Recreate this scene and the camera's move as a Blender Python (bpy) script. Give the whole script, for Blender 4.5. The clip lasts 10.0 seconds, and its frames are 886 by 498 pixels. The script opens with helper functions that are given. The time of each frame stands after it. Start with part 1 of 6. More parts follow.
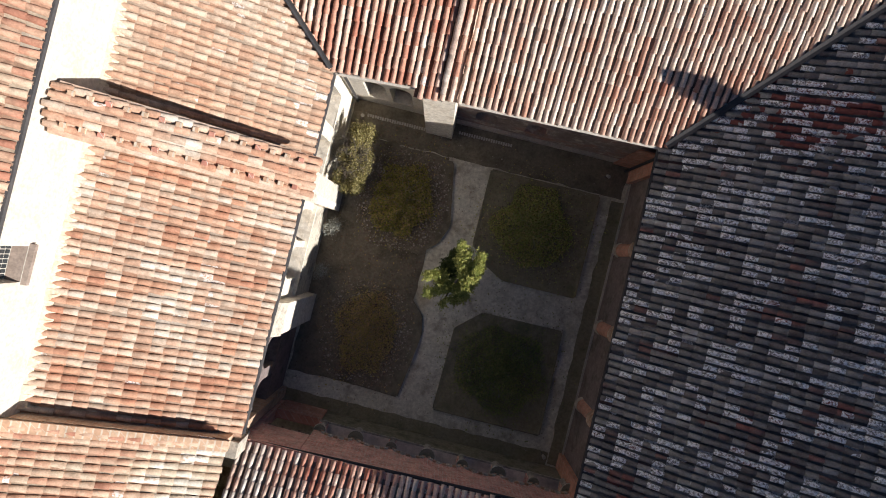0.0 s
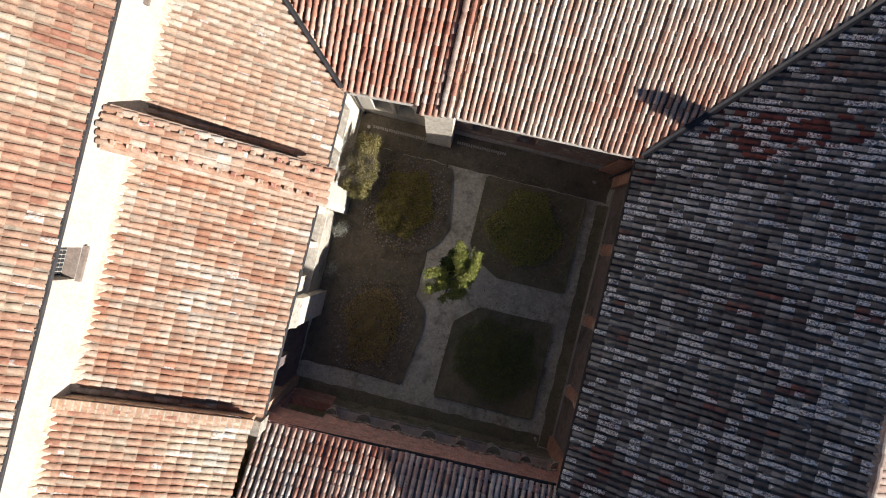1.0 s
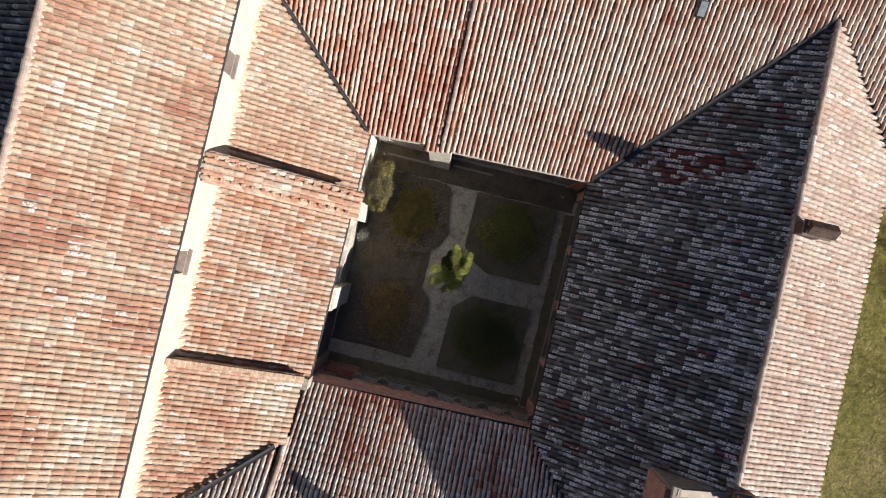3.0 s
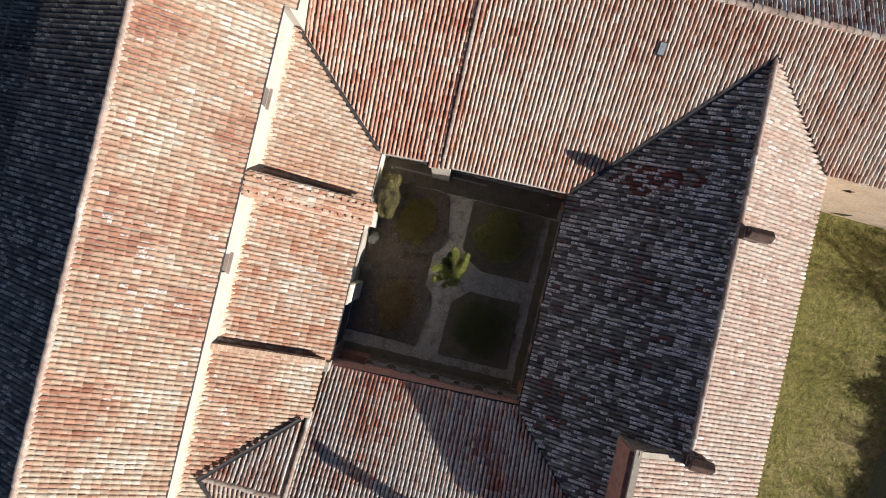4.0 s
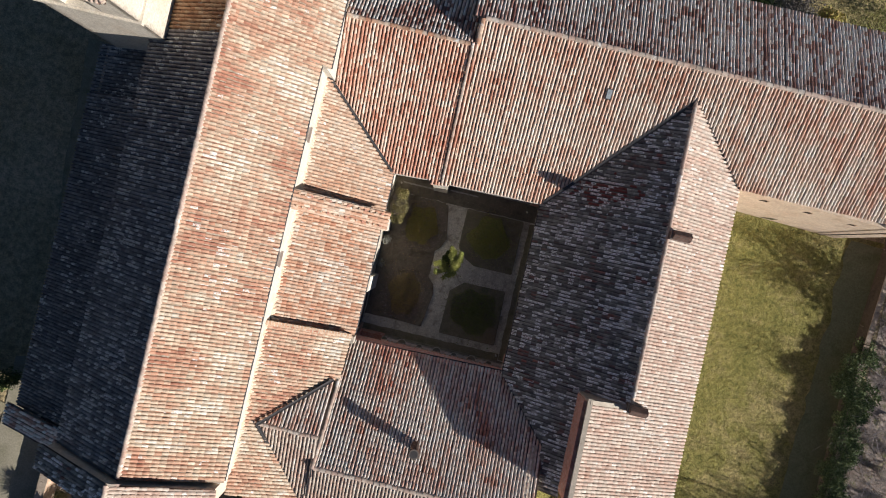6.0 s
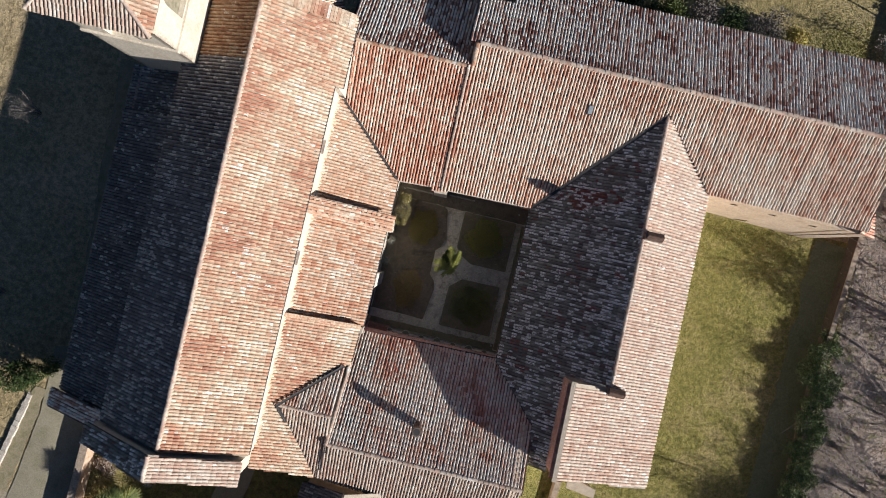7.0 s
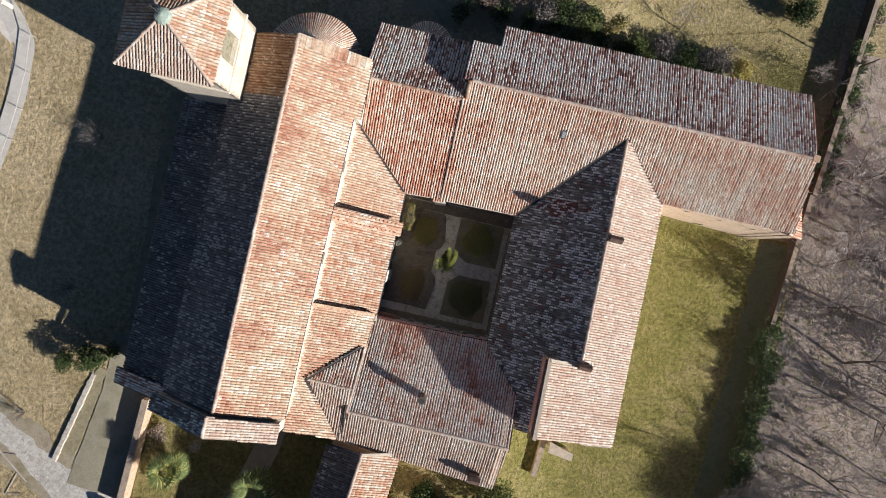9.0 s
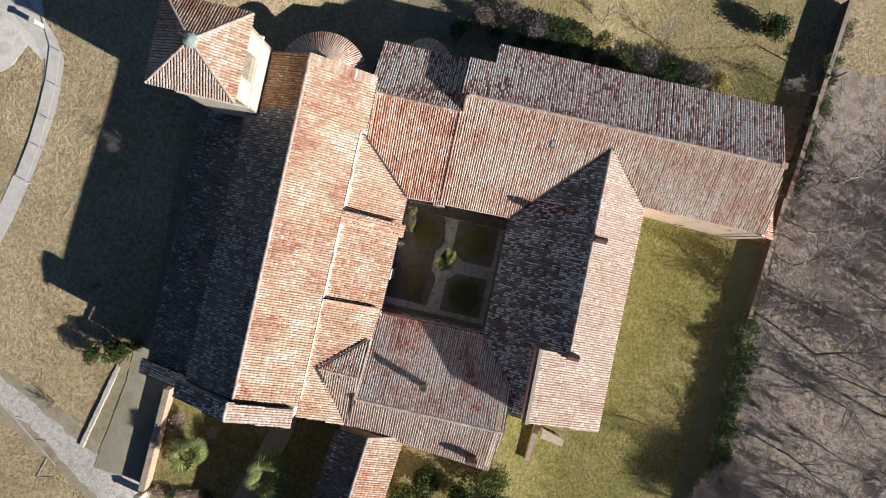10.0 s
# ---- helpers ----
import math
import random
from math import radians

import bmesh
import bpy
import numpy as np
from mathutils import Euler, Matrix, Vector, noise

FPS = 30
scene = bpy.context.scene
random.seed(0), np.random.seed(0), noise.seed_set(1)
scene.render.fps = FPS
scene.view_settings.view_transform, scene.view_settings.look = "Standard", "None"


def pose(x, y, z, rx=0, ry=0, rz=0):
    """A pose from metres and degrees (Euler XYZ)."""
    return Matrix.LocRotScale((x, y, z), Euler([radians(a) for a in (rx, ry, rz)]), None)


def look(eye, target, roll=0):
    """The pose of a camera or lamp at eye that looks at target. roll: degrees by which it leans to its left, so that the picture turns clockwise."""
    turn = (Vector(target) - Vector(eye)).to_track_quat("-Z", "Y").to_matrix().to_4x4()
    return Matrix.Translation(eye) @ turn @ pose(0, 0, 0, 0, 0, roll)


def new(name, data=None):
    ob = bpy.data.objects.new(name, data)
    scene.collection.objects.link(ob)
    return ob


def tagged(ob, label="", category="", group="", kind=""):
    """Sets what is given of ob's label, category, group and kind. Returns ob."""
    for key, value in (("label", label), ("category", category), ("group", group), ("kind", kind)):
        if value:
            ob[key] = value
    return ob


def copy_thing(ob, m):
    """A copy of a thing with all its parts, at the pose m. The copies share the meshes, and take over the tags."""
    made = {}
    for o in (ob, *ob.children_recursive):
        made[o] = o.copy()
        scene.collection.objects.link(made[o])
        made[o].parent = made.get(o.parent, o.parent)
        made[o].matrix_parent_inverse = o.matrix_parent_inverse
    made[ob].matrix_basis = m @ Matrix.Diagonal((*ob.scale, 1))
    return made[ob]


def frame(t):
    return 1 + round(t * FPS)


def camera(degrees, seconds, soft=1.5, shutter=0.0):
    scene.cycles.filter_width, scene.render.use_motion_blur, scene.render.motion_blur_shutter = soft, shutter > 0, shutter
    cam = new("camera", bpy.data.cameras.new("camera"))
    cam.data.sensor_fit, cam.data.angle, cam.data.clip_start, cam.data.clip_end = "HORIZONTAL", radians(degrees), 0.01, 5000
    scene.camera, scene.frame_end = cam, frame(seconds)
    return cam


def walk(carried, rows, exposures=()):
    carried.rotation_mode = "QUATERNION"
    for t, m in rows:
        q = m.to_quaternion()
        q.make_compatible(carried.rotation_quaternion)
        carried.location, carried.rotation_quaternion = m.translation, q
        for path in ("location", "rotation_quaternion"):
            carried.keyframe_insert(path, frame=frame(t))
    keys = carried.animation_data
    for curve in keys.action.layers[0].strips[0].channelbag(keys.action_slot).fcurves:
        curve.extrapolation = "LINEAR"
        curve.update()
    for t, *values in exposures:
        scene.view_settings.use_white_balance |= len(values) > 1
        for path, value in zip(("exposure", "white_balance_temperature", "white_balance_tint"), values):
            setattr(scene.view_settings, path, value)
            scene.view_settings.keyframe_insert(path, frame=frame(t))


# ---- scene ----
cam = camera(75, 10.0, soft=1.0)
METRES, EYE, TILT, LEAN, TURN = 39.2, 26.3, -90.0, 0.0, 0.0
ROWS = [
    (0.0, 0.0, 0.0, 0.0, 0.0, 0.0, -0.0),
    (0.5, 0.0008, -0.0245, -0.0002, 0.08, 0.06, 0.06),
    (1.0, 0.0009, -0.053, 0.0004, 0.06, -0.03, 0.12),
    (1.5, 0.001, -0.0852, 0.0003, 0.06, -0.03, 0.17),
    (2.0, 0.0011, -0.1221, 0.0005, 0.05, -0.05, 0.22),
    (3.5, 0.0011, -0.2789, 0.0065, 0.14, -0.22, 0.37),
    (4.0, 0.0021, -0.3347, 0.0082, 0.2, -0.24, 0.42),
    (4.5, 0.003, -0.3891, 0.0084, 0.22, -0.23, 0.5),
    (5.0, 0.0044, -0.4442, 0.0082, 0.26, -0.25, 0.54),
    (5.5, 0.0057, -0.4991, 0.0083, 0.33, -0.29, 0.59),
    (7.0, 0.0109, -0.6656, 0.0084, 0.5, -0.31, 0.75),
    (7.5, 0.0115, -0.7205, 0.0096, 0.48, -0.35, 0.8),
    (8.0, 0.0118, -0.776, 0.0106, 0.45, -0.37, 0.87),
    (8.5, 0.0117, -0.8318, 0.0118, 0.42, -0.36, 0.94),
    (9.0, 0.0121, -0.8878, 0.0123, 0.42, -0.34, 1.01),
    (9.5, 0.0127, -0.9436, 0.0124, 0.4, -0.33, 1.07),
    (10.0, 0.0133, -0.9996, 0.0131, 0.37, -0.33, 1.14),
]

EXPOSE = [(0.0, 0.18), (2.0, 0.08), (4.0, -0.02), (5.5, 0.0), (7.5, 0.09), (10.0, .21)]
walk(cam, [(t, pose(0, 0, EYE, TILT, LEAN, TURN) @ pose(METRES * x, METRES * y, METRES * z, 90 + pitch, roll, yaw)) for t, x, y, z, yaw, pitch, roll in ROWS], EXPOSE)

# ---------------------------------------------------------------- light
SUN_AZ, SUN_EL = 30.0, 22.9            # shadows run 30 degrees north of west
SUN_DIR = Vector((math.cos(radians(SUN_EL)) * math.cos(radians(SUN_AZ)), -math.cos(radians(SUN_EL)) * math.sin(radians(SUN_AZ)), math.sin(radians(SUN_EL))))
world = bpy.data.worlds.new("sky")
scene.world = world
world.use_nodes = True
wn, wl = world.node_tree.nodes, world.node_tree.links
sky = wn.new("ShaderNodeTexSky")
sky.sky_type, sky.sun_disc = "NISHITA", False
sky.sun_elevation, sky.sun_rotation = radians(SUN_EL), math.atan2(SUN_DIR.x, SUN_DIR.y)
sky.altitude, sky.air_density, sky.dust_density, sky.ozone_density = 400, 1.0, 0.6, 3.0
clear = wn.new("ShaderNodeMix")
clear.data_type, clear.blend_type = "RGBA", "MULTIPLY"
clear.inputs[0].default_value = 1.0
clear.inputs[7].default_value = (0.82, 1.0, 1.24, 1)      # a clear winter sky
wl.new(sky.outputs[0], clear.inputs[6])
wl.new(clear.outputs[2], wn["Background"].inputs[0])
wn["Background"].inputs[1].default_value = 0.034
sun = new("sun", bpy.data.lights.new("sun", "SUN"))
sun.data.energy, sun.data.angle, sun.data.color = 6.4, radians(0.55), (1.0, 0.944, 0.89)
sun.matrix_world = look(SUN_DIR * 100, (0, 0, 0))

# ---------------------------------------------------------------- small helpers
ROT = Matrix.Rotation(radians(-14), 4, "Z")     # the buildings' own axes: u to the east, v to the north
FRAME = [ROT]
BASE = {}


def thing(name, base, label, category, group="", kind=""):
    """A top-level thing at base (u, v, z) in the buildings' axes; its parts are given in the same axes."""
    ob = new(name)
    ob.empty_display_size = 0.5
    ob.matrix_world = FRAME[0] @ Matrix.Translation(base)
    BASE[ob.name] = Vector(base)
    return tagged(ob, label, category, group, kind)


class Shape:
    """Vertices and faces of one mesh."""

    def __init__(self):
        self.v, self.f = [], []

    def add(self, verts, faces):
        n = len(self.v)
        self.v += [tuple(p) for p in verts]
        self.f += [tuple(n + i for i in face) for face in faces]
        return self

    def hexa(self, low, top):
        """Two rings of equal length, joined and capped."""
        n = len(low)
        faces = [tuple(reversed(range(n))), tuple(range(n, 2 * n))]
        faces += [(i, (i + 1) % n, n + (i + 1) % n, n + i) for i in range(n)]
        return self.add(list(low) + list(top), faces)

    def box(self, u0, u1, v0, v1, z0, z1):
        return self.hexa([(u0, v0, z0), (u1, v0, z0), (u1, v1, z0), (u0, v1, z0)], [(u0, v0, z1), (u1, v0, z1), (u1, v1, z1), (u0, v1, z1)])

    def prism(self, poly, z0, z1):
        """A plan outline raised between two heights, each a number or a function of (u, v)."""
        a = z0 if callable(z0) else (lambda u, v: z0)
        b = z1 if callable(z1) else (lambda u, v: z1)
        return self.hexa([(u, v, a(u, v)) for u, v in poly], [(u, v, b(u, v)) for u, v in poly])

    def tube(self, path, radii, sides=6, cap=True):
        """A tapered tube along a path of points."""
        rings, faces = [], []
        for i, p in enumerate(path):
            p = Vector(p)
            d = (Vector(path[min(i + 1, len(path) - 1)]) - Vector(path[max(i - 1, 0)])).normalized()
            a = d.orthogonal().normalized()
            b = d.cross(a)
            for k in range(sides):
                t = 2 * math.pi * k / sides
                rings.append(p + (a * math.cos(t) + b * math.sin(t)) * radii[i])
        for i in range(len(path) - 1):
            for k in range(sides):
                k2 = (k + 1) % sides
                faces.append((i * sides + k, i * sides + k2, (i + 1) * sides + k2, (i + 1) * sides + k))
        if cap:
            faces.append(tuple(reversed(range(sides))))
            faces.append(tuple(range(len(rings) - sides, len(rings))))
        return self.add(rings, faces)

    def half_pipe(self, a, b, r, sides=6, squash=1.0):
        """A half-round cap lying along a-b."""
        a, b = Vector(a), Vector(b)
        d = (b - a).normalized()
        side = d.cross(Vector((0, 0, 1))).normalized()
        up = side.cross(d)
        verts, faces = [], []
        for p in (a, b):
            for k in range(sides + 1):
                t = math.pi * k / sides
                verts.append(p + side * math.cos(t) * r + up * math.sin(t) * r * squash)
        n = sides + 1
        faces = [(k, k + 1, n + k + 1, n + k) for k in range(sides)] + [tuple(reversed(range(n))), tuple(range(n, 2 * n)), (0, n, 2 * n - 1, n - 1)]
        return self.add(verts, faces)


def part(name, shape, material, parent, label="", smooth=False, kind="", weld=False):
    """One mesh under a thing or a part."""
    root = parent
    while root.parent:
        root = root.parent
    base = BASE[root.name]
    me = bpy.data.meshes.new(name)
    me.from_pydata([(x - base.x, y - base.y, z - base.z) for x, y, z in shape.v], [], shape.f)
    me.materials.append(material)
    if smooth:
        me.polygons.foreach_set("use_smooth", [True] * len(me.polygons))
    if weld:
        bm = bmesh.new()
        bm.from_mesh(me)
        bmesh.ops.remove_doubles(bm, verts=bm.verts, dist=0.001)
        bm.to_mesh(me)
        bm.free()
    me.update()
    ob = new(name, me)
    ob.parent = parent
    return tagged(ob, label, kind=kind)


def structure(name, shape, material, label, category, smooth=False, kind="structure"):
    """A piece of the setting, in the buildings' axes."""
    me = bpy.data.meshes.new(name)
    me.from_pydata(shape.v, [], shape.f)
    me.materials.append(material)
    if smooth:
        me.polygons.foreach_set("use_smooth", [True] * len(me.polygons))
    me.update()
    ob = new(name, me)
    ob.matrix_world = FRAME[0].copy()
    return tagged(ob, label, category, kind=kind)


# ---------------------------------------------------------------- materials
def nodes_of(name, rough=0.9, spec=0.25):
    m = bpy.data.materials.new(name)
    m.use_nodes = True
    n, l = m.node_tree.nodes, m.node_tree.links
    b = n["Principled BSDF"]
    b.inputs["Roughness"].default_value = rough
    b.inputs["Specular IOR Level"].default_value = spec
    return m, n, l, b


def noise_node(n, l, scale, detail=4.0, rough=0.6, coord="Object"):
    tc = n.new("ShaderNodeTexCoord")
    t = n.new("ShaderNodeTexNoise")
    t.inputs["Scale"].default_value, t.inputs["Detail"].default_value, t.inputs["Roughness"].default_value = scale, detail, rough
    l.new(tc.outputs[coord], t.inputs["Vector"])
    return t


def ramp(n, l, source, stops, interp="LINEAR"):
    r = n.new("ShaderNodeValToRGB")
    r.color_ramp.interpolation = interp
    e = r.color_ramp.elements
    while len(e) < len(stops):
        e.new(0.5)
    for i, (p, c) in enumerate(stops):
        e[i].position = p
        e[i].color = (*c, 1) if len(c) == 3 else c
    l.new(source, r.inputs[0])
    return r


def mixed(n, l, fac, a, b, mode="MIX"):
    m = n.new("ShaderNodeMix")
    m.data_type, m.blend_type = "RGBA", mode
    for sock, val in ((m.inputs[0], fac), (m.inputs[6], a), (m.inputs[7], b)):
        if hasattr(val, "links"):
            l.new(val, sock)
        else:
            sock.default_value = val if not isinstance(val, tuple) or len(val) == 4 else (*val, 1)
    return m.outputs[2]


def math_node(n, l, op, a, b=0.0, clamp=False):
    m = n.new("ShaderNodeMath")
    m.operation, m.use_clamp = op, clamp
    for sock, val in ((m.inputs[0], a), (m.inputs[1], b)):
        if hasattr(val, "links"):
            l.new(val, sock)
        else:
            sock.default_value = val
    return m.outputs[0]


def bumped(n, l, b, height, strength, distance):
    k = n.new("ShaderNodeBump")
    k.inputs["Strength"].default_value, k.inputs["Distance"].default_value = strength, distance
    l.new(height, k.inputs["Height"])
    l.new(k.outputs[0], b.inputs["Normal"])


def tile_material(name, palette, lichen=0.25, axis=0, single=False, lichen_col=(0.74, 0.73, 0.70), patch=1.0, cover=0.8, mended=None, sooty=0.8, spread=0.58, drift=0.42, clumps=1.2, bare=0.44, grain=11.0):
    """Fired clay roof tiles: a colour for each tile that follows its column and drifts in patches, with lichen and soot. axis: across the columns (0 u, 1 v)."""
    m, n, l, b = nodes_of(name, 0.88, 0.2)
    if single:
        rnd = n.new("ShaderNodeObjectInfo").outputs["Random"]
    else:
        rnd = n.new("ShaderNodeNewGeometry").outputs["Random Per Island"]
    geo = n.new("ShaderNodeNewGeometry")
    turn = n.new("ShaderNodeVectorRotate")
    turn.rotation_type = "Z_AXIS"
    turn.inputs["Angle"].default_value = radians(14)
    l.new(geo.outputs["Position"], turn.inputs["Vector"])
    place = turn.outputs[0]

    def noise_at(scale, detail, rough=0.6, stretch=None):
        t = n.new("ShaderNodeTexNoise")
        t.inputs["Scale"].default_value, t.inputs["Detail"].default_value, t.inputs["Roughness"].default_value = scale, detail, rough
        if stretch:
            mp = n.new("ShaderNodeMapping")
            mp.inputs["Scale"].default_value = stretch
            l.new(place, mp.inputs["Vector"])
            l.new(mp.outputs[0], t.inputs["Vector"])
        else:
            l.new(place, t.inputs["Vector"])
        return t.outputs["Fac"]

    big = noise_at(drift, 4.0)
    column = noise_at(1.0, 1.0, 0.5, (3.1, 0.30, 0.3) if axis == 0 else (0.30, 3.1, 0.3))
    key = math_node(n, l, "ADD", math_node(n, l, "MULTIPLY", rnd, spread), 0.5 - spread / 2)
    key = math_node(n, l, "ADD", key, math_node(n, l, "MULTIPLY", math_node(n, l, "SUBTRACT", column, 0.5), 0.6))
    key = math_node(n, l, "ADD", key, math_node(n, l, "MULTIPLY", math_node(n, l, "SUBTRACT", big, 0.5), 1.05 * patch), clamp=True)
    col = ramp(n, l, key, palette, "LINEAR").outputs[0]
    r2 = math_node(n, l, "FRACT", math_node(n, l, "MULTIPLY", rnd, 37.7))
    value = n.new("ShaderNodeHueSaturation")
    l.new(math_node(n, l, "ADD", math_node(n, l, "MULTIPLY", r2, 0.26), 0.87), value.inputs["Value"])
    l.new(col, value.inputs["Color"])
    col = value.outputs[0]
    if mended:
        # a stretch laid again with newer red tiles
        cu, cv, ru, rv = mended
        mp = n.new("ShaderNodeMapping")
        mp.inputs["Location"].default_value, mp.inputs["Scale"].default_value = (-cu / ru, -cv / rv, 0), (1 / ru, 1 / rv, 0)
        l.new(place, mp.inputs["Vector"])
        ln = n.new("ShaderNodeVectorMath")
        ln.operation = "LENGTH"
        l.new(mp.outputs[0], ln.inputs[0])
        far = math_node(n, l, "ADD", ln.outputs["Value"], math_node(n, l, "MULTIPLY", math_node(n, l, "SUBTRACT", noise_at(0.8, 3.0), 0.5), 1.8))
        pick = math_node(n, l, "LESS_THAN", math_node(n, l, "ADD", far, math_node(n, l, "MULTIPLY", math_node(n, l, "FRACT", math_node(n, l, "MULTIPLY", rnd, 53.1)), 0.7)), 1.0)
        col = mixed(n, l, pick, col, (0.23, 0.085, 0.075))
    fine, mid = noise_at(24.0, 5.0, 0.65), noise_at(4.5, 5.0, 0.65)
    soot_shade = ramp(n, l, mid, [(0.34, (0.60, 0.585, 0.57)), (0.56, (1, 1, 1))]).outputs[0]
    col = mixed(n, l, sooty, col, soot_shade, "MULTIPLY")
    speck = ramp(n, l, fine, [(0.32, (0.78, 0.77, 0.76)), (0.66, (1.12, 1.12, 1.12))]).outputs[0]
    col = mixed(n, l, 0.9, col, speck, "MULTIPLY")
    # lichen keeps to some tiles, and to some parts of the roof
    r3 = math_node(n, l, "FRACT", math_node(n, l, "MULTIPLY", rnd, 91.3))
    clump = math_node(n, l, "MULTIPLY", math_node(n, l, "SUBTRACT", noise_at(0.45, 3.0), 0.5), clumps)
    amount = math_node(n, l, "LESS_THAN", r3, math_node(n, l, "ADD", clump, lichen))
    spots = ramp(n, l, noise_at(grain, 7.0, 0.8), [(bare, (0, 0, 0)), (bare + 0.08, (1, 1, 1))]).outputs[0]
    fac = math_node(n, l, "MULTIPLY", math_node(n, l, "MULTIPLY", amount, spots), cover)
    col = mixed(n, l, fac, col, lichen_col)
    l.new(col, b.inputs["Base Color"])
    bumped(n, l, b, fine, 0.35, 0.012)
    return m


PALETTES = {
    "straw": ([(0.0, (0.464, 0.249, 0.163)), (0.18, (0.516, 0.318, 0.219)), (0.42, (0.55, 0.383, 0.28)), (0.66, (0.576, 0.443, 0.34)), (0.95, (0.611, 0.525, 0.43))], -0.05),
    "warm": ([(0.0, (0.43, 0.215, 0.142)), (0.18, (0.499, 0.284, 0.189)), (0.42, (0.542, 0.365, 0.267)), (0.64, (0.568, 0.43, 0.331)), (0.86, (0.611, 0.525, 0.439)), (1.0, (0.645, 0.593, 0.525))], -0.1),
    "church": ([(0.0, (0.40, 0.19, 0.13)), (0.18, (0.49, 0.28, 0.195)), (0.36, (0.54, 0.345, 0.245)), (0.54, (0.56, 0.415, 0.31)), (0.72, (0.58, 0.47, 0.355)), (0.90, (0.63, 0.55, 0.45)), (1.0, (0.68, 0.63, 0.55))], -0.05),
    "red": ([(0.0, (0.522, 0.257, 0.18)), (0.18, (0.655, 0.399, 0.299)), (0.40, (0.741, 0.541, 0.432)), (0.62, (0.798, 0.655, 0.546)), (0.90, (0.845, 0.769, 0.684))], -0.12),
    "brown": ([(0.0, (0.30, 0.14, 0.115)), (0.20, (0.50, 0.28, 0.225)), (0.38, (0.76, 0.57, 0.49)), (0.60, (0.89, 0.78, 0.71)), (0.90, (0.92, 0.88, 0.83))], -0.1),
    "south": ([(0.0, (0.52, 0.198, 0.14)), (0.18, (0.686, 0.374, 0.281)), (0.38, (0.811, 0.593, 0.489)), (0.60, (0.894, 0.759, 0.666)), (0.88, (0.92, 0.863, 0.79))], -0.12),
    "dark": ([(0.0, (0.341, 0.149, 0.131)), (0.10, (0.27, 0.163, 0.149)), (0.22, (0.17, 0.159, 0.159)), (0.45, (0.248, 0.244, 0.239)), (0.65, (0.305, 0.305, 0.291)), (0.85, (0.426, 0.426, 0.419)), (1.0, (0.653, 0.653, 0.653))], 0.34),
    # Next two darken west-facing slopes: their shade is put into the clay.
    "soot_shade": ([(0.1, (0.13, 0.12, 0.125)), (0.5, (0.20, 0.19, 0.195)), (0.85, (0.30, 0.28, 0.28)), (1.0, (0.50, 0.48, 0.46))], 0.05),
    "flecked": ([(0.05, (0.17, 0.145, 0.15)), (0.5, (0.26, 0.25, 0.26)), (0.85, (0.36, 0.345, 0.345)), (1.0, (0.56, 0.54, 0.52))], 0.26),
    "russet": ([(0.0, (0.46, 0.18, 0.12)), (0.30, (0.62, 0.32, 0.23)), (0.60, (0.74, 0.50, 0.39)), (0.90, (0.85, 0.72, 0.61))], -0.15),
    "rusty": ([(0.0, (0.256, 0.12, 0.072)), (0.35, (0.376, 0.216, 0.132)), (0.70, (0.464, 0.32, 0.216)), (1.0, (0.544, 0.44, 0.336))], -0.05),
    "pale": ([(0.0, (0.442, 0.275, 0.208)), (0.14, (0.492, 0.347, 0.28)), (0.38, (0.534, 0.408, 0.342)), (0.62, (0.55, 0.458, 0.384)), (0.95, (0.6, 0.542, 0.484))], -0.02),
}
TILES, PIECES, CHANNELS = {}, {}, {}


def tile_set(key, axis):
    """The joined, single and shade-darkened channel materials of one kind of roof."""
    k = (key, axis)
    if k not in TILES:
        p, li = PALETTES[key]
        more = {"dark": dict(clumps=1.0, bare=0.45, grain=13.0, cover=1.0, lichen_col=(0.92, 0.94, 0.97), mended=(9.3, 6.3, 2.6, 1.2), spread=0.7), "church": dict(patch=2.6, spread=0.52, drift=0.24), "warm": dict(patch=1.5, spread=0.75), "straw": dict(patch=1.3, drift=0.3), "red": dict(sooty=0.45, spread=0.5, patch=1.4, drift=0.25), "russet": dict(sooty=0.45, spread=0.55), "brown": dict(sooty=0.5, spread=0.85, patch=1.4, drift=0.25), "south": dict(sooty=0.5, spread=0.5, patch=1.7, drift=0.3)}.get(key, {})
        # Channel clay is darkened to paint the shade between covers, deepest on cross-lit slopes.
        deep = 0.22 if key == "brown" else 0.34 if key in ("red", "russet", "south") else 0.6 if key in ("dark", "soot_shade", "flecked") else 0.78
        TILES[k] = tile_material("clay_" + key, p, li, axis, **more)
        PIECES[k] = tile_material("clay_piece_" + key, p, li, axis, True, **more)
        CHANNELS[k] = tile_material("clay_channel_shade_" + key, [(q, tuple(deep * x for x in c)) for q, c in p], 0.0, axis)
    return TILES[k], PIECES[k], CHANNELS[k]


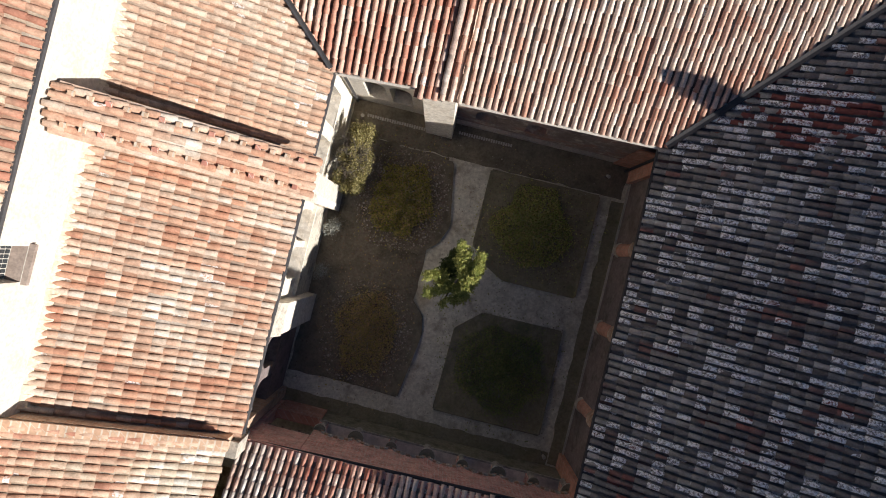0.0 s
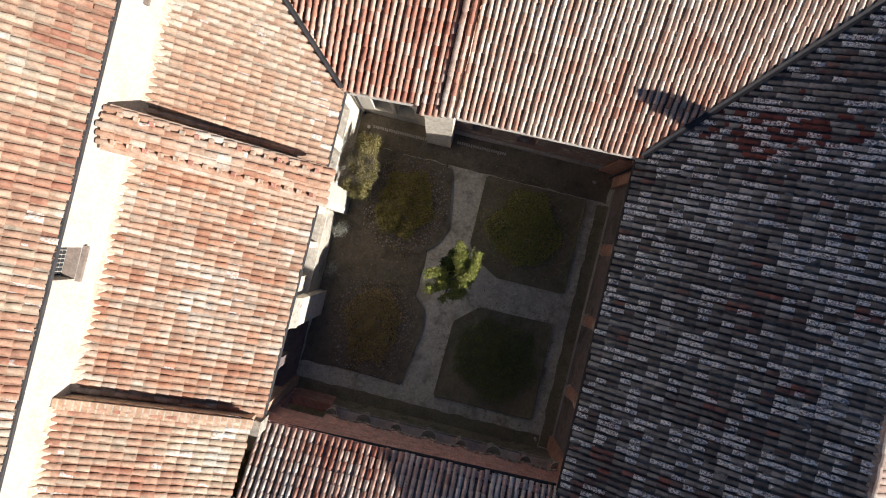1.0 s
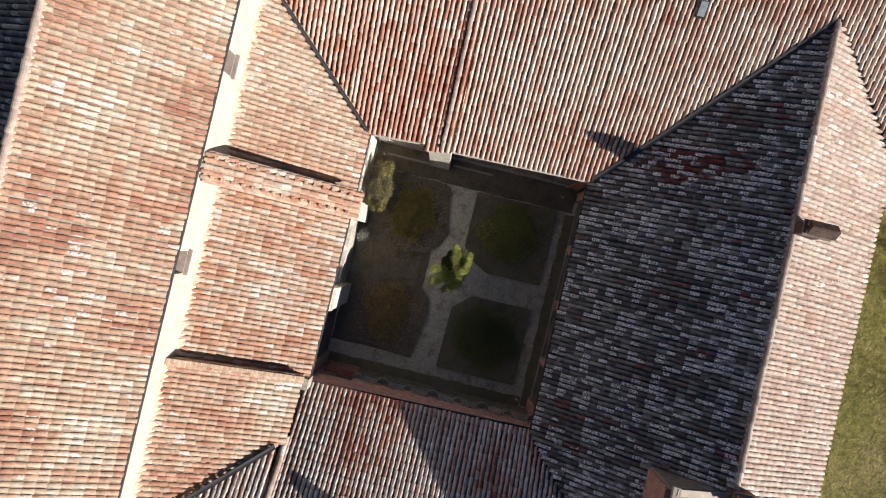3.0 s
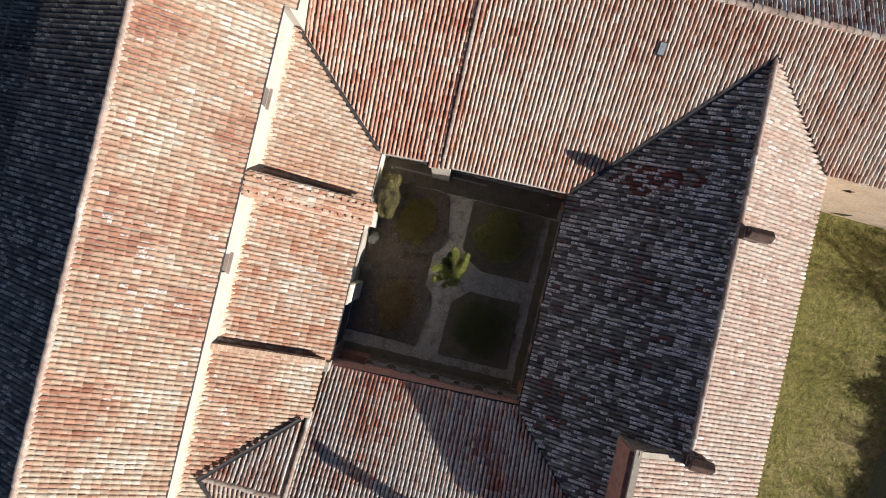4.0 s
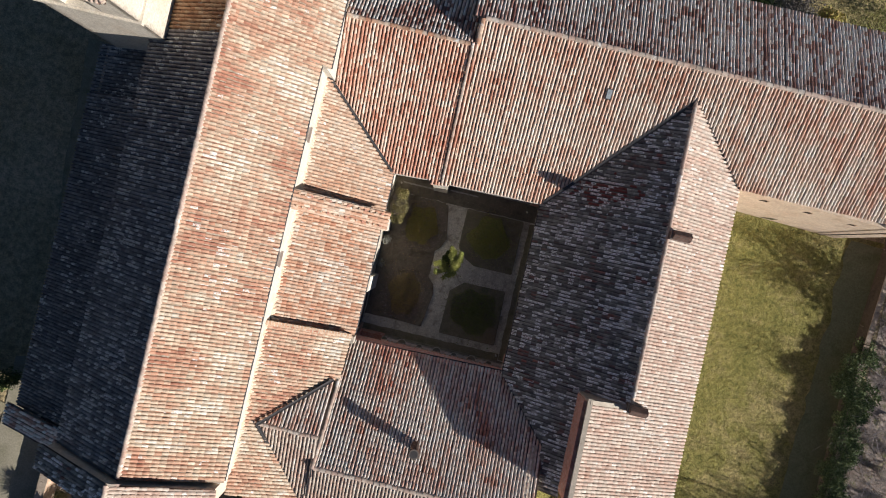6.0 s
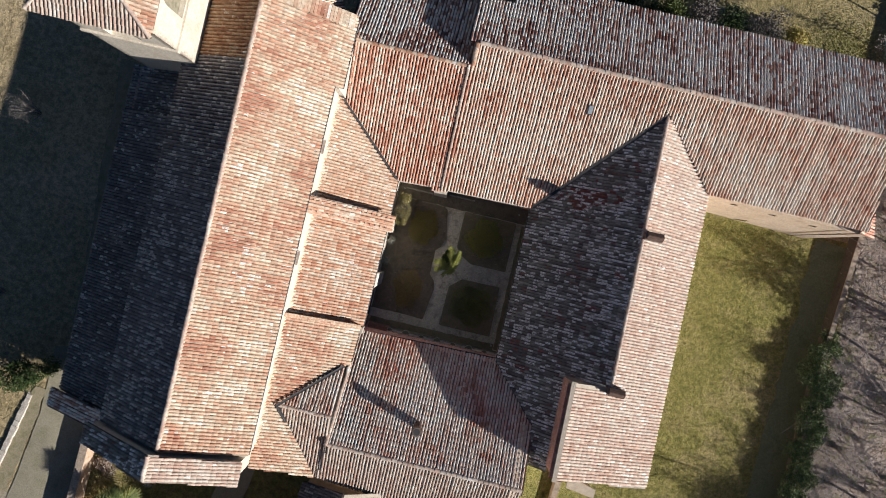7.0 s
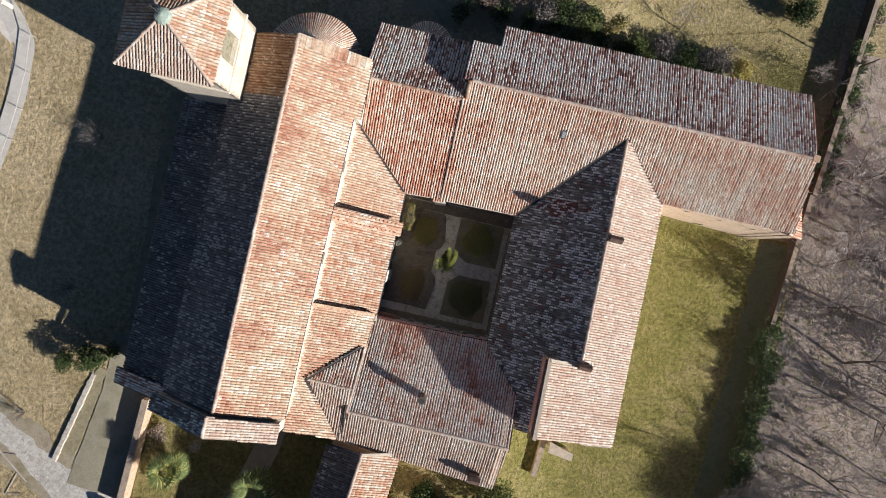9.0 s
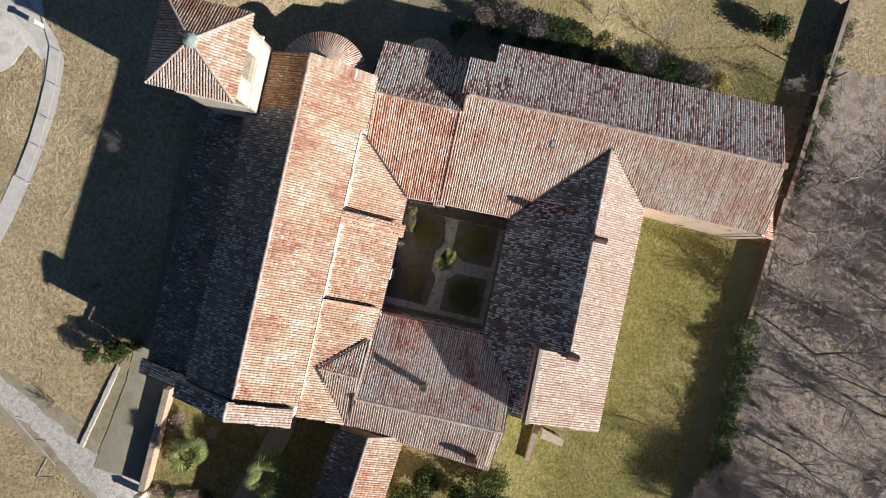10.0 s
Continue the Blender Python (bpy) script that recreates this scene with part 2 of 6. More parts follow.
def rough_material(name, colours, scale=1.2, fine=18.0, bump=0.4, dist=0.02, rough=0.92, stain=None):
    """Plaster, earth, stone: colours that drift at two scales, with relief."""
    m, n, l, b = nodes_of(name, rough, 0.2)
    big, small = noise_node(n, l, scale, 5), noise_node(n, l, fine, 6, 0.7)
    k = len(colours) - 1
    stops = [(0.30 + 0.40 * i / k, c) for i, c in enumerate(colours)]
    col = ramp(n, l, big.outputs["Fac"], stops).outputs[0]
    speck = ramp(n, l, small.outputs["Fac"], [(0.3, (0.66, 0.65, 0.63)), (0.7, (1.25, 1.25, 1.25))]).outputs[0]
    col = mixed(n, l, 0.8, col, speck, "MULTIPLY")
    if stain:
        s = noise_node(n, l, scale * 2.3, 6, 0.7)
        f = ramp(n, l, s.outputs["Fac"], [(0.52, (0, 0, 0)), (0.66, (1, 1, 1))]).outputs[0]
        col = mixed(n, l, f, col, stain)
    l.new(col, b.inputs["Base Color"])
    bumped(n, l, b, small.outputs["Fac"], bump, dist)
    return m


def brick_material(name, c1, c2, mortar, scale=1.0):
    m, n, l, b = nodes_of(name, 0.9, 0.2)
    tc, t = n.new("ShaderNodeTexCoord"), n.new("ShaderNodeTexBrick")
    sep, com = n.new("ShaderNodeSeparateXYZ"), n.new("ShaderNodeCombineXYZ")
    l.new(tc.outputs["Object"], sep.inputs[0])
    l.new(math_node(n, l, "ADD", sep.outputs[0], sep.outputs[1]), com.inputs[0])
    l.new(sep.outputs[2], com.inputs[1])
    l.new(com.outputs[0], t.inputs["Vector"])
    t.inputs["Scale"].default_value = scale
    t.inputs["Brick Width"].default_value, t.inputs["Row Height"].default_value, t.inputs["Mortar Size"].default_value = 0.27, 0.075, 0.008
    t.inputs["Color1"].default_value, t.inputs["Color2"].default_value, t.inputs["Mortar"].default_value = (*c1, 1), (*c2, 1), (*mortar, 1)
    small = noise_node(n, l, 3.0, 6, 0.7)
    speck = ramp(n, l, small.outputs["Fac"], [(0.3, (0.55, 0.53, 0.5)), (0.7, (1.2, 1.2, 1.2))]).outputs[0]
    l.new(mixed(n, l, 0.8, t.outputs["Color"], speck, "MULTIPLY"), b.inputs["Base Color"])
    bumped(n, l, b, t.outputs["Fac"], -0.5, 0.01)
    return m


MORTAR = rough_material("lime_mortar", [(0.42, 0.36, 0.29), (0.58, 0.51, 0.42)], 2.0, 25)
DECK = rough_material("roof_boards", [(0.07, 0.05, 0.042), (0.12, 0.085, 0.065)], 1.5, 14)
WHITE_WALL = rough_material("white_plaster", [(0.564, 0.518, 0.443), (0.625, 0.594, 0.534), (0.594, 0.534, 0.434)], 0.8, 9, 0.2, 0.01)
CREAM_WALL = rough_material("cream_plaster", [(0.68, 0.54, 0.42), (0.77, 0.64, 0.51), (0.71, 0.55, 0.42)], 0.5, 8, 0.3, 0.015, stain=(0.60, 0.46, 0.34))
STONE_WALL = rough_material("rubble_stone", [(0.26, 0.21, 0.17), (0.42, 0.35, 0.28), (0.34, 0.25, 0.19)], 1.6, 7, 0.7, 0.04)
GREY_PLASTER = rough_material("weathered_plaster", [(0.36, 0.33, 0.28), (0.60, 0.55, 0.47), (0.46, 0.42, 0.36)], 0.9, 10, 0.4, 0.015, stain=(0.24, 0.22, 0.19))
BRICK = brick_material("red_brick", (0.60, 0.30, 0.225), (0.50, 0.22, 0.165), (0.62, 0.54, 0.47))
PALE_BRICK = brick_material("pale_brick", (0.62, 0.44, 0.31), (0.52, 0.32, 0.21), (0.62, 0.54, 0.44))
METAL = rough_material("dark_gutter_metal", [(0.045, 0.045, 0.05), (0.08, 0.075, 0.075)], 2.0, 20, 0.1, 0.005, rough=0.5)
WOOD = rough_material("weathered_wood", [(0.16, 0.11, 0.075), (0.26, 0.19, 0.13)], 3.0, 30, 0.3, 0.01)
GLASSY = rough_material("dark_glass", [(0.03, 0.035, 0.04), (0.06, 0.065, 0.07)], 2.0, 10, 0.02, 0.002, rough=0.15)
COPPER = rough_material("green_copper", [(0.24, 0.33, 0.29), (0.38, 0.45, 0.40)], 4.0, 20, 0.2, 0.01, rough=0.6)
PAINTED = rough_material("pale_painted_sill", [(0.52, 0.49, 0.44), (0.64, 0.60, 0.54)], 2.0, 15, 0.2, 0.01)
TOWER_WALL = rough_material("tower_plaster", [(0.60, 0.53, 0.43), (0.70, 0.64, 0.54), (0.64, 0.56, 0.45)], 0.6, 8, 0.25, 0.012)
BROWN_SILL = rough_material("brown_sill", [(0.24, 0.19, 0.16), (0.34, 0.28, 0.24)], 2.0, 15, 0.3, 0.01)
# Brown chimney brick, darkened further for the shade on the stacks' faces
DARK_BRICK = brick_material("dark_chimney_brick", (0.169, 0.1, 0.077), (0.115, 0.0693, 0.0577), (0.154, 0.131, 0.115))
PIER_WHITE = rough_material("stained_white_plaster", [(0.725, 0.651, 0.549), (0.8, 0.744, 0.651), (0.763, 0.679, 0.558)], 1.2, 7, 0.4, 0.015, stain=(0.577, 0.502, 0.4))
OLD_BRICK = rough_material("stained_brick_and_plaster", [(0.234, 0.172, 0.149), (0.374, 0.296, 0.258), (0.468, 0.227, 0.172)], 0.8, 9, 0.5, 0.02, stain=(0.655, 0.562, 0.468))
PATHS_EDGE = rough_material("worn_kerb", [(0.46, 0.41, 0.35), (0.60, 0.55, 0.48)], 1.5, 12)
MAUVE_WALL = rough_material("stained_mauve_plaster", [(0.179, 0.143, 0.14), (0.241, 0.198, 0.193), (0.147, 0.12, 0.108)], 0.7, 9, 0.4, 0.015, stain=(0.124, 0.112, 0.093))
SALMON = brick_material("salmon_brick", (0.66, 0.34, 0.25), (0.58, 0.28, 0.20), (0.56, 0.40, 0.32))
# Dark stone; the shadow on the wall's west face is in this colour
BOUNDARY = rough_material("shade_dark_boundary_stone", [(0.065, 0.055, 0.048), (0.11, 0.092, 0.078), (0.08, 0.07, 0.05)], 1.2, 7, 0.7, 0.04)
PINK_BRICK = brick_material("washed_pink_brick", (0.90, 0.50, 0.41), (0.74, 0.33, 0.27), (0.90, 0.80, 0.72))
NICHE = rough_material("mossy_niche_plaster", [(0.168, 0.156, 0.102), (0.312, 0.288, 0.216), (0.132, 0.126, 0.084)], 1.5, 9, 0.4, 0.015)
FLASHING = rough_material("tan_mortar", [(0.52, 0.42, 0.30), (0.70, 0.60, 0.47), (0.58, 0.45, 0.31)], 2.0, 14, 0.6, 0.02)
EAVE_DARK = rough_material("eave_dark", [(0.06, 0.042, 0.03), (0.102, 0.072, 0.051)], 3.0, 30, 0.3, 0.01)
ROOF_GLASS = rough_material("roof_light_glass", [(0.30, 0.34, 0.37), (0.38, 0.42, 0.45)], 2.0, 10, 0.05, 0.002, rough=0.2)


# ---------------------------------------------------------------- roofs
PITCH, STEP = 0.226, 0.375
rng = np.random.default_rng(7)


def tile_template(cover=True):
    """One half-round clay tile: x across, y up the slope, z out of it."""
    k = 6 if cover else 4
    verts, faces = [], []
    length = 0.455
    if cover:
        rings = ((0.0, 0.085, 0.092, 0.044), (length, 0.070, 0.078, 0.009), (0.0, 0.071, 0.078, 0.042))
    else:
        rings = ((0.0, 0.096, -0.034, 0.048), (length, 0.108, -0.038, 0.020))
    for y, r, h, z in rings:
        for i in range(k + 1):
            t = math.pi * i / k
            verts.append((r * math.cos(t), y, z + h * math.sin(t)))
    n = k + 1
    for i in range(k):
        faces.append((i, n + i, n + i + 1, i + 1) if cover else (i, i + 1, n + i + 1, n + i))
        if cover:
            faces.append((i, i + 1, 2 * n + i + 1, 2 * n + i))
    return np.array(verts), np.array(faces)


COVER, CHANNEL = tile_template(True), tile_template(False)
cover_mesh = {}


def piece_mesh(key, axis):
    if (key, axis) not in cover_mesh:
        me = bpy.data.meshes.new("roof_tile_" + key)
        me.from_pydata([tuple(p) for p in COVER[0]], [], [tuple(int(i) for i in q) for q in COVER[1]])
        me.polygons.foreach_set("use_smooth", [i % 2 == 0 for i in range(len(me.polygons))])
        me.materials.append(tile_set(key, axis)[1])
        cover_mesh[(key, axis)] = me
    return cover_mesh[(key, axis)]


def spans(poly, c, axis):
    """Where the line (axis coordinate = c) lies inside the outline: sorted pairs of the other coordinate."""
    hits = []
    for i in range(len(poly)):
        a, b = poly[i], poly[(i + 1) % len(poly)]
        if (a[axis] > c) != (b[axis] > c):
            t = (c - a[axis]) / (b[axis] - a[axis])
            hits.append(a[1 - axis] + t * (b[1 - axis] - a[1 - axis]))
    hits.sort()
    return list(zip(hits[::2], hits[1::2]))


def joined(template, frames, name, material, parent, kind, smooth_even=False):
    """All copies of a template in one mesh; frames is (n, 3, 4)."""
    v, f = template
    n = len(frames)
    pts = np.einsum("nij,kj->nki", frames[:, :, :3], v) + frames[:, None, :, 3]
    idx = (f[None] + (np.arange(n) * len(v))[:, None, None]).reshape(-1, 4)
    me = bpy.data.meshes.new(name)
    me.vertices.add(n * len(v))
    me.vertices.foreach_set("co", pts.reshape(-1).astype(np.float32))
    me.loops.add(idx.size)
    me.loops.foreach_set("vertex_index", idx.reshape(-1).astype(np.int32))
    me.polygons.add(len(idx))
    me.polygons.foreach_set("loop_start", np.arange(0, idx.size, 4, dtype=np.int32))
    me.polygons.foreach_set("use_smooth", np.ones(len(idx), dtype=bool) if not smooth_even else np.tile(np.arange(len(f)) % 2 == 0, n))
    me.materials.append(material)
    me.update(calc_edges=True)
    me.validate()
    ob = new(name, me)
    ob.parent = parent
    return tagged(ob, kind=kind)


def roof(parent, poly, plane, key, near=None, label="", overhang=0.06, sag=0.02):
    """One slope: a boarded deck over the outline, with rows of channel and cover tiles. plane = (z0, du, dv); its fall runs along u or v. near: the stretch whose tiles are pieces of their own."""
    z0, du, dv = plane
    zf = lambda u, v: z0 + du * u + dv * v
    deck = part("roof", Shape().prism(poly, lambda u, v: zf(u, v) - 0.16, lambda u, v: zf(u, v) - 0.045), DECK, parent, label)
    root = parent
    while root.parent:
        root = root.parent
    base = np.array(BASE[root.name])
    along_u = abs(du) > abs(dv)
    g = du if along_u else dv
    down = -1 if g > 0 else 1                   # the way down along the axis
    axis = 1 if along_u else 0                  # the axis across the slope
    slope = math.atan(abs(g))
    cs, sn = math.cos(slope), math.sin(slope)
    if along_u:
        up, nrm = np.array([-down * cs, 0, sn]), np.array([down * sn, 0, cs])
    else:
        up, nrm = np.array([0, -down * cs, sn]), np.array([0, down * sn, cs])
    across = np.cross(up, nrm)
    lo, hi = min(p[axis] for p in poly), max(p[axis] for p in poly)
    n_col = max(1, round((hi - lo) / PITCH))
    pitch = (hi - lo) / n_col
    step = STEP * cs
    frames, channels, places = [], [], []
    for half in (0, 1):
        for c in range(n_col + half):
            pos = lo + pitch * (c + 0.5 - 0.5 * half)
            pos_in = min(max(pos, lo + 0.02), hi - 0.02)
            wobble = rng.normal(0, 0.012)
            for a, b in spans(poly, pos_in, axis):
                length = b - a
                if length < 0.12:
                    continue
                start = b if down > 0 else a
                rows = max(1, int(math.ceil(length / step - 0.25)))
                for r in range(rows):
                    d = min(r * step, max(0.0, length - step * 0.9)) - overhang + rng.normal(0, 0.014)
                    s = start - down * d
                    x = pos + wobble + rng.normal(0, 0.006)
                    u, v = (s, x) if along_u else (x, s)
                    z = zf(u, v) + sag * noise.noise((u * 0.5, v * 0.5, 3.0)) + rng.normal(0, 0.003)
                    yaw = rng.normal(0, 0.02)
                    ax, ay = across * math.cos(yaw) + up * math.sin(yaw), up * math.cos(yaw) - across * math.sin(yaw)
                    tip = rng.normal(0, 0.012)
                    ay2, nz = ay * math.cos(tip) + nrm * math.sin(tip), nrm * math.cos(tip) - ay * math.sin(tip)
                    m = np.stack([ax, ay2, nz, np.array([u, v, z]) - base], axis=1)
                    if half:
                        channels.append(m)
                    else:
                        frames.append(m)
                        places.append((u, v))
    singles = []
    if near:
        u0, u1, v0, v1 = near
        singles = [i for i, (u, v) in enumerate(places) if u0 <= u <= u1 and v0 <= v <= v1][:300]
        for i in singles:
            ob = new("roof_tile", piece_mesh(key, axis))
            ob.parent = deck
            ob.matrix_basis = Matrix([list(r) for r in frames[i]] + [[0, 0, 0, 1]])
    chosen = set(singles)
    rest = np.array([m for i, m in enumerate(frames) if i not in chosen])
    if len(rest):
        joined(COVER, rest, "roof_tiles", tile_set(key, axis)[0], deck, "stuff", True)
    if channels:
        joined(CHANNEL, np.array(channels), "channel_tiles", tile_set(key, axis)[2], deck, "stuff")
    return deck


def ridge(parent, a, b, key, r=0.135, mortar=True):
    """A row of ridge tiles bedded in mortar."""
    a, b = Vector(a), Vector(b)
    length = (b - a).length
    n = max(1, round(length / 0.40))
    d = (b - a) / n
    sh = Shape()
    for i in range(n):
        p = a + d * i + Vector((rng.normal(0, 0.012), rng.normal(0, 0.012), 0.05 + rng.normal(0, 0.008)))
        q = a + d * (i + 1.12) + Vector((rng.normal(0, 0.012), rng.normal(0, 0.012), 0.03))
        sh.half_pipe(p, q, r * rng.uniform(0.94, 1.06), 6, 0.8)
    part("ridge_tiles", sh, tile_set(key, 0)[0], parent, kind="stuff")
    if mortar:
        part("ridge_mortar", Shape().half_pipe(a - Vector((0, 0, 0.05)), b - Vector((0, 0, 0.05)), r * 1.22, 4, 0.8), MORTAR, parent, "crumbling pale mortar under ridge tiles")


def gutter(parent, a, b, r=0.075, material=None):
    part("gutter", Shape().tube([Vector(a), (Vector(a) + Vector(b)) / 2 - Vector((0, 0, 0.01)), Vector(b)], [r] * 3, 8), material or METAL, parent, "dusty grey gutter" if material else "dark metal gutter")


def valley(parent, a, b, w=0.16, lift=0.13, shift=0.0):
    a, b = Vector(a), Vector(b)
    d = b - a
    s = Vector((d.y, -d.x, 0)).normalized() * w
    a, b = a + s.normalized() * shift, b + s.normalized() * shift
    up = Vector((0, 0, lift))
    part("valley_gutter", Shape().hexa([a - s + up, a + up * 0.9, a + s + up, a + s + up * 1.08, a + up * 0.98, a - s + up * 1.08], [b - s + up, b + up * 0.9, b + s + up, b + s + up * 1.08, b + up * 0.98, b - s + up * 1.08]), METAL, parent, "dark sheet-metal valley gutter")


def edge_wall(shape, p, q, top, z0, thick):
    """A stretch of wall from p to q (plan points), thick to its left, with a top that follows a height function."""
    (a, b), (c, d) = p, q
    n = Vector((-(d - b), c - a, 0)).normalized() * thick
    ring = [(a, b), (c, d), (c + n.x, d + n.y), (a + n.x, b + n.y)]
    shape.prism(ring, z0, top)


def walls(parent, poly, plane, z0, material, thick=0.5, label="", drop=0.17, name="wall"):
    """Walls round an outline (counter-clockwise), up to the underside of a roof slope; one mesh a side."""
    z, du, dv = plane
    for i in range(len(poly)):
        sh = Shape()
        edge_wall(sh, poly[i], poly[(i + 1) % len(poly)], lambda u, v: z + du * u + dv * v - drop, z0, thick)
        part(name, sh, material, parent, label)


def arcade(sh, p, q, z0, z1, thick, arches, soffit=12, rise=1.0):
    """A wall from p to q with round-arched openings: (centre along it, width, sill, springing). All above z0, up to z1."""
    p, q = Vector((*p, 0)), Vector((*q, 0))
    d = (q - p).normalized()
    n = Vector((-d.y, d.x, 0)) * thick
    length = (q - p).length

    def slab(profile):
        low = [p + d * s + Vector((0, 0, z)) for s, z in profile]
        sh.hexa(low, [x + n for x in low])

    x = 0.0
    for c, w, sill, spring in sorted(arches):
        a, b = c - w / 2, c + w / 2
        slab([(x, z0), (a, z0), (a, z1), (x, z1)])
        if sill > z0:
            slab([(a, z0), (b, z0), (b, sill), (a, sill)])
        pts = [(c - w / 2 * math.cos(math.pi * i / soffit), spring + rise * w / 2 * math.sin(math.pi * i / soffit)) for i in range(soffit + 1)]
        for (s0, h0), (s1, h1) in zip(pts, pts[1:]):
            slab([(s0, h0), (s1, h1), (s1, z1), (s0, z1)])
        x = b
    slab([(x, z0), (length, z0), (length, z1), (x, z1)])


# ---------------------------------------------------------------- heights shared by the roofs
G = 3.0                     # ground round the church
FLOOR = 3.3                 # cloister garden
SW_, SN_, SE_, SS_ = 0.40, 0.345, 0.43, 0.42

# ---------------------------------------------------------------- church
church = thing("church", (-14.4, 0, G), "long stone church under weathered terracotta tile roofs beside the cloister", "church")
NAVE_E = (16.3 - 0.495 * 14.55, -0.495, 0)      # falls to the east
NAVE_W = (16.3 + 0.495 * 14.55, 0.495, 0)
roof(church, [(-14.55, -16.3), (-9.55, -16.3), (-9.55, 9.1), (-14.55, 9.1)], NAVE_E, "church", label="sunlit pinkish terracotta nave roof slope")
roof(church, [(-14.55, 9.1), (-9.05, 9.1), (-9.05, 13.95), (-14.55, 13.95)], NAVE_E, "church", label="sunlit terracotta choir roof slope")
# the west slope's clay carries part of its shade
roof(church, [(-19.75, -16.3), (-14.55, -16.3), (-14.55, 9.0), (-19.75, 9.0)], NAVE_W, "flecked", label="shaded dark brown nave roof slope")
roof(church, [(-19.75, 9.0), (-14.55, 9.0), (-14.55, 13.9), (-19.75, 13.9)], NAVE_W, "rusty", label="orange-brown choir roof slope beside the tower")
ridge(church, (-14.55, -16.3, 16.3), (-14.55, 13.95, 16.3), "pale")
for (p, q, zt_, mat_, lab_) in (((-9.3, 9.5), (-9.3, 13.8), 13.4, WHITE_WALL, "white plastered choir wall"), ((-9.9, 9.1), (-9.3, 9.1), 13.4, WHITE_WALL, "white return of the choir wall"), ((-19.5, 13.6), (-19.5, -16.4), 13.6, STONE_WALL, "stone clerestory wall in shade")):
    sh = Shape()
    edge_wall(sh, p, q, lambda u, v: zt_, G, 0.4)
    part("wall", sh, mat_, church, lab_)
sh = Shape()
sh.hexa([(-19.5, 13.3, G), (-9.3, 13.3, G), (-9.3, 13.3, 13.4), (-14.55, 13.3, 16.05), (-19.5, 13.3, 13.55)], [(-19.5, 13.8, G), (-9.3, 13.8, G), (-9.3, 13.8, 13.4), (-14.55, 13.8, 16.05), (-19.5, 13.8, 13.55)])
part("wall", sh, CREAM_WALL, church, "plastered north gable wall")
gutter(church, (-9.49, -16.3, 13.75), (-9.49, 9.1, 13.75))
gutter(church, (-8.98, 9.1, 13.5), (-8.98, 13.9, 13.5))
# mortared verge of brick and stone along the north gable
vz = lambda u: 16.3 - .495 * (u + 14.55)
for k in range(28):
    u = -14.5 + 5.4 * k / 28
    w = .178 + rng.uniform(-.02, .01)
    v0 = 13.1 + rng.uniform(-.08, .08)
    sh = Shape().hexa([(u, v0, vz(u) + .02), (u + w, v0, vz(u + w) + .02), (u + w, 14.07, vz(u + w) + .02), (u, 14.07, vz(u) + .02)], [(u, v0, vz(u) + .15), (u + w, v0, vz(u + w) + .15), (u + w, 14.07, vz(u + w) + .13), (u, 14.07, vz(u) + .13)])
    part("verge_stone", sh, tile_set("church", 1)[1], church, "worn clay verge slab")
# raised south front with its own tiled slopes
FR_E, FR_W = (17.2 - .5 * 14.65, -.5, 0), (17.2 + .5 * 14.65, .5, 0)
roof(church, [(-14.65, -17.95), (-9.6, -18.15), (-9.6, -16.6), (-14.65, -16.4)], FR_E, "pale", label="tiled cap of raised church front, sunlit")
# darker clay than the east half, with the shade painted in
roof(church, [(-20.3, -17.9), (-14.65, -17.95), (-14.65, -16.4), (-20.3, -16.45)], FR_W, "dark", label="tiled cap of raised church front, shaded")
ridge(church, (-14.65, -17.95, 17.2), (-14.65, -16.4, 17.2), "pale")
sh = Shape()
sh.hexa([(-20.1, -17.6, G), (-9.8, -17.75, G), (-9.8, -17.75, 14.6), (-14.65, -17.65, 17.03), (-20.1, -17.6, 14.35)], [(-20.1, -16.6, G), (-9.8, -16.75, G), (-9.8, -16.75, 14.6), (-14.65, -16.65, 17.03), (-20.1, -16.6, 14.35)])
part("front_wall", sh, CREAM_WALL, church, "plastered church front")
AIS = (9.2 + .42 * 25.6, .42, 0)
# aisle clay is darkened to stand for the shade on this side
roof(church, [(-25.6, -16.7), (-19.7, -16.7), (-19.7, 4.9), (-25.6, 4.9)], AIS, "soot_shade", label="shaded dark grey tiled aisle roof")
roof(church, [(-25.9, 4.9), (-19.7, 4.9), (-19.7, 8.3), (-25.9, 8.3)], (AIS[0] - .45, .42, 0), "soot_shade", label="lower shaded dark tiled roof piece")
roof(church, [(-26.0, -18.0), (-20.0, -18.0), (-20.0, -16.65), (-26.0, -16.65)], (AIS[0] + .55, .42, 0), "brown", label="raised tiled cap on aisle front")
sh = Shape()
edge_wall(sh, (-25.3, 8.2), (-25.3, -17.6), lambda u, v: 8.95, G - .5, .5)
part("wall", sh, STONE_WALL, church, "rubble stone aisle wall in shade")
sh = Shape()
edge_wall(sh, (-25.3, -17.7), (-20.1, -17.7), lambda u, v: AIS[0] + .42 * u + .3, G - .5, .5)
part("wall", sh, CREAM_WALL, church, "plastered aisle front wall")
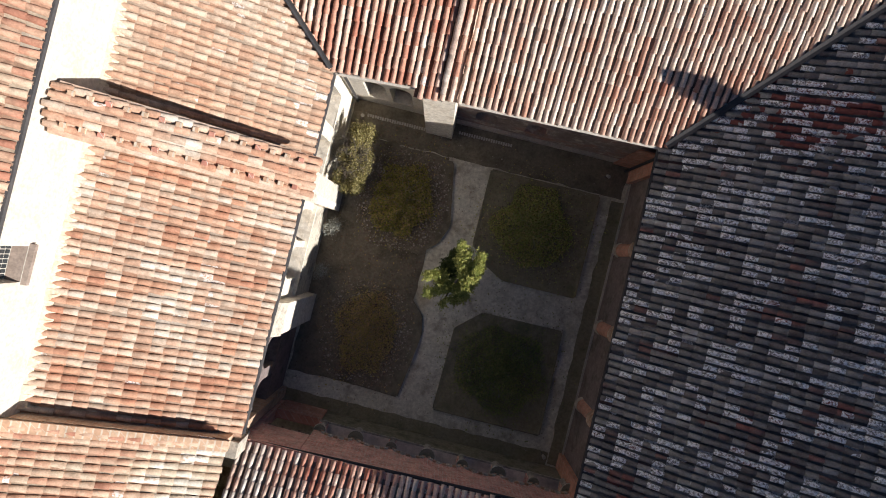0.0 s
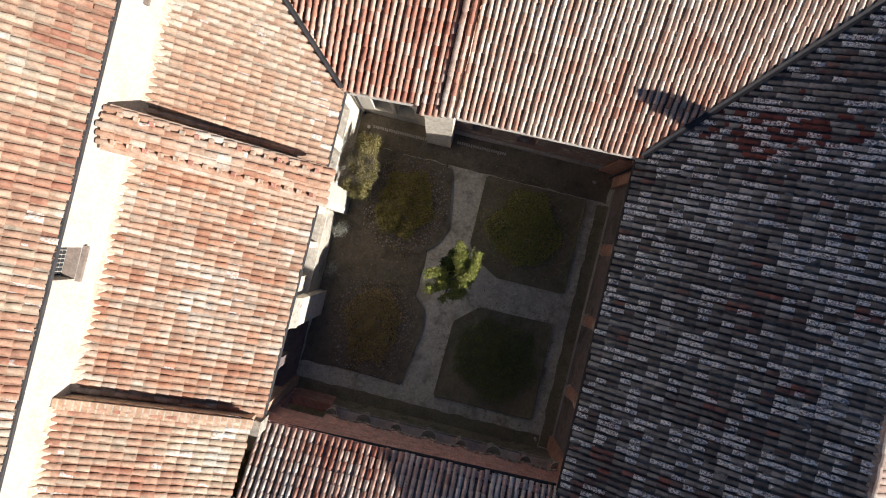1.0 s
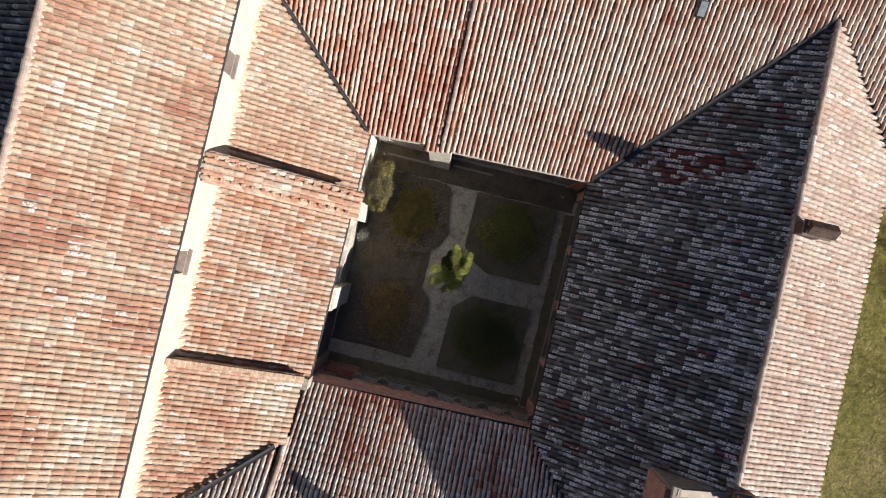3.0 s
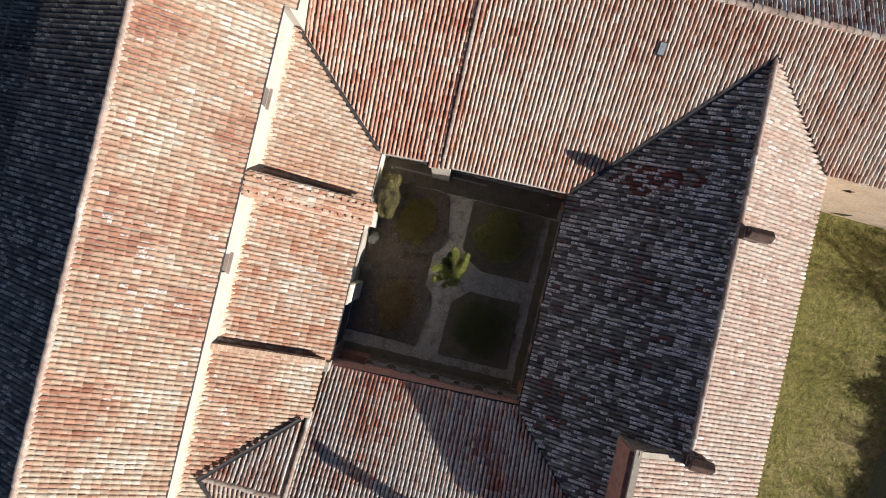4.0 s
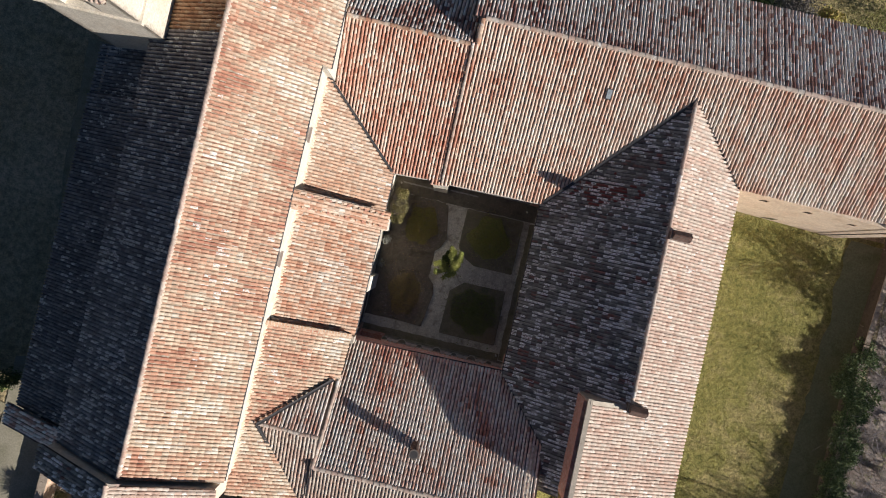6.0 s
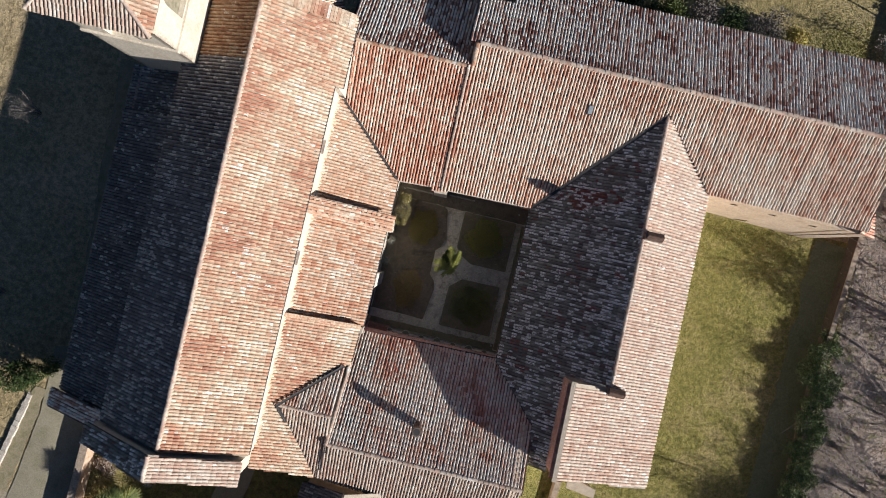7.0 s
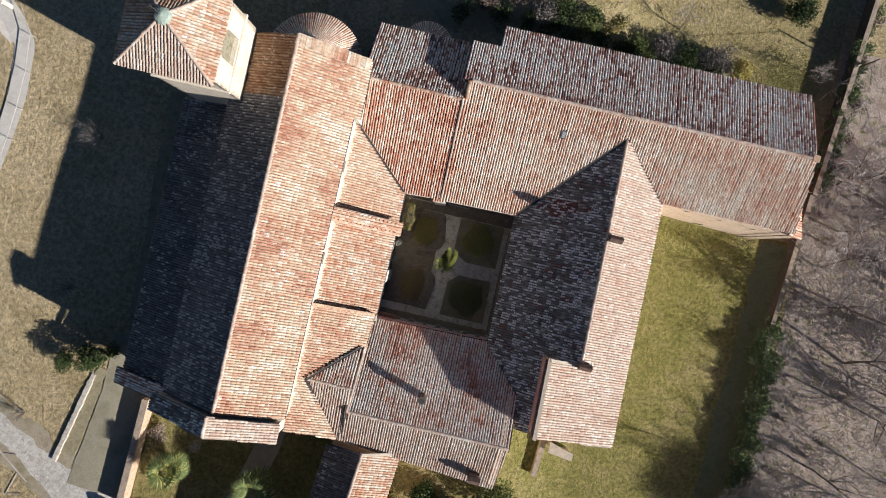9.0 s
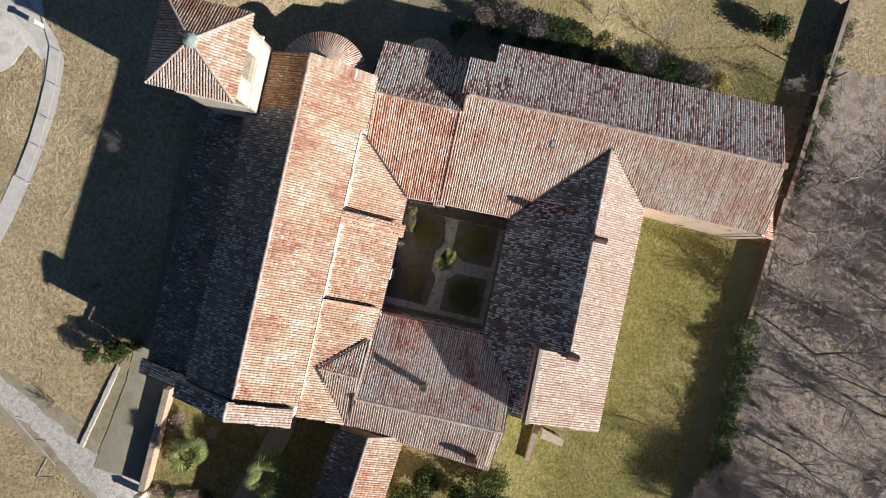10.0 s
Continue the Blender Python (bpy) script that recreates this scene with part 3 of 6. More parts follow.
# clerestory wall with two deep window openings
WIN = ((-3.25, -2.35), (4.7, 5.55))
sh = Shape()
v = -16.6
for a, b in WIN:
    sh.box(-10.12, -9.72, v, a, G, 13.7).box(-10.12, -9.72, a, b, G, 12.35).box(-10.12, -9.72, a, b, 13.3, 13.7)
    v = b
sh.box(-10.12, -9.72, v, 9.1, G, 13.7)
part("wall", sh, WHITE_WALL, church, "bright white plastered clerestory wall", weld=True)
for a, b in WIN:
    w = part("window", Shape().box(-10.1, -10.05, a, b, 12.3, 13.35), PAINTED, church, "leaded clerestory window in a deep opening")
    part("window_sill", Shape().hexa([(-10.04, a - .06, 12.2), (-9.6, a - .06, 12.2), (-9.6, b + .06, 12.2), (-10.04, b + .06, 12.2)], [(-10.04, a - .06, 12.46), (-9.6, a - .06, 12.3), (-9.6, b + .06, 12.3), (-10.04, b + .06, 12.46)]), BROWN_SILL, w, "grey-brown sloping sill")
    for i in range(7):
        for j in range(5):
            y0, z0 = a + .04 + i * (b - a - .06) / 7, 12.5 + j * .165
            part("pane", Shape().box(-10.049, -10.03, y0, y0 + (b - a) / 7 - .035, z0, z0 + .13), GLASSY, w)
# apses on the north side
def apse(parent, cu, cv, r, z_eave, rise, a0, a1, key, z0):
    """A half-round chapel with a fan of tiles."""
    sh = Shape()
    k = 24
    for i in range(k):
        t0, t1 = radians(a0 + (a1 - a0) * i / k), radians(a0 + (a1 - a0) * (i + 1) / k)
        sh.prism([(cu, cv), (cu + (r - .3) * math.cos(t0), cv + (r - .3) * math.sin(t0)), (cu + (r - .3) * math.cos(t1), cv + (r - .3) * math.sin(t1))], z0, z_eave - .05)
    part("apse_wall", sh, STONE_WALL, parent, "rounded stone apse wall")
    n = int(r * radians(a1 - a0) / PITCH)
    frames, chans = [], []
    base = np.array(BASE[parent.name])
    dk = Shape()
    for i in range(k):
        t0, t1 = radians(a0 + (a1 - a0) * i / k), radians(a0 + (a1 - a0) * (i + 1) / k)
        dk.hexa([(cu, cv, z_eave + rise - .15), (cu + r * math.cos(t0), cv + r * math.sin(t0), z_eave - .15), (cu + r * math.cos(t1), cv + r * math.sin(t1), z_eave - .15)],
                [(cu, cv, z_eave + rise - .03), (cu + r * math.cos(t0), cv + r * math.sin(t0), z_eave - .03), (cu + r * math.cos(t1), cv + r * math.sin(t1), z_eave - .03)])
    deck = part("roof", dk, DECK, parent, "fan-shaped tiled apse roof")
    slope = math.atan2(rise, r)
    for half in (0, 1):
        for i in range(n):
            t = radians(a0 + (a1 - a0) * (i + .5 * half + .25) / n) + rng.normal(0, .004)
            radial = np.array([math.cos(t), math.sin(t), 0])
            up = -radial * math.cos(slope) + np.array([0, 0, math.sin(slope)])
            nrm = radial * math.sin(slope) + np.array([0, 0, math.cos(slope)])
            ac = np.cross(up, nrm)
            rows = int(r / (STEP * math.cos(slope)))
            for j in range(rows):
                d = r + .06 - j * STEP * math.cos(slope)
                w = max(.25, d / r)
                if d < .35:
                    continue
                p = np.array([cu, cv, z_eave + rise * (1 - d / r)]) + radial * d
                m = np.stack([ac * w, up, nrm * max(.5, w), p - base], axis=1)
                (chans if half else frames).append(m)
    joined(COVER, np.array(frames), "roof_tiles", tile_set(key, 0)[0], deck, "stuff", True)
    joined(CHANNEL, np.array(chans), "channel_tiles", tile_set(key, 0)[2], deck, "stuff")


apse(church, -14.95, 13.75, 4.3, 9.8, 1.9, 0, 180, "red", G - 2)

# ---------------------------------------------------------------- bell tower
tower = thing("bell_tower", (-21.5, 11.2, G), "square cream plastered bell tower with a hipped tile roof", "tower")
TC, TH = (-21.5, 11.2), 3.5
sh = Shape()
a = 2.95
for (p, q) in (((TC[0] - a, TC[1] - a), (TC[0] + a, TC[1] - a)), ((TC[0] + a, TC[1] - a), (TC[0] + a, TC[1] + a)), ((TC[0] + a, TC[1] + a), (TC[0] - a, TC[1] + a)), ((TC[0] - a, TC[1] + a), (TC[0] - a, TC[1] - a))):
    sh = Shape()
    arcade(sh, p, q, G - 1, 21.0, .35, [(2 * a / 2, 2.1, 17.35, 19.2)])
    part("wall", sh, TOWER_WALL, tower, "sunlit cream plastered tower wall with an arched niche", weld=True)
part("core", Shape().box(TC[0] - a + .36, TC[0] + a - .36, TC[1] - a + .36, TC[1] + a - .36, G - 1, 20.9), NICHE, tower, "mossy plaster at the back of the niches")
b2 = a + .14
for z in (17.0, 20.75):
    sh = Shape()
    for (u0, u1, v0, v1) in ((-b2, b2, -b2, -a + .02), (-b2, b2, a - .02, b2), (-b2, -a + .02, -a + .02, a - .02), (a - .02, b2, -a + .02, a - .02)):
        sh.box(TC[0] + u0, TC[0] + u1, TC[1] + v0, TC[1] + v1, z, z + .25)
    part("string_course", sh, TOWER_WALL, tower, "pale moulded string course", weld=True)
zt, ze = 22.9, 21.15
gt = (zt - ze) / TH
c = TC
corners = [(c[0] - TH, c[1] - TH), (c[0] + TH, c[1] - TH), (c[0] + TH, c[1] + TH), (c[0] - TH, c[1] + TH)]
roof(tower, [corners[0], corners[1], c], (zt - gt * c[1], 0, gt), "pale", label="sunlit tower roof slope")
roof(tower, [corners[1], corners[2], c], (zt + gt * c[0], -gt, 0), "warm", label="sunlit tower roof slope")
roof(tower, [corners[2], corners[3], c], (zt + gt * c[1], 0, -gt), "church", label="half-shaded tower roof slope")
roof(tower, [corners[3], corners[0], c], (zt - gt * c[0], gt, 0), "church", label="shaded tower roof slope")
for p in corners:
    ridge(tower, (p[0], p[1], ze + .02), (c[0], c[1], zt + .02), "pale", .11)
sh = Shape()
sh.tube([(c[0], c[1], zt - .1), (c[0], c[1], zt + .12), (c[0], c[1], zt + .3)], [.62, .5, .1], 12)
part("finial", sh, COPPER, tower, "grey-green copper cap at tower roof peak")
sh = Shape()
sh.tube([(c[0], c[1], zt + .2), (c[0], c[1], zt + 1.7)], [.035, .03], 6).box(c[0] - .35, c[0] + .35, c[1] - .03, c[1] + .03, zt + 1.2, zt + 1.27)
part("cross", sh, METAL, tower, "thin iron cross")

# ---------------------------------------------------------------- west range between church and cloister
west = thing("west_range", (-7, 0, FLOOR), "low cloister range with sunlit orange tile roof and white piers", "cloister wing")
PW = (9.1 - SW_ * 4.5, -SW_, 0)
roof(west, [(-9.7, 1.35), (-4.5, 1.35), (-4.5, 4.4), (-9.7, 9.3)], PW, "straw", near=(-7.3, -4.2, 1.4, 5.4), label="sunlit pale orange tiled slope")
roof(west, [(-9.7, -6.8), (-4.55, -6.8), (-4.5, .65), (-9.7, .65)], PW, "warm", near=(-6.6, -4.2, -4.0, .6), label="sunlit orange tiled slope")
PW3 = (PW[0] + .75, -SW_, 0)
# the south piece stands higher
roof(west, [(-9.8, -18.0), (-5.45, -18.3), (-8.85, -13.3), (-5.0, -9.8), (-4.75, -9.8), (-4.65, -6.8), (-9.7, -6.8)], PW3, "church", label="raised sunlit tiled slope")
sh = Shape()
edge_wall(sh, (-4.7, -6.82), (-9.7, -6.82), lambda u, v: PW3[0] - SW_ * u - .17, FLOOR, .4)
part("wall", sh, PALE_BRICK, west, "brick step wall between two roof levels")
sh = Shape()
sh.prism([(-9.7, -7.05), (-4.55, -7.05), (-4.55, -6.74), (-9.7, -6.74)], lambda u, v: PW3[0] - SW_ * u + .02, lambda u, v: PW3[0] - SW_ * u + .12)
part("verge", sh, PALE_BRICK, west, "reddish brick verge")
# mortar flashing along the church wall
sh = Shape()
for v0, v1, zp in ((-16.3, -7.1, PW3), (-6.7, .6, PW), (1.5, 9.0, PW)):
    v = v0
    while v < v1:
        w, d, h = rng.uniform(.12, .26), rng.uniform(.08, .26), rng.uniform(.07, .13)
        z = zp[0] + SW_ * 9.72
        sh.hexa([(-9.72, v, z), (-9.72 + d, v, z - SW_ * d), (-9.72 + d, v + w, z - SW_ * d), (-9.72, v + w, z)], [(-9.72, v, z + h + .05), (-9.72 + d * .8, v + .02, z - SW_ * d + h * .8), (-9.72 + d * .8, v + w - .02, z - SW_ * d + h * .8), (-9.72, v + w, z + h + .05)])
        v += w * .96
part("flashing", sh, FLASHING, west, "lumpy pale mortar flashing against the church wall", kind="stuff")
gutter(west, (-4.43, 1.7, 9.02), (-4.43, 4.4, 9.02))
gutter(west, (-4.48, -6.8, 9.02), (-4.43, .5, 9.02))
# wall cap that climbs from the cloister to the church
CAP = lambda u: 10.35 + .5 * (-4.2 - u)
buttress = thing("buttress", (-6.5, 1.05, FLOOR), "white plastered buttress wall with a terracotta tile cap", "buttress")
sh = Shape()
sh.prism([(-9.6, .72), (-4.4, .72), (-4.4, 1.36), (-9.6, 1.36)], FLOOR, lambda u, v: CAP(u) - .12)
part("wall", sh, WHITE_WALL, buttress)
def cap_rows(parent, v_list, key):
    """Rows of tiles laid along the climbing cap."""
    frames = []
    base = np.array(BASE[parent.name])
    sl = math.atan(.5)
    for v, dz, roll in v_list:
        up = np.array([-math.cos(sl), 0, math.sin(sl)])
        nrm0 = np.array([math.sin(sl), 0, math.cos(sl)])
        side = np.cross(up, nrm0)
        nrm = nrm0 * math.cos(roll) + side * math.sin(roll)
        ac = np.cross(up, nrm)
        n = int(5.7 / (STEP * math.cos(sl)))
        for i in range(n + 1):
            u = -3.92 - i * STEP * math.cos(sl) + rng.normal(0, .012)
            frames.append(np.stack([ac * 1.12, up, nrm, np.array([u, v + rng.normal(0, .008), CAP(u) + dz]) - base], axis=1))
    joined(COVER, np.array(frames), "cap_tiles", tile_set(key, 1)[0], parent, "stuff", True)
sh = Shape()
sh.hexa([(-9.6, .4, CAP(-9.6) - .28), (-3.95, .4, CAP(-3.95) - .28), (-3.95, 1.05, CAP(-3.95) - .04), (-3.95, 1.66, CAP(-3.95) - .28), (-9.6, 1.66, CAP(-9.6) - .28), (-9.6, 1.05, CAP(-9.6) - .04)][:3] + [(-9.6, 1.05, CAP(-9.6) - .04)],
        [(-9.6, .4, CAP(-9.6) - .2), (-3.95, .4, CAP(-3.95) - .2), (-3.95, 1.05, CAP(-3.95) + .02), (-9.6, 1.05, CAP(-9.6) + .02)])
sh.hexa([(-9.6, 1.05, CAP(-9.6) - .04), (-3.95, 1.05, CAP(-3.95) - .04), (-3.95, 1.66, CAP(-3.95) - .28), (-9.6, 1.66, CAP(-9.6) - .28)],
        [(-9.6, 1.05, CAP(-9.6) + .02), (-3.95, 1.05, CAP(-3.95) + .02), (-3.95, 1.66, CAP(-3.95) - .2), (-9.6, 1.66, CAP(-9.6) - .2)])
part("cap", sh, tile_set("warm", 1)[0], buttress, "clay bedding under the cap tiles")
cap_rows(buttress, [(1.05, .02, 0), (1.28, -.06, .35), (1.5, -.14, .35), (.82, -.06, -.35), (.6, -.14, -.35)], "warm")

for v in (.66, 1.42):
    for i in range(15):
        u = -4.3 - .35 * i
        z = CAP(u) - .02
        part("cap_brick", Shape().hexa([(u - .13, v - .07, z + .035), (u + .0, v - .07, z), (u + .0, v + .07, z), (u - .13, v + .07, z + .035)], [(u - .13, v - .06, z + .105), (u + .0, v - .06, z + .065), (u + .0, v + .06, z + .065), (u - .13, v + .06, z + .105)]), PALE_BRICK if i % 3 else BRICK, buttress)

# the cloister's west front: round arches over a high parapet, between white piers
WF = -4.87
sh = Shape()
arcade(sh, (WF, 5.0), (WF - .02, -3.6), FLOOR, 8.9, -.45, [(1.15, 1.2, 5.5, 6.75), (2.85, 1.2, 5.5, 6.75), (5.36, 1.12, 5.55, 6.6), (6.71, 1.12, 5.55, 6.6)])
part("arcade_wall", sh, PIER_WHITE, west, "weathered white plastered arcade wall", weld=True)
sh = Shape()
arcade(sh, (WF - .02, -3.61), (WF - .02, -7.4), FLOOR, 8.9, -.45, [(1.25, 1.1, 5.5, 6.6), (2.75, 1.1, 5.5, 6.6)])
part("arcade_wall", sh, MAUVE_WALL, west, "darker mauve arcade wall in the corner, with stains", weld=True)
part("parapet", Shape().prism([(WF - .06, -2.95), (WF + .07, -2.95), (WF + .07, .42), (WF - .06, .42)], FLOOR, 5.46), GREY_PLASTER, west, "grey parapet under the arches")
part("ledge", Shape().prism([(WF - .1, -2.95), (WF + .11, -2.95), (WF + .11, .42), (WF - .1, .42)], 5.461, 5.54), PIER_WHITE, west, "pale ledge on the parapet")
for u1, v0, v1 in ((-4.45, .45, 1.38), (-4.5, -4.02, -2.96)):
    prof = [(WF - .1, FLOOR), (u1 + .05, FLOOR), (u1, 7.4), (WF - .1, 8.7)]
    p = thing("pier", (WF, v0, FLOOR), "bright white plastered pier with weathered sloping top in the cloister", "pier", "cloister piers")
    part("pier_body", Shape().hexa([(u, v0, z) for u, z in prof], [(u, v1, z) for u, z in prof]), PIER_WHITE, p)
    part("pier_top", Shape().hexa([(u1 + .03, v0 - .03, 7.41), (u1 + .03, v1 + .03, 7.41), (WF - .1, v1 + .03, 8.75), (WF - .1, v0 - .03, 8.75)], [(u1 + .03, v0 - .03, 7.46), (u1 + .03, v1 + .03, 7.46), (WF - .1, v1 + .03, 8.8), (WF - .1, v0 - .03, 8.8)]), GREY_PLASTER, p, "rough weathered sloping cap")

# ---------------------------------------------------------------- north range
north = thing("north_range", (8, 10, 1), "two-storey north wing under a long terracotta tile roof", "cloister wing")
PNL = (9.1 - .33 * 4.4, 0, .33)                       # west part, facing the garden
roof(north, [(-4.5, 4.4), (-1.9, 4.55), (-1.9, 4.25), (-.75, 4.4), (-.75, 13.05), (-9.3, 13.0), (-9.3, 8.95)], PNL, "russet", near=(-4.6, -.6, 4.2, 9.0), label="reddish tiled slope over the garden")
ZRL = PNL[0] + .33 * 13.0
PNLN = (ZRL + .46 * 13.0, 0, -.46)
roof(north, [(-9.95, 13.0), (-1.12, 13.0), (-1.12, 18.6), (-9.95, 18.6)], PNLN, "brown", label="weathered brown tiled north slope")
ridge(north, (-9.2, 13.0, ZRL), (-1.2, 13.0, ZRL), "warm")
ZR, SR = 12.35, .40
PNR = (ZR - SR * 14.6, 0, SR)
roof(north, [(-.72, 4.6), (5.9, 4.75), (13.37, 12.95), (18.05, 8.5), (29.95, 8.5), (29.0, 14.6), (-.72, 14.6)], PNR, "red", near=(-.6, 5.6, 4.5, 8.4), label="long sunlit red and cream tiled slope")
PNN = (ZR + .43 * 14.6, 0, -.43)
roof(north, [(-1.45, 14.6), (29.0, 14.6), (28.75, 20.6), (1.1, 20.6), (1.1, 18.4), (-1.45, 18.4)], PNN, "brown", label="weathered grey-brown tiled north slope")
ridge(north, (-.7, 14.6, ZR), (29.0, 14.6, ZR), "pale", .15)
sh = Shape()
sh.hexa([(-1.1, 5.0, 5), (-.75, 5.0, 5), (-.75, 14.6, 5), (-1.1, 14.6, 5)], [(-1.1, 5.0, PNR[0] + SR * 5.0 - .05), (-.75, 5.0, PNR[0] + SR * 5.0 - .05), (-.75, 14.6, ZR - .05), (-1.1, 14.6, ZR - .05)])
sh.hexa([(-1.1, 14.6, 5), (-.75, 14.6, 5), (-.75, 18.2, 5), (-1.1, 18.2, 5)], [(-1.1, 14.6, ZR - .05), (-.75, 14.6, ZR - .05), (-.75, 18.2, PNN[0] - .43 * 18.2 - .05), (-1.1, 18.2, PNN[0] - .43 * 18.2 - .05)])
part("wall", sh, PALE_BRICK, north, "brick end wall between two roof levels", weld=True)
ridge(north, (-.85, 4.6, PNR[0] + SR * 4.6 + .04), (-.85, 14.5, ZR + .04), "warm", .17, False)
ridge(north, (-1.12, 4.4, PNL[0] + .33 * 4.4 + .1), (-1.12, 13.0, ZRL + .1), "pale", .09, False)
gutter(north, (-4.4, 4.33, 9.02), (-1.95, 4.47, 9.02), .06, PAINTED)
gutter(north, (-.6, 4.53, PNR[0] + SR * 4.53 - .03), (5.9, 4.68, PNR[0] + SR * 4.68 - .03), .06, PAINTED)
valley(north, (-4.5, 4.38, 9.1), (-9.6, 9.2, 11.1), .075, .18)
# outer walls
sh = Shape()
arcade(sh, (17.9, 8.9), (31.25, 8.42), -.6, 8.3, .5, [(3.7, .6, 6.2, 6.5), (6.9, .6, 6.2, 6.5), (10.2, .6, 6.2, 6.5), (12.5, .5, 6.2, 6.5)])
part("wall", sh, CREAM_WALL, north, "sunlit ochre plastered south wall with small windows", weld=True)
for x in (3.7, 6.9, 10.2, 12.5):
    vw = 8.9 - .036 * x
    w = part("window", Shape().box(17.9 + x - .34, 17.9 + x + .34, vw + .2, vw + .26, 6.15, 6.9), GLASSY, north, "small dark window")
    part("window_sill", Shape().box(17.9 + x - .4, 17.9 + x + .4, vw + .02, vw + .2, 6.12, 6.2), BROWN_SILL, w)
# broad low arched niche
sh = Shape()
sh.hexa([(24.7 + 1.9 * i / 12, 8.80, .4 + .9 * math.sin(math.pi * i / 12)) for i in range(13)][::-1], [(24.7 + 1.9 * i / 12, 8.62, .4 + .9 * math.sin(math.pi * i / 12)) for i in range(13)][::-1])
part("niche", sh, GLASSY, north, "dark arched opening low in the wall")
sh = Shape()
sh.hexa([(29.5, 8.95, -.6), (29.5, 20.2, -.6), (29.2, 20.2, 9.6), (29.2, 14.6, 12.1), (29.6, 8.95, 9.7)][::-1], [(29.0, 8.95, -.6), (29.0, 20.2, -.6), (28.7, 20.2, 9.6), (28.7, 14.6, 12.1), (29.1, 8.95, 9.7)][::-1])
part("wall", sh, BRICK, north, "red brick east gable wall")
for p, q, h_ in (((28.6, 20.2), (1.4, 20.2), 9.6), ((1.4, 18.0), (-9.8, 18.0), 8.9), ((1.4, 20.2), (1.4, 18.0), 9.6), ((-9.8, 18.3), (-9.8, 13.2), 8.9)):
    sh = Shape()
    edge_wall(sh, p, q, lambda u, v: h_, -.5, .4)
    part("wall", sh, STONE_WALL, north, "stone north wall in shade")
# lower tiled strip and wall at the east end
roof(north, [(29.75, 8.3), (31.4, 8.3), (29.75, 13.0), (29.35, 13.0)], (9.5 + .6 * 29.7, -.6, 0), "russet", label="narrow sunlit tiled strip at the east end")
sh = Shape()
edge_wall(sh, (31.25, 8.45), (31.0, 14.2), lambda u, v: 8.25, -.6, .4)
part("wall", sh, BRICK, north, "red brick lower east wall")
part("downpipe", Shape().tube([(29.95, 8.32, 9.4), (29.95, 8.38, 0)], [.04, .04], 8), METAL, north, "brown rain pipe on the south wall")
# masonry end of the long ridge
sh = Shape()
sh.box(28.65, 29.1, 14.4, 14.85, 11.6, 12.45).box(28.6, 29.15, 14.35, 14.9, 12.45, 12.53)
part("gable_block", sh, PALE_BRICK, north, "pale masonry block at the end of the ridge")
zl = lambda v: PNR[0] + SR * v
w = part("roof_light", Shape().hexa([(7.75, 11.75, zl(11.75) + .1), (8.12, 11.75, zl(11.75) + .1), (8.12, 12.35, zl(12.35) + .1), (7.75, 12.35, zl(12.35) + .1)], [(7.75, 11.75, zl(11.75) + .2), (8.12, 11.75, zl(11.75) + .2), (8.12, 12.35, zl(12.35) + .2), (7.75, 12.35, zl(12.35) + .2)]), METAL, north, "small grey roof light")
part("pane", Shape().hexa([(7.79, 11.79, zl(11.79) + .2), (8.08, 11.79, zl(11.79) + .2), (8.08, 12.31, zl(12.35) + .2), (7.79, 12.31, zl(12.31) + .2)], [(7.79, 11.79, zl(11.79) + .21), (8.08, 11.79, zl(11.79) + .21), (8.08, 12.31, zl(12.35) + .21), (7.79, 12.31, zl(12.31) + .21)]), ROOF_GLASS, w, "grey-blue roof light glass")
# garden front of the north range
sh = Shape()
arcade(sh, (6.9, 5.1), (-1.2, 5.1), FLOOR, 8.1, -.45, [(6.5, .8, 4.3, 5.2), (4.6, .8, 4.3, 5.2)])
part("arcade_wall", sh, OLD_BRICK, north, "stained brick and plaster wall with a small arch", weld=True)
sh = Shape()
arcade(sh, (-1.2, 5.0), (-4.85, 5.0), FLOOR, 8.75, -.45, [(1.6, .8, 4.2, 5.9), (2.56, .8, 4.2, 5.9)])
part("arcade_wall", sh, WHITE_WALL, north, "white plastered arcade wall with two round arches", weld=True)
p = thing("pier", (-1.75, 4.2, FLOOR), "pale plastered pier against the cloister wall", "pier", "cloister piers")
sh = Shape()
sh.hexa([(-1.78, 4.33, FLOOR), (-.72, 4.33, FLOOR), (-.72, 4.99, FLOOR), (-1.78, 4.99, FLOOR)], [(-1.78, 4.5, 8.5), (-.72, 4.52, 8.4), (-.72, 4.99, 8.4), (-1.78, 4.99, 8.5)])
part("pier_body", sh, PIER_WHITE, p)
part("ledge", Shape().box(-.7, 6.5, 4.98, 5.099, FLOOR, FLOOR + .32), PATHS_EDGE, north, "worn stone ledge at the wall foot")
part("downpipe", Shape().tube([(-4.4, 4.5, 8.9), (-4.6, 4.85, 8.5), (-4.7, 4.9, FLOOR)], [.05, .05, .05], 8), METAL, north, "dark rain pipe in the corner")
apse(north, -5.75, 18.35, 2.4, 6.4, 1.2, 0, 180, "red", G - 3)

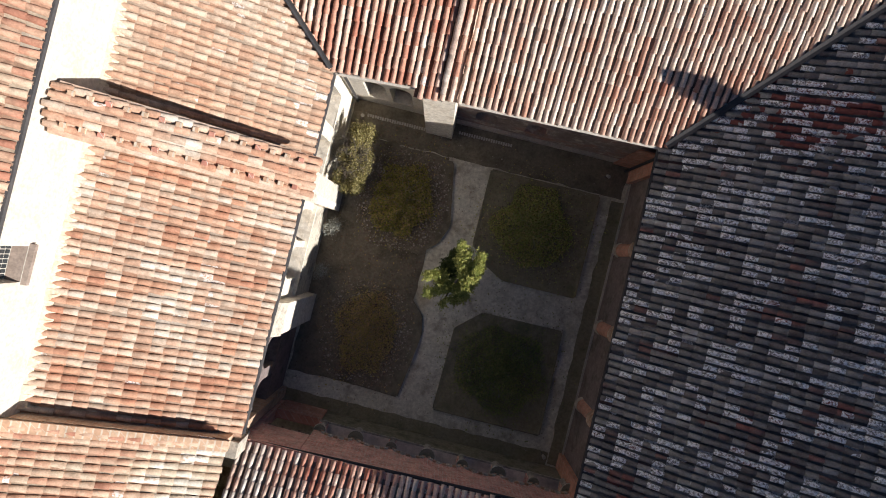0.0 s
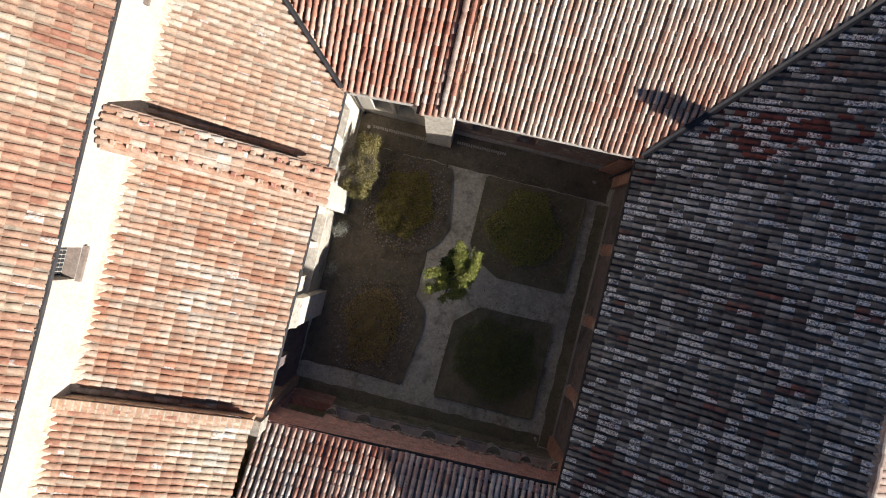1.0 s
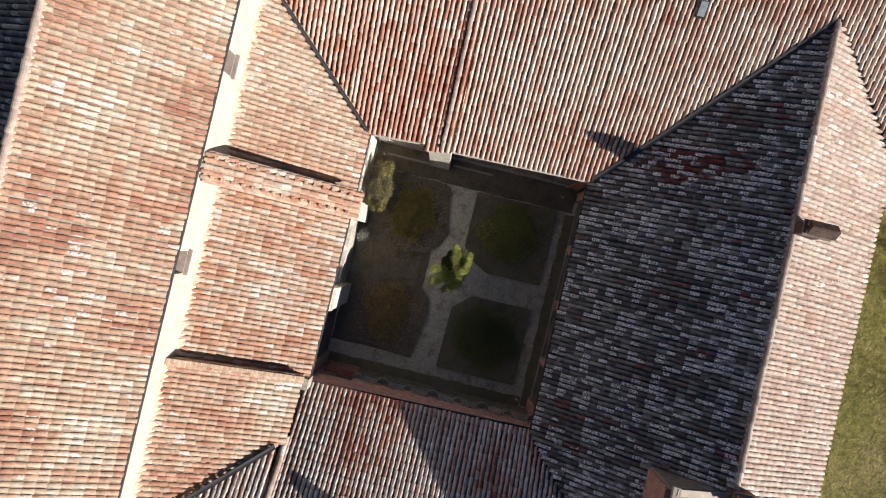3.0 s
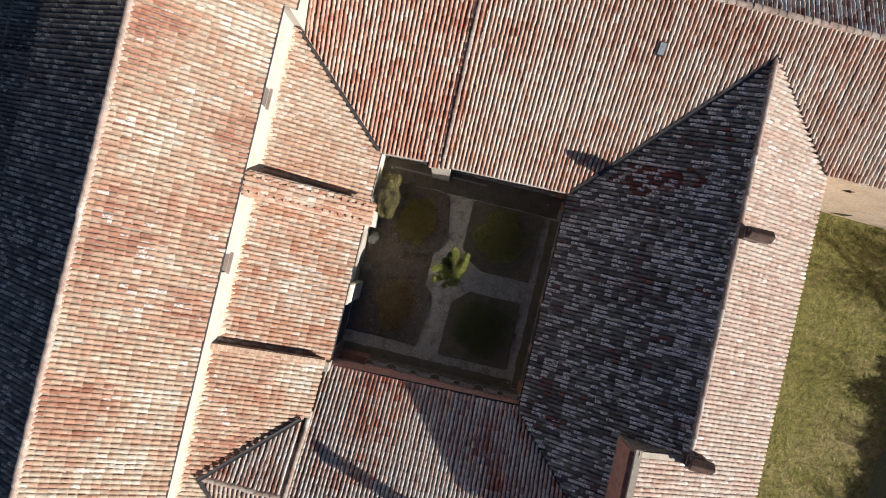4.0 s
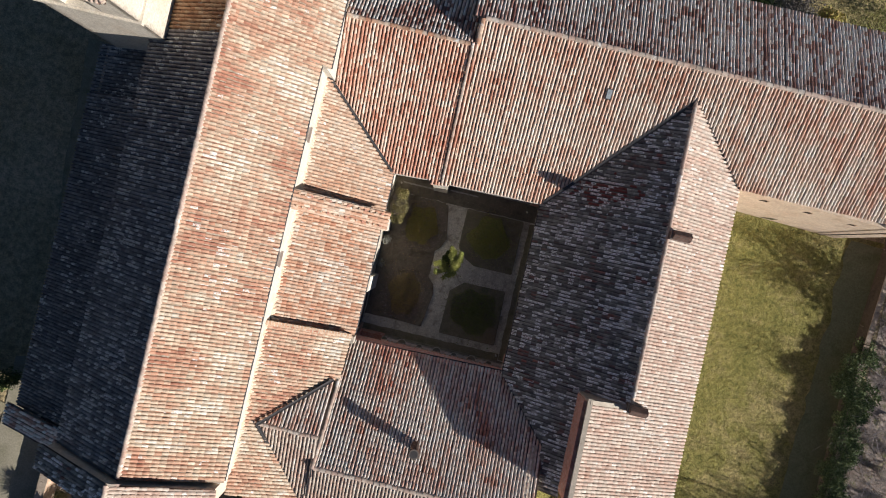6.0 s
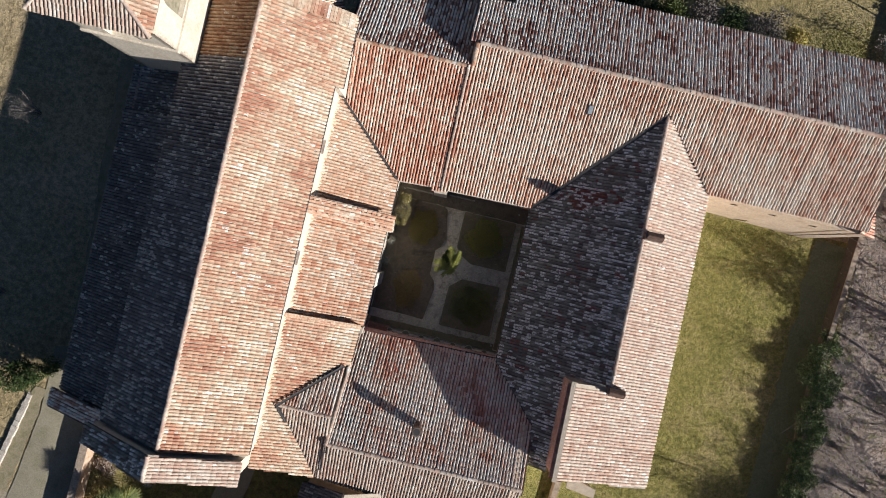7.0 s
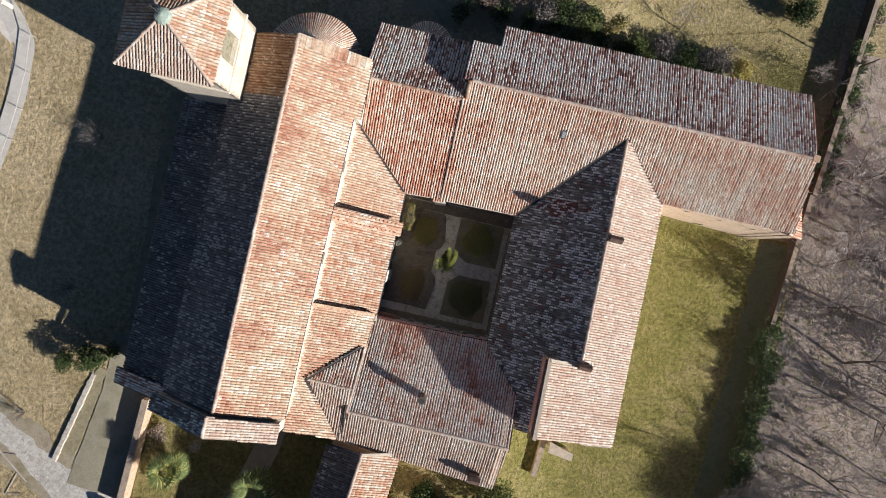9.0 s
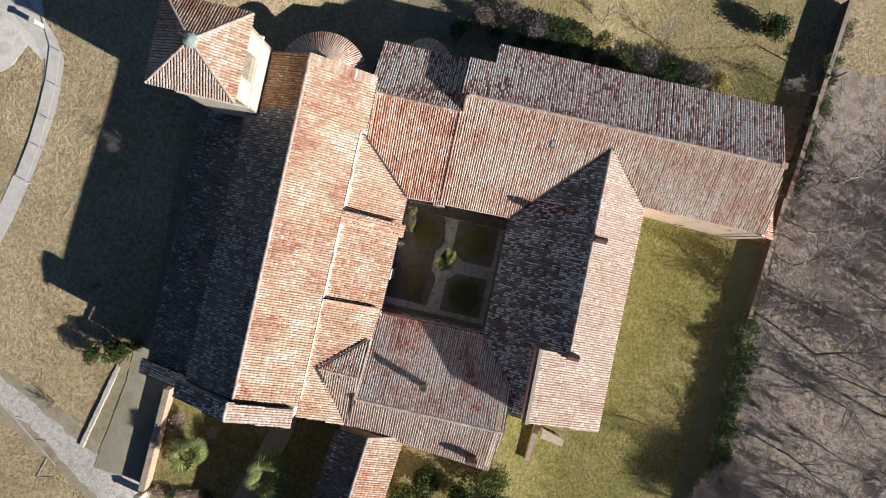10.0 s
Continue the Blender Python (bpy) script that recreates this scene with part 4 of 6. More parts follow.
# ---------------------------------------------------------------- east range, turned a little from the rest
east = thing("east_range", (12, 2, 1), "east wing with a dark lichen-speckled roof slope over the cloister", "cloister wing")
ER, SKEW = 11.66, .026
ridge_u = lambda v: 13.82 - SKEW * (v + 6.4)
PEW = (ER - SE_ * (13.82 - SKEW * 6.4), SE_, SE_ * SKEW)
PEE = (ER + .41 * (13.82 - SKEW * 6.4), -.41, -.41 * SKEW)
zE, zO = (lambda u, v: PEW[0] + PEW[1] * u + PEW[2] * v), (lambda u, v: PEE[0] + PEE[1] * u + PEE[2] * v)
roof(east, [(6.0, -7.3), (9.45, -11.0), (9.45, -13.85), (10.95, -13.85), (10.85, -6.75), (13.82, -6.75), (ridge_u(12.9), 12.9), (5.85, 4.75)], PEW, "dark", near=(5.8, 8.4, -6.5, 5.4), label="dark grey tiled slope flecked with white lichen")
roof(east, [(13.82, -6.75), (18.36, -6.75), (18.05, 8.45), (ridge_u(12.9), 12.9)], PEE, "pale", label="sunlit pale cream and pink tiled slope")
roof(east, [(11.1, -13.55), (18.52, -13.6), (18.36, -6.75), (10.9, -6.75)], PEE, "pale", label="sunlit pale cream tiled slope of the raised end")
ridge(east, (13.82, -6.6, ER), (ridge_u(12.8), 12.8, ER), "pale", .13)
gutter(east, (5.93, -7.2, zE(5.93, -7.2) - .03), (5.78, 4.65, zE(5.78, 4.65) - .03))
valley(east, (5.85, 4.78, zE(5.85, 4.75)), (13.3, 12.88, ER - .05), .1, .2, .07)
valley(east, (18.0, 8.5, zO(18.0, 8.5)), (13.45, 12.85, ER - .1), .05, .07)
zw = zO(11.0, -10)
sh = Shape()
edge_wall(sh, (10.72, -6.9), (10.9, -13.45), lambda u, v: zw - .1, 0, .4)
part("wall", sh, BRICK, east, "red brick wall of the raised end, in shade")
for k in range(30):
    v = -6.9 - k * .217
    du_ = (-6.9 - v) * .0275
    part("dentil", Shape().box(10.58 + du_, 10.72 + du_, v - .12, v, zw - .42, zw - .2), BRICK, east)
part("cornice", Shape().prism([(10.52, -6.85), (10.7, -13.5), (10.9, -13.5), (10.74, -6.85)], zw - .2, zw - .1), BRICK, east, "brick cornice")
part("verge", Shape().prism([(10.72, -6.65), (10.92, -13.65), (11.22, -13.65), (11.02, -6.65)], zw - .05, zw + .13), MORTAR, east, "pale mortared verge")
sh = Shape()
sh.hexa([(10.8, -7.2, 6), (14.4, -7.2, 6), (14.4, -7.2, zO(14.4, -7) - .1), (10.8, -7.2, zw - .1)], [(10.8, -6.8, 6), (14.4, -6.8, 6), (14.4, -6.8, zO(14.4, -7) - .1), (10.8, -6.8, zw - .1)])
part("wall", sh, STONE_WALL, east, "stone side wall of the raised end")
part("verge", Shape().prism([(10.9, -6.98), (13.7, -6.98), (13.7, -6.7), (10.9, -6.7)], lambda u, v: zO(u, v) + .01, lambda u, v: zO(u, v) + .14), MORTAR, east, "pale mortared verge")
sh = Shape()
sh.hexa([(10.9, -13.35, -.6), (18.2, -13.4, -.6), (18.2, -13.4, zO(18.2, -13) - .12), (10.9, -13.35, zw - .1)], [(10.9, -12.85, -.6), (18.2, -12.9, -.6), (18.2, -12.9, zO(18.2, -13) - .12), (10.9, -12.85, zw - .1)])
part("wall", sh, CREAM_WALL, east, "plastered south wall of the raised end")
sh = Shape()
edge_wall(sh, (18.15, -13.4), (17.8, 9.0), lambda u, v: 9.4, -.8, .5)
part("wall", sh, CREAM_WALL, east, "ochre plastered east wall over the lawn")
# cloister front, in shade, with brick half-columns
EF = 6.62
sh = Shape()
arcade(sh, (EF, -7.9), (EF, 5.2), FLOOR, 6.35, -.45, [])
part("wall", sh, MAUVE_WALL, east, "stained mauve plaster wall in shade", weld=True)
# a dark board added to paint the shaded void below the eave
part("lintel", Shape().box(EF + .35, EF + .6, -7.9, 5.2, 6.351, 7.85), EAVE_DARK, east, "dark board standing for the shaded void under the eave")
part("plinth", Shape().box(EF - .07, EF - .001, -7.2, 4.9, FLOOR, FLOOR + .12), PATHS_EDGE, east, "thin pale kerb at the wall foot")
for v in (1.6, -1.47, -4.55):
    b = thing("brick_pilaster", (EF + .1, v, FLOOR), "round salmon brick pilaster on the shaded wall", "pilaster", "brick pilasters")
    part("base", Shape().tube([(EF + .1, v, FLOOR + .6), (EF + .1, v, FLOOR + .76), (EF + .1, v, FLOOR + .82)], [.31, .31, .28], 16), PATHS_EDGE, b, "worn pale stone base")
    part("shaft", Shape().tube([(EF + .1, v, FLOOR + .82), (EF + .1, v, 5.75)], [.28, .25], 16), SALMON, b)
    for z in (5.75, 5.98, 6.2):
        part("ring", Shape().tube([(EF + .1, v, z), (EF + .1, v, z + .07), (EF + .1, v, z + .12)], [.27, .36, .33], 16), PALE_BRICK, b, "pale moulded brick ring of the capital")
        part("neck", Shape().tube([(EF + .1, v, z + .12), (EF + .1, v, z + .23)], [.27, .27], 16), SALMON, b)
for v0, v1 in ((4.3, 5.09), (-7.34, -6.75)):
    b = thing("corner_pilaster", (EF - .2, v0, FLOOR), "square salmon brick corner pilaster under the eave", "pilaster", "corner pilasters")
    part("shaft", Shape().box(EF - .18, EF - .002, v0, v1, FLOOR, 6.4), SALMON, b)
b = thing("corner_pilaster", (5.7, 4.9, FLOOR), "square salmon brick corner pilaster under the eave", "pilaster", "corner pilasters")
part("shaft", Shape().box(5.75, EF - .19, 4.92, 4.979, FLOOR, 6.4), SALMON, b)
part("downpipe", Shape().tube([(5.85, 4.72, 8.0), (6.2, 4.7, 7.4), (6.3, 4.75, 6.9), (6.3, 4.75, FLOOR)], [.055] * 4, 8), METAL, east, "dark rain pipe in the corner")

# ---------------------------------------------------------------- south range
south = thing("south_range", (2, -12, 1), "south wing under a brown and cream tile roof", "cloister wing")
RS, RV = 11.25, -15.4
PSN = (RS + SS_ * RV, 0, -SS_)
PSS = (RS - .45 * RV, 0, .45)
zS = lambda v: PSN[0] + PSN[2] * v
roof(south, [(-4.8, RV), (9.45, RV), (9.45, -11.0), (6.0, -7.3), (-4.7, -7.5)], PSN, "south", near=(-3.2, 4.2, -9.7, -7.0), label="brown and cream tiled slope over the garden")
roof(south, [(-5.25, -18.35), (9.2, -19.8), (9.45, RV), (-4.8, RV)], PSS, "pale", label="sunlit cream tiled south slope")
ridge(south, (-4.8, RV, RS), (9.45, RV, RS), "pale")
ridge(south, (-4.85, -9.8, zS(-9.8) + .1), (-4.92, RV, RS + .1), "pale", .14)
valley(south, (6.0, -7.3, zS(-7.3)), (9.7, -11.3, zS(-11.3)), .12)
PM = 11.66
roof(south, [(-8.8, -13.3), (-4.95, -13.3), (-4.98, -9.85)], (PM - .42 * 13.3, 0, -.42), "south", label="small shaded tiled slope")
roof(south, [(-5.45, -18.3), (-4.95, -18.3), (-4.95, -13.3), (-8.8, -13.3)], (PM + .35 * 13.3, 0, .35), "pale", label="small sunlit tiled slope")
part("step", Shape().prism([(-5.05, -18.25), (-4.85, -18.25), (-4.85, RV), (-5.05, RV)], lambda u, v: 9.0, lambda u, v: PSS[0] + .45 * v - .02), MORTAR, south, "pale mortared step between two slopes")
ridge(south, (-8.8, -13.3, PM + .02), (-4.95, -13.3, PM + .02), "pale", .11)
valley(south, (-8.85, -13.3, PM - .02), (-5.5, -18.25, 9.85), .11, .17)
# this dark strip stands in for the tile shadow along the north valley
valley(south, (-8.85, -13.3, PM + .03), (-5.0, -9.85, 10.1), .1, .25)
gutter(south, (-4.3, -7.42, zS(-7.42) - .04), (5.95, -7.2, zS(-7.2) - .04), .06)
part("downpipe", Shape().tube([(-4.5, -7.05, 8.6), (-4.6, -7.1, 8.0), (-4.78, -7.25, 7.4), (-4.78, -7.25, FLOOR)], [.06] * 4, 8), METAL, south, "dark rain pipe in the corner")
sh = Shape()
sh.hexa([(9.15, -19.4, 0), (9.15, -11.2, 0), (9.15, -11.2, 9.6), (9.15, RV, 11.35), (9.15, -19.4, 9.55)][::-1], [(8.65, -19.4, 0), (8.65, -11.2, 0), (8.65, -11.2, 9.6), (8.65, RV, 11.35), (8.65, -19.4, 9.55)][::-1])
part("wall", sh, CREAM_WALL, south, "plastered east gable wall")
for p, q, h_ in (((-9.6, -17.8), (-5.1, -18.0), 9.2), ((-5.1, -18.0), (9.0, -19.45), 9.4)):
    sh = Shape()
    edge_wall(sh, p, q, lambda u, v: h_, 0, .5)
    part("wall", sh, CREAM_WALL, south, "plastered south wall")
sh = Shape()
edge_wall(sh, (9.3, -13.65), (10.9, -13.65), lambda u, v: zE(u, v) - .2, 0, .4)
part("wall", sh, STONE_WALL, south, "stone link wall")
part("corner_block", Shape().box(-4.95, -4.45, -7.5, -7.0, 8.45, 9.3), GREY_PLASTER, south, "small plastered block at the roof corner")
# brick front with a row of small arches on ringed columns
AV = -7.36
BAY = 1.31
sh = Shape()
arcade(sh, (-2.9, AV), (6.55, AV), 4.7, 7.95, -.45, [(.85 + BAY * k, 1.02, 4.75, 5.7) for k in range(7)], rise=.5)
part("arcade_wall", sh, PINK_BRICK, south, "washed pink brick arcade wall, shaded", weld=True)
part("arcade_wall", Shape().box(-4.86, -2.92, AV - .45, AV, 6.3, 7.95), PINK_BRICK, south, "plain pink brick wall over the corner bay")
part("corner_wall", Shape().box(-4.86, -4.62, AV - .45, AV, FLOOR, 6.29), PINK_BRICK, south, "pink brick jamb of the corner bay")
part("parapet", Shape().box(-2.9, 6.55, AV - .43, AV - .01, FLOOR, 4.699), NICHE, south, "mossy dark parapet under the arches")
part("ledge", Shape().box(-2.9, 6.35, AV + .001, AV + .07, 4.7, 4.76), GREY_PLASTER, south, "pale ledge under the arches")
for k in range(7):
    c = -2.9 + .85 + BAY * k
    part("opening", Shape().box(c - .505, c + .505, AV - 1.5, AV - 1.4, 4.5, 6.2), NICHE, south, "dark back of an arch")
for k in range(8):
    # every other capital is a broad one
    u = -2.9 + .195 + BAY * k
    w = 1.0 if k % 2 else .72
    col = thing("column", (u, AV + .05, FLOOR), "stone half-column with ringed capital on the brick arcade", "column", "arcade columns")
    part("shaft", Shape().tube([(u, AV + .02, 4.76), (u, AV + .02, 5.35)], [.15 * w, .14 * w], 12), GREY_PLASTER, col)
    for j in range(4):
        part("ring", Shape().tube([(u, AV + .03, 5.35 + .09 * j), (u, AV + .03, 5.41 + .09 * j)], [(.16 + .045 * j) * w, (.19 + .045 * j) * w], 14), PIER_WHITE, col, "pale ring of the capital")
        part("groove", Shape().tube([(u, AV + .03, 5.41 + .09 * j), (u, AV + .03, 5.44 + .09 * j)], [(.15 + .045 * j) * w, (.15 + .045 * j) * w], 14), NICHE, col)
for k in range(7):
    # tooth-like arch heads
    c = -2.9 + .85 + BAY * k
    for j in range(9):
        t0, t1 = math.pi * (j + .08) / 9, math.pi * (j + .80) / 9
        ring_ = [(c - .51 * math.cos(t0), 5.7 + .255 * math.sin(t0)), (c - .51 * math.cos(t1), 5.7 + .255 * math.sin(t1)), (c - .62 * math.cos(t1), 5.7 + .36 * math.sin(t1)), (c - .62 * math.cos(t0), 5.7 + .36 * math.sin(t0))]
        part("voussoir", Shape().hexa([(x, AV + .002, z) for x, z in ring_], [(x, AV + .06, z) for x, z in ring_]), PAINTED if j % 2 else PALE_BRICK, south)
# boarded bay in the corner
BOARDS = rough_material("weathered_boards", [(.17, .125, .10), (.33, .27, .23), (.22, .17, .14)], 2.5, 14, .5, .01)
lean = thing("boarded_bay", (-3.8, AV, FLOOR), "weathered sloping boards closing the corner bay", "boarding")
for k in range(14):
    u = -4.61 + .121 * k
    e, f = AV - .10 + rng.normal(0, .02), AV - .66 + rng.normal(0, .015)
    part("board", Shape().hexa([(u, f, 6.26), (u + .105, f, 6.26), (u + .105, e, 5.96), (u, e, 5.96)], [(u, f, 6.29), (u + .105, f, 6.29), (u + .105, e, 5.99), (u, e, 5.99)]), BOARDS, lean)
part("beam", Shape().box(-4.62, -2.91, AV - .34, AV - .26, 5.9, 6.03), BOARDS, lean)
part("threshold", Shape().box(-4.62, -2.91, AV - .30, AV + .04, FLOOR, 4.6), BRICK, lean, "low worn brick sill in front of the boards")

# low gabled porch wing at the south, turned a little
porch = thing("porch_wing", (-2.6, -24, G - 1), "gabled wing with dark and sunlit tile slopes", "wing")
# VE carries the wing on unseen; the extra length is added to shade the garden
PK, PZ, VE = .09, 10.6, -42.0
pu = lambda v, o: o + PK * (v + 19.0)
PPW, PPE = (PZ + .36 * 2.83 - .36 * PK * 19.0, .36, -.36 * PK), (PZ - .36 * 2.83 + .36 * PK * 19.0, -.36, .36 * PK)
# the slope away from the sun gets shade-darkened clay
roof(porch, [(pu(VE, -6.1), VE), (pu(VE, -2.83), VE), (-2.83, -18.95), (-6.1, -19.2)], PPW, "soot_shade", label="shaded dark tiled slope")
roof(porch, [(pu(VE, -2.83), VE), (pu(VE, .5), VE), (.42, -18.5), (-2.83, -18.95)], PPE, "warm", label="sunlit orange tiled slope")
ridge(porch, (pu(VE, -2.83), VE, PZ), (-2.83, -18.95, PZ), "pale")
part("verge", Shape().prism([(-2.83, -19.1), (.42, -18.75), (.42, -18.45), (-2.83, -18.85)], lambda u, v: PPE[0] + PPE[1] * u + PPE[2] * v + .05, lambda u, v: PPE[0] + PPE[1] * u + PPE[2] * v + .17), MORTAR, porch, "pale mortared verge")
for p, q in (((pu(VE, .15), VE + .2), (.1, -19.3)), ((-5.8, -19.6), (pu(VE, -5.8), VE + .2))):
    sh = Shape()
    edge_wall(sh, p, q, lambda u, v: 9.25, 0, .4)
    part("wall", sh, CREAM_WALL, porch, "plain side wall of the porch wing")
for v in (-19.7, VE + .3):
    sh = Shape()
    o = pu(v, 0)
    prof = [(o - 5.8, 0), (o + .12, 0), (o + .12, 9.3), (o - 2.83, 10.4), (o - 5.8, 9.3)]
    sh.hexa([(x, v, z) for x, z in prof], [(x, v + .35, z) for x, z in prof])
    part("wall", sh, CREAM_WALL, porch, "gable wall of the porch wing")


# ---------------------------------------------------------------- chimneys
def chimney(u, v, z0, z1, w, d, material, label, cap=True, round_=False):
    """A stack with its cap; it stands on a roof."""
    ch = thing("chimney", (u, v, z0), label, "chimney", "chimneys")
    if round_:
        part("shaft", Shape().tube([(u, v, z0 - .5), (u, v, z1)], [w, w * .95], 14), material, ch)
        part("rim", Shape().tube([(u, v, z1), (u, v, z1 + .12)], [w * 1.15, w * 1.1], 14), material, ch)
        part("flue", Shape().tube([(u, v, z1 + .121), (u, v, z1 + .125)], [w * .8, w * .8], 14), METAL, ch, "sooty flue mouth")
        return
    part("shaft", Shape().box(u - w, u + w, v - d, v + d, z0 - .6, z1), material, ch)
    if cap:
        part("cap", Shape().box(u - w - .08, u + w + .08, v - d - .08, v + d + .08, z1, z1 + .09), BROWN_SILL, ch, "projecting brown cap")
        for a_, b_ in ((-1, -1), (1, -1), (1, 1), (-1, 1)):
            part("leg", Shape().box(u + a_ * w * .8 - .07, u + a_ * w * .8 + .07, v + b_ * d * .7 - .07, v + b_ * d * .7 + .07, z1 + .09, z1 + .35), BRICK, ch)
        part("hood", Shape().hexa([(u - w - .05, v - d - .05, z1 + .35), (u + w + .05, v - d - .05, z1 + .35), (u + w + .05, v + d + .05, z1 + .35), (u - w - .05, v + d + .05, z1 + .35)], [(u - w - .05, v - .03, z1 + .6), (u + w + .05, v - .03, z1 + .6), (u + w + .05, v + .03, z1 + .6), (u - w - .05, v + .03, z1 + .6)]), DARK_BRICK, ch, "tile hood")


chimney(14.0, 4.25, 11.2, 12.45, .5, .24, DARK_BRICK, "brick ridge chimney with a tile hood")
chimney(13.95, -6.8, 11.3, 12.3, .5, .25, DARK_BRICK, "dark brick chimney at the end of the ridge")
chimney(1.2, -12.85, 10.0, 11.75, .3, .3, DARK_BRICK, "round plastered chimney on the brown roof", round_=True)
chimney(7.2, -18.75, 9.7, 10.9, .45, .28, DARK_BRICK, "low brick chimney on the cream roof")

# ---------------------------------------------------------------- ground
def smooth(t):
    t = min(1.0, max(0.0, t))
    return t * t * (3 - 2 * t)


def ground_z(u, v):
    """The site falls from the west, past the church, to the east lawn."""
    return G * (1 - smooth((u - 7.0) / 11.5)) + smooth((-15.0 - u) / 14.0) * (2.1 + 1.5 * smooth((v + 10.0) / 22.0)) + smooth((-27.0 - u) / 10.0) * smooth((v + 24.0) / 12.0) * (1.05 - .75 * smooth((v + 10.0) / 22.0)) - .02


def grass_material(name, lush, dry, bare, dry_share, scale=.09):
    m, n, l, b = nodes_of(name, 0.95, 0.1)
    big, mid, fine, tuft = noise_node(n, l, scale, 5, .6), noise_node(n, l, .7, 6, .75), noise_node(n, l, 9.0, 6, .75), noise_node(n, l, 2.6, 4, .7)
    key = math_node(n, l, "ADD", math_node(n, l, "MULTIPLY", big.outputs["Fac"], .5), math_node(n, l, "MULTIPLY", mid.outputs["Fac"], .5))
    col = ramp(n, l, key, [(.5 - .12 - dry_share * .2, lush), (.5 - dry_share * .1 + .03, dry), (.62, bare)]).outputs[0]
    clump = ramp(n, l, tuft.outputs["Fac"], [(.36, (.62, .64, .60)), (.62, (1.22, 1.18, 1.1))]).outputs[0]
    col = mixed(n, l, .9, col, clump, "MULTIPLY")
    speck = ramp(n, l, fine.outputs["Fac"], [(.3, (.5, .5, .48)), (.7, (1.35, 1.33, 1.25))]).outputs[0]
    l.new(mixed(n, l, .85, col, speck, "MULTIPLY"), b.inputs["Base Color"])
    h = math_node(n, l, "ADD", fine.outputs["Fac"], math_node(n, l, "MULTIPLY", tuft.outputs["Fac"], 2.5))
    bumped(n, l, b, h, 1.0, .12)
    return m


LAWN = grass_material("winter_grass", (0.257, 0.213, 0.111), (0.453, 0.372, 0.244), (0.581, 0.487, 0.35), .85)
GREEN = grass_material("green_lawn", (0.171, 0.18, 0.057), (0.266, 0.252, 0.095), (0.38, 0.323, 0.171), .5)
WOODS = rough_material("leaf_litter", [(0.199, 0.149, 0.118), (0.452, 0.379, 0.334), (0.307, 0.236, 0.19)], .5, 5, .9, .1, stain=(0.236, 0.239, 0.105))
GRAVEL = rough_material("grey_gravel", [(.34, .315, .28), (.58, .56, .52), (.44, .41, .37)], 1.1, 5, .9, .05, stain=(.36, .31, .24))
CONCRETE = rough_material("mossy_concrete", [(0.205, 0.193, 0.131), (0.303, 0.279, 0.213), (0.238, 0.221, 0.152)], .4, 9, .3, .015)
DARK_EARTH = rough_material("dark_mossy_earth", [(0.206, 0.194, 0.11), (0.323, 0.284, 0.194), (0.233, 0.214, 0.124)], .9, 9, .8, .04)
EARTH = rough_material("damp_earth", [(.15, .125, .088), (.26, .225, .17), (.125, .105, .07)], .9, 10, .8, .04)
PATHS = rough_material("trodden_path", [(0.542, 0.494, 0.393), (0.759, 0.719, 0.609), (0.515, 0.461, 0.352)], .6, 9, .5, .02, stain=(0.406, 0.352, 0.271))
PAVING = rough_material("pale_worn_paving", [(.60, .56, .50), (.76, .72, .66), (.52, .48, .41)], .5, 8, .3, .01)
SLAB = rough_material("concrete_slab", [(.52, .50, .46), (.66, .64, .60)], .8, 10, .3, .01)


def sheet(name, u0, u1, v0, v1, nu, nv, lift, material, label, category):
    sh = Shape()
    us, vs = [u0 + (u1 - u0) * i / nu for i in range(nu + 1)], [v0 + (v1 - v0) * j / nv for j in range(nv + 1)]
    sh.v = [(u, v, ground_z(u, v) + lift) for u in us for v in vs]
    sh.f = [(i * (nv + 1) + j, (i + 1) * (nv + 1) + j, (i + 1) * (nv + 1) + j + 1, i * (nv + 1) + j + 1) for i in range(nu) for j in range(nv)]
    return structure(name, sh, material, label, category, True)


def ribbon(name, centre, widths, lift, material, label, category, ragged=.15):
    """A path along a line of plan points, with wandering edges."""
    sh = Shape()
    pts, w = [], []
    seed = rng.uniform(0, 50)
    for i in range(len(centre) - 1):
        for k in range(16):
            t = k / 16
            pts.append(Vector(centre[i]).lerp(Vector(centre[i + 1]), t))
            w.append(widths[i] * (1 - t) + widths[i + 1] * t)
    pts.append(Vector(centre[-1]))
    w.append(widths[-1])
    # soften the corners of the line
    for _ in range(6):
        pts = [pts[0]] + [(pts[i - 1] + pts[i] * 2 + pts[i + 1]) / 4 for i in range(1, len(pts) - 1)] + [pts[-1]]
    for i, p in enumerate(pts):
        d = (pts[min(i + 1, len(pts) - 1)] - pts[max(i - 1, 0)]).normalized()
        s = Vector((-d.y, d.x))
        for side in (-1, -.5, 0, .5, 1):
            wander = noise.noise((p.x * .55, p.y * .55, seed + side * 7)) + .5 * noise.noise((p.x * 1.7, p.y * 1.7, seed + side * 9))
            q = p + s * side * (w[i] / 2 + (1.6 * ragged * wander if abs(side) == 1 else 0))
            sh.v.append((q.x, q.y, ground_z(q.x, q.y) + lift))
    for i in range(len(pts) - 1):
        for k in range(4):
            sh.f.append((i * 5 + k, i * 5 + k + 1, i * 5 + 6 + k, i * 5 + 5 + k))
    return structure(name, sh, material, label, category, True)


# one sheet to the horizon, finer near the buildings
def axis_steps():
    near = [-60 + 2.0 * i for i in range(61)]
    return [-900, -400, -180, -100] + near + [100, 180, 400, 900]


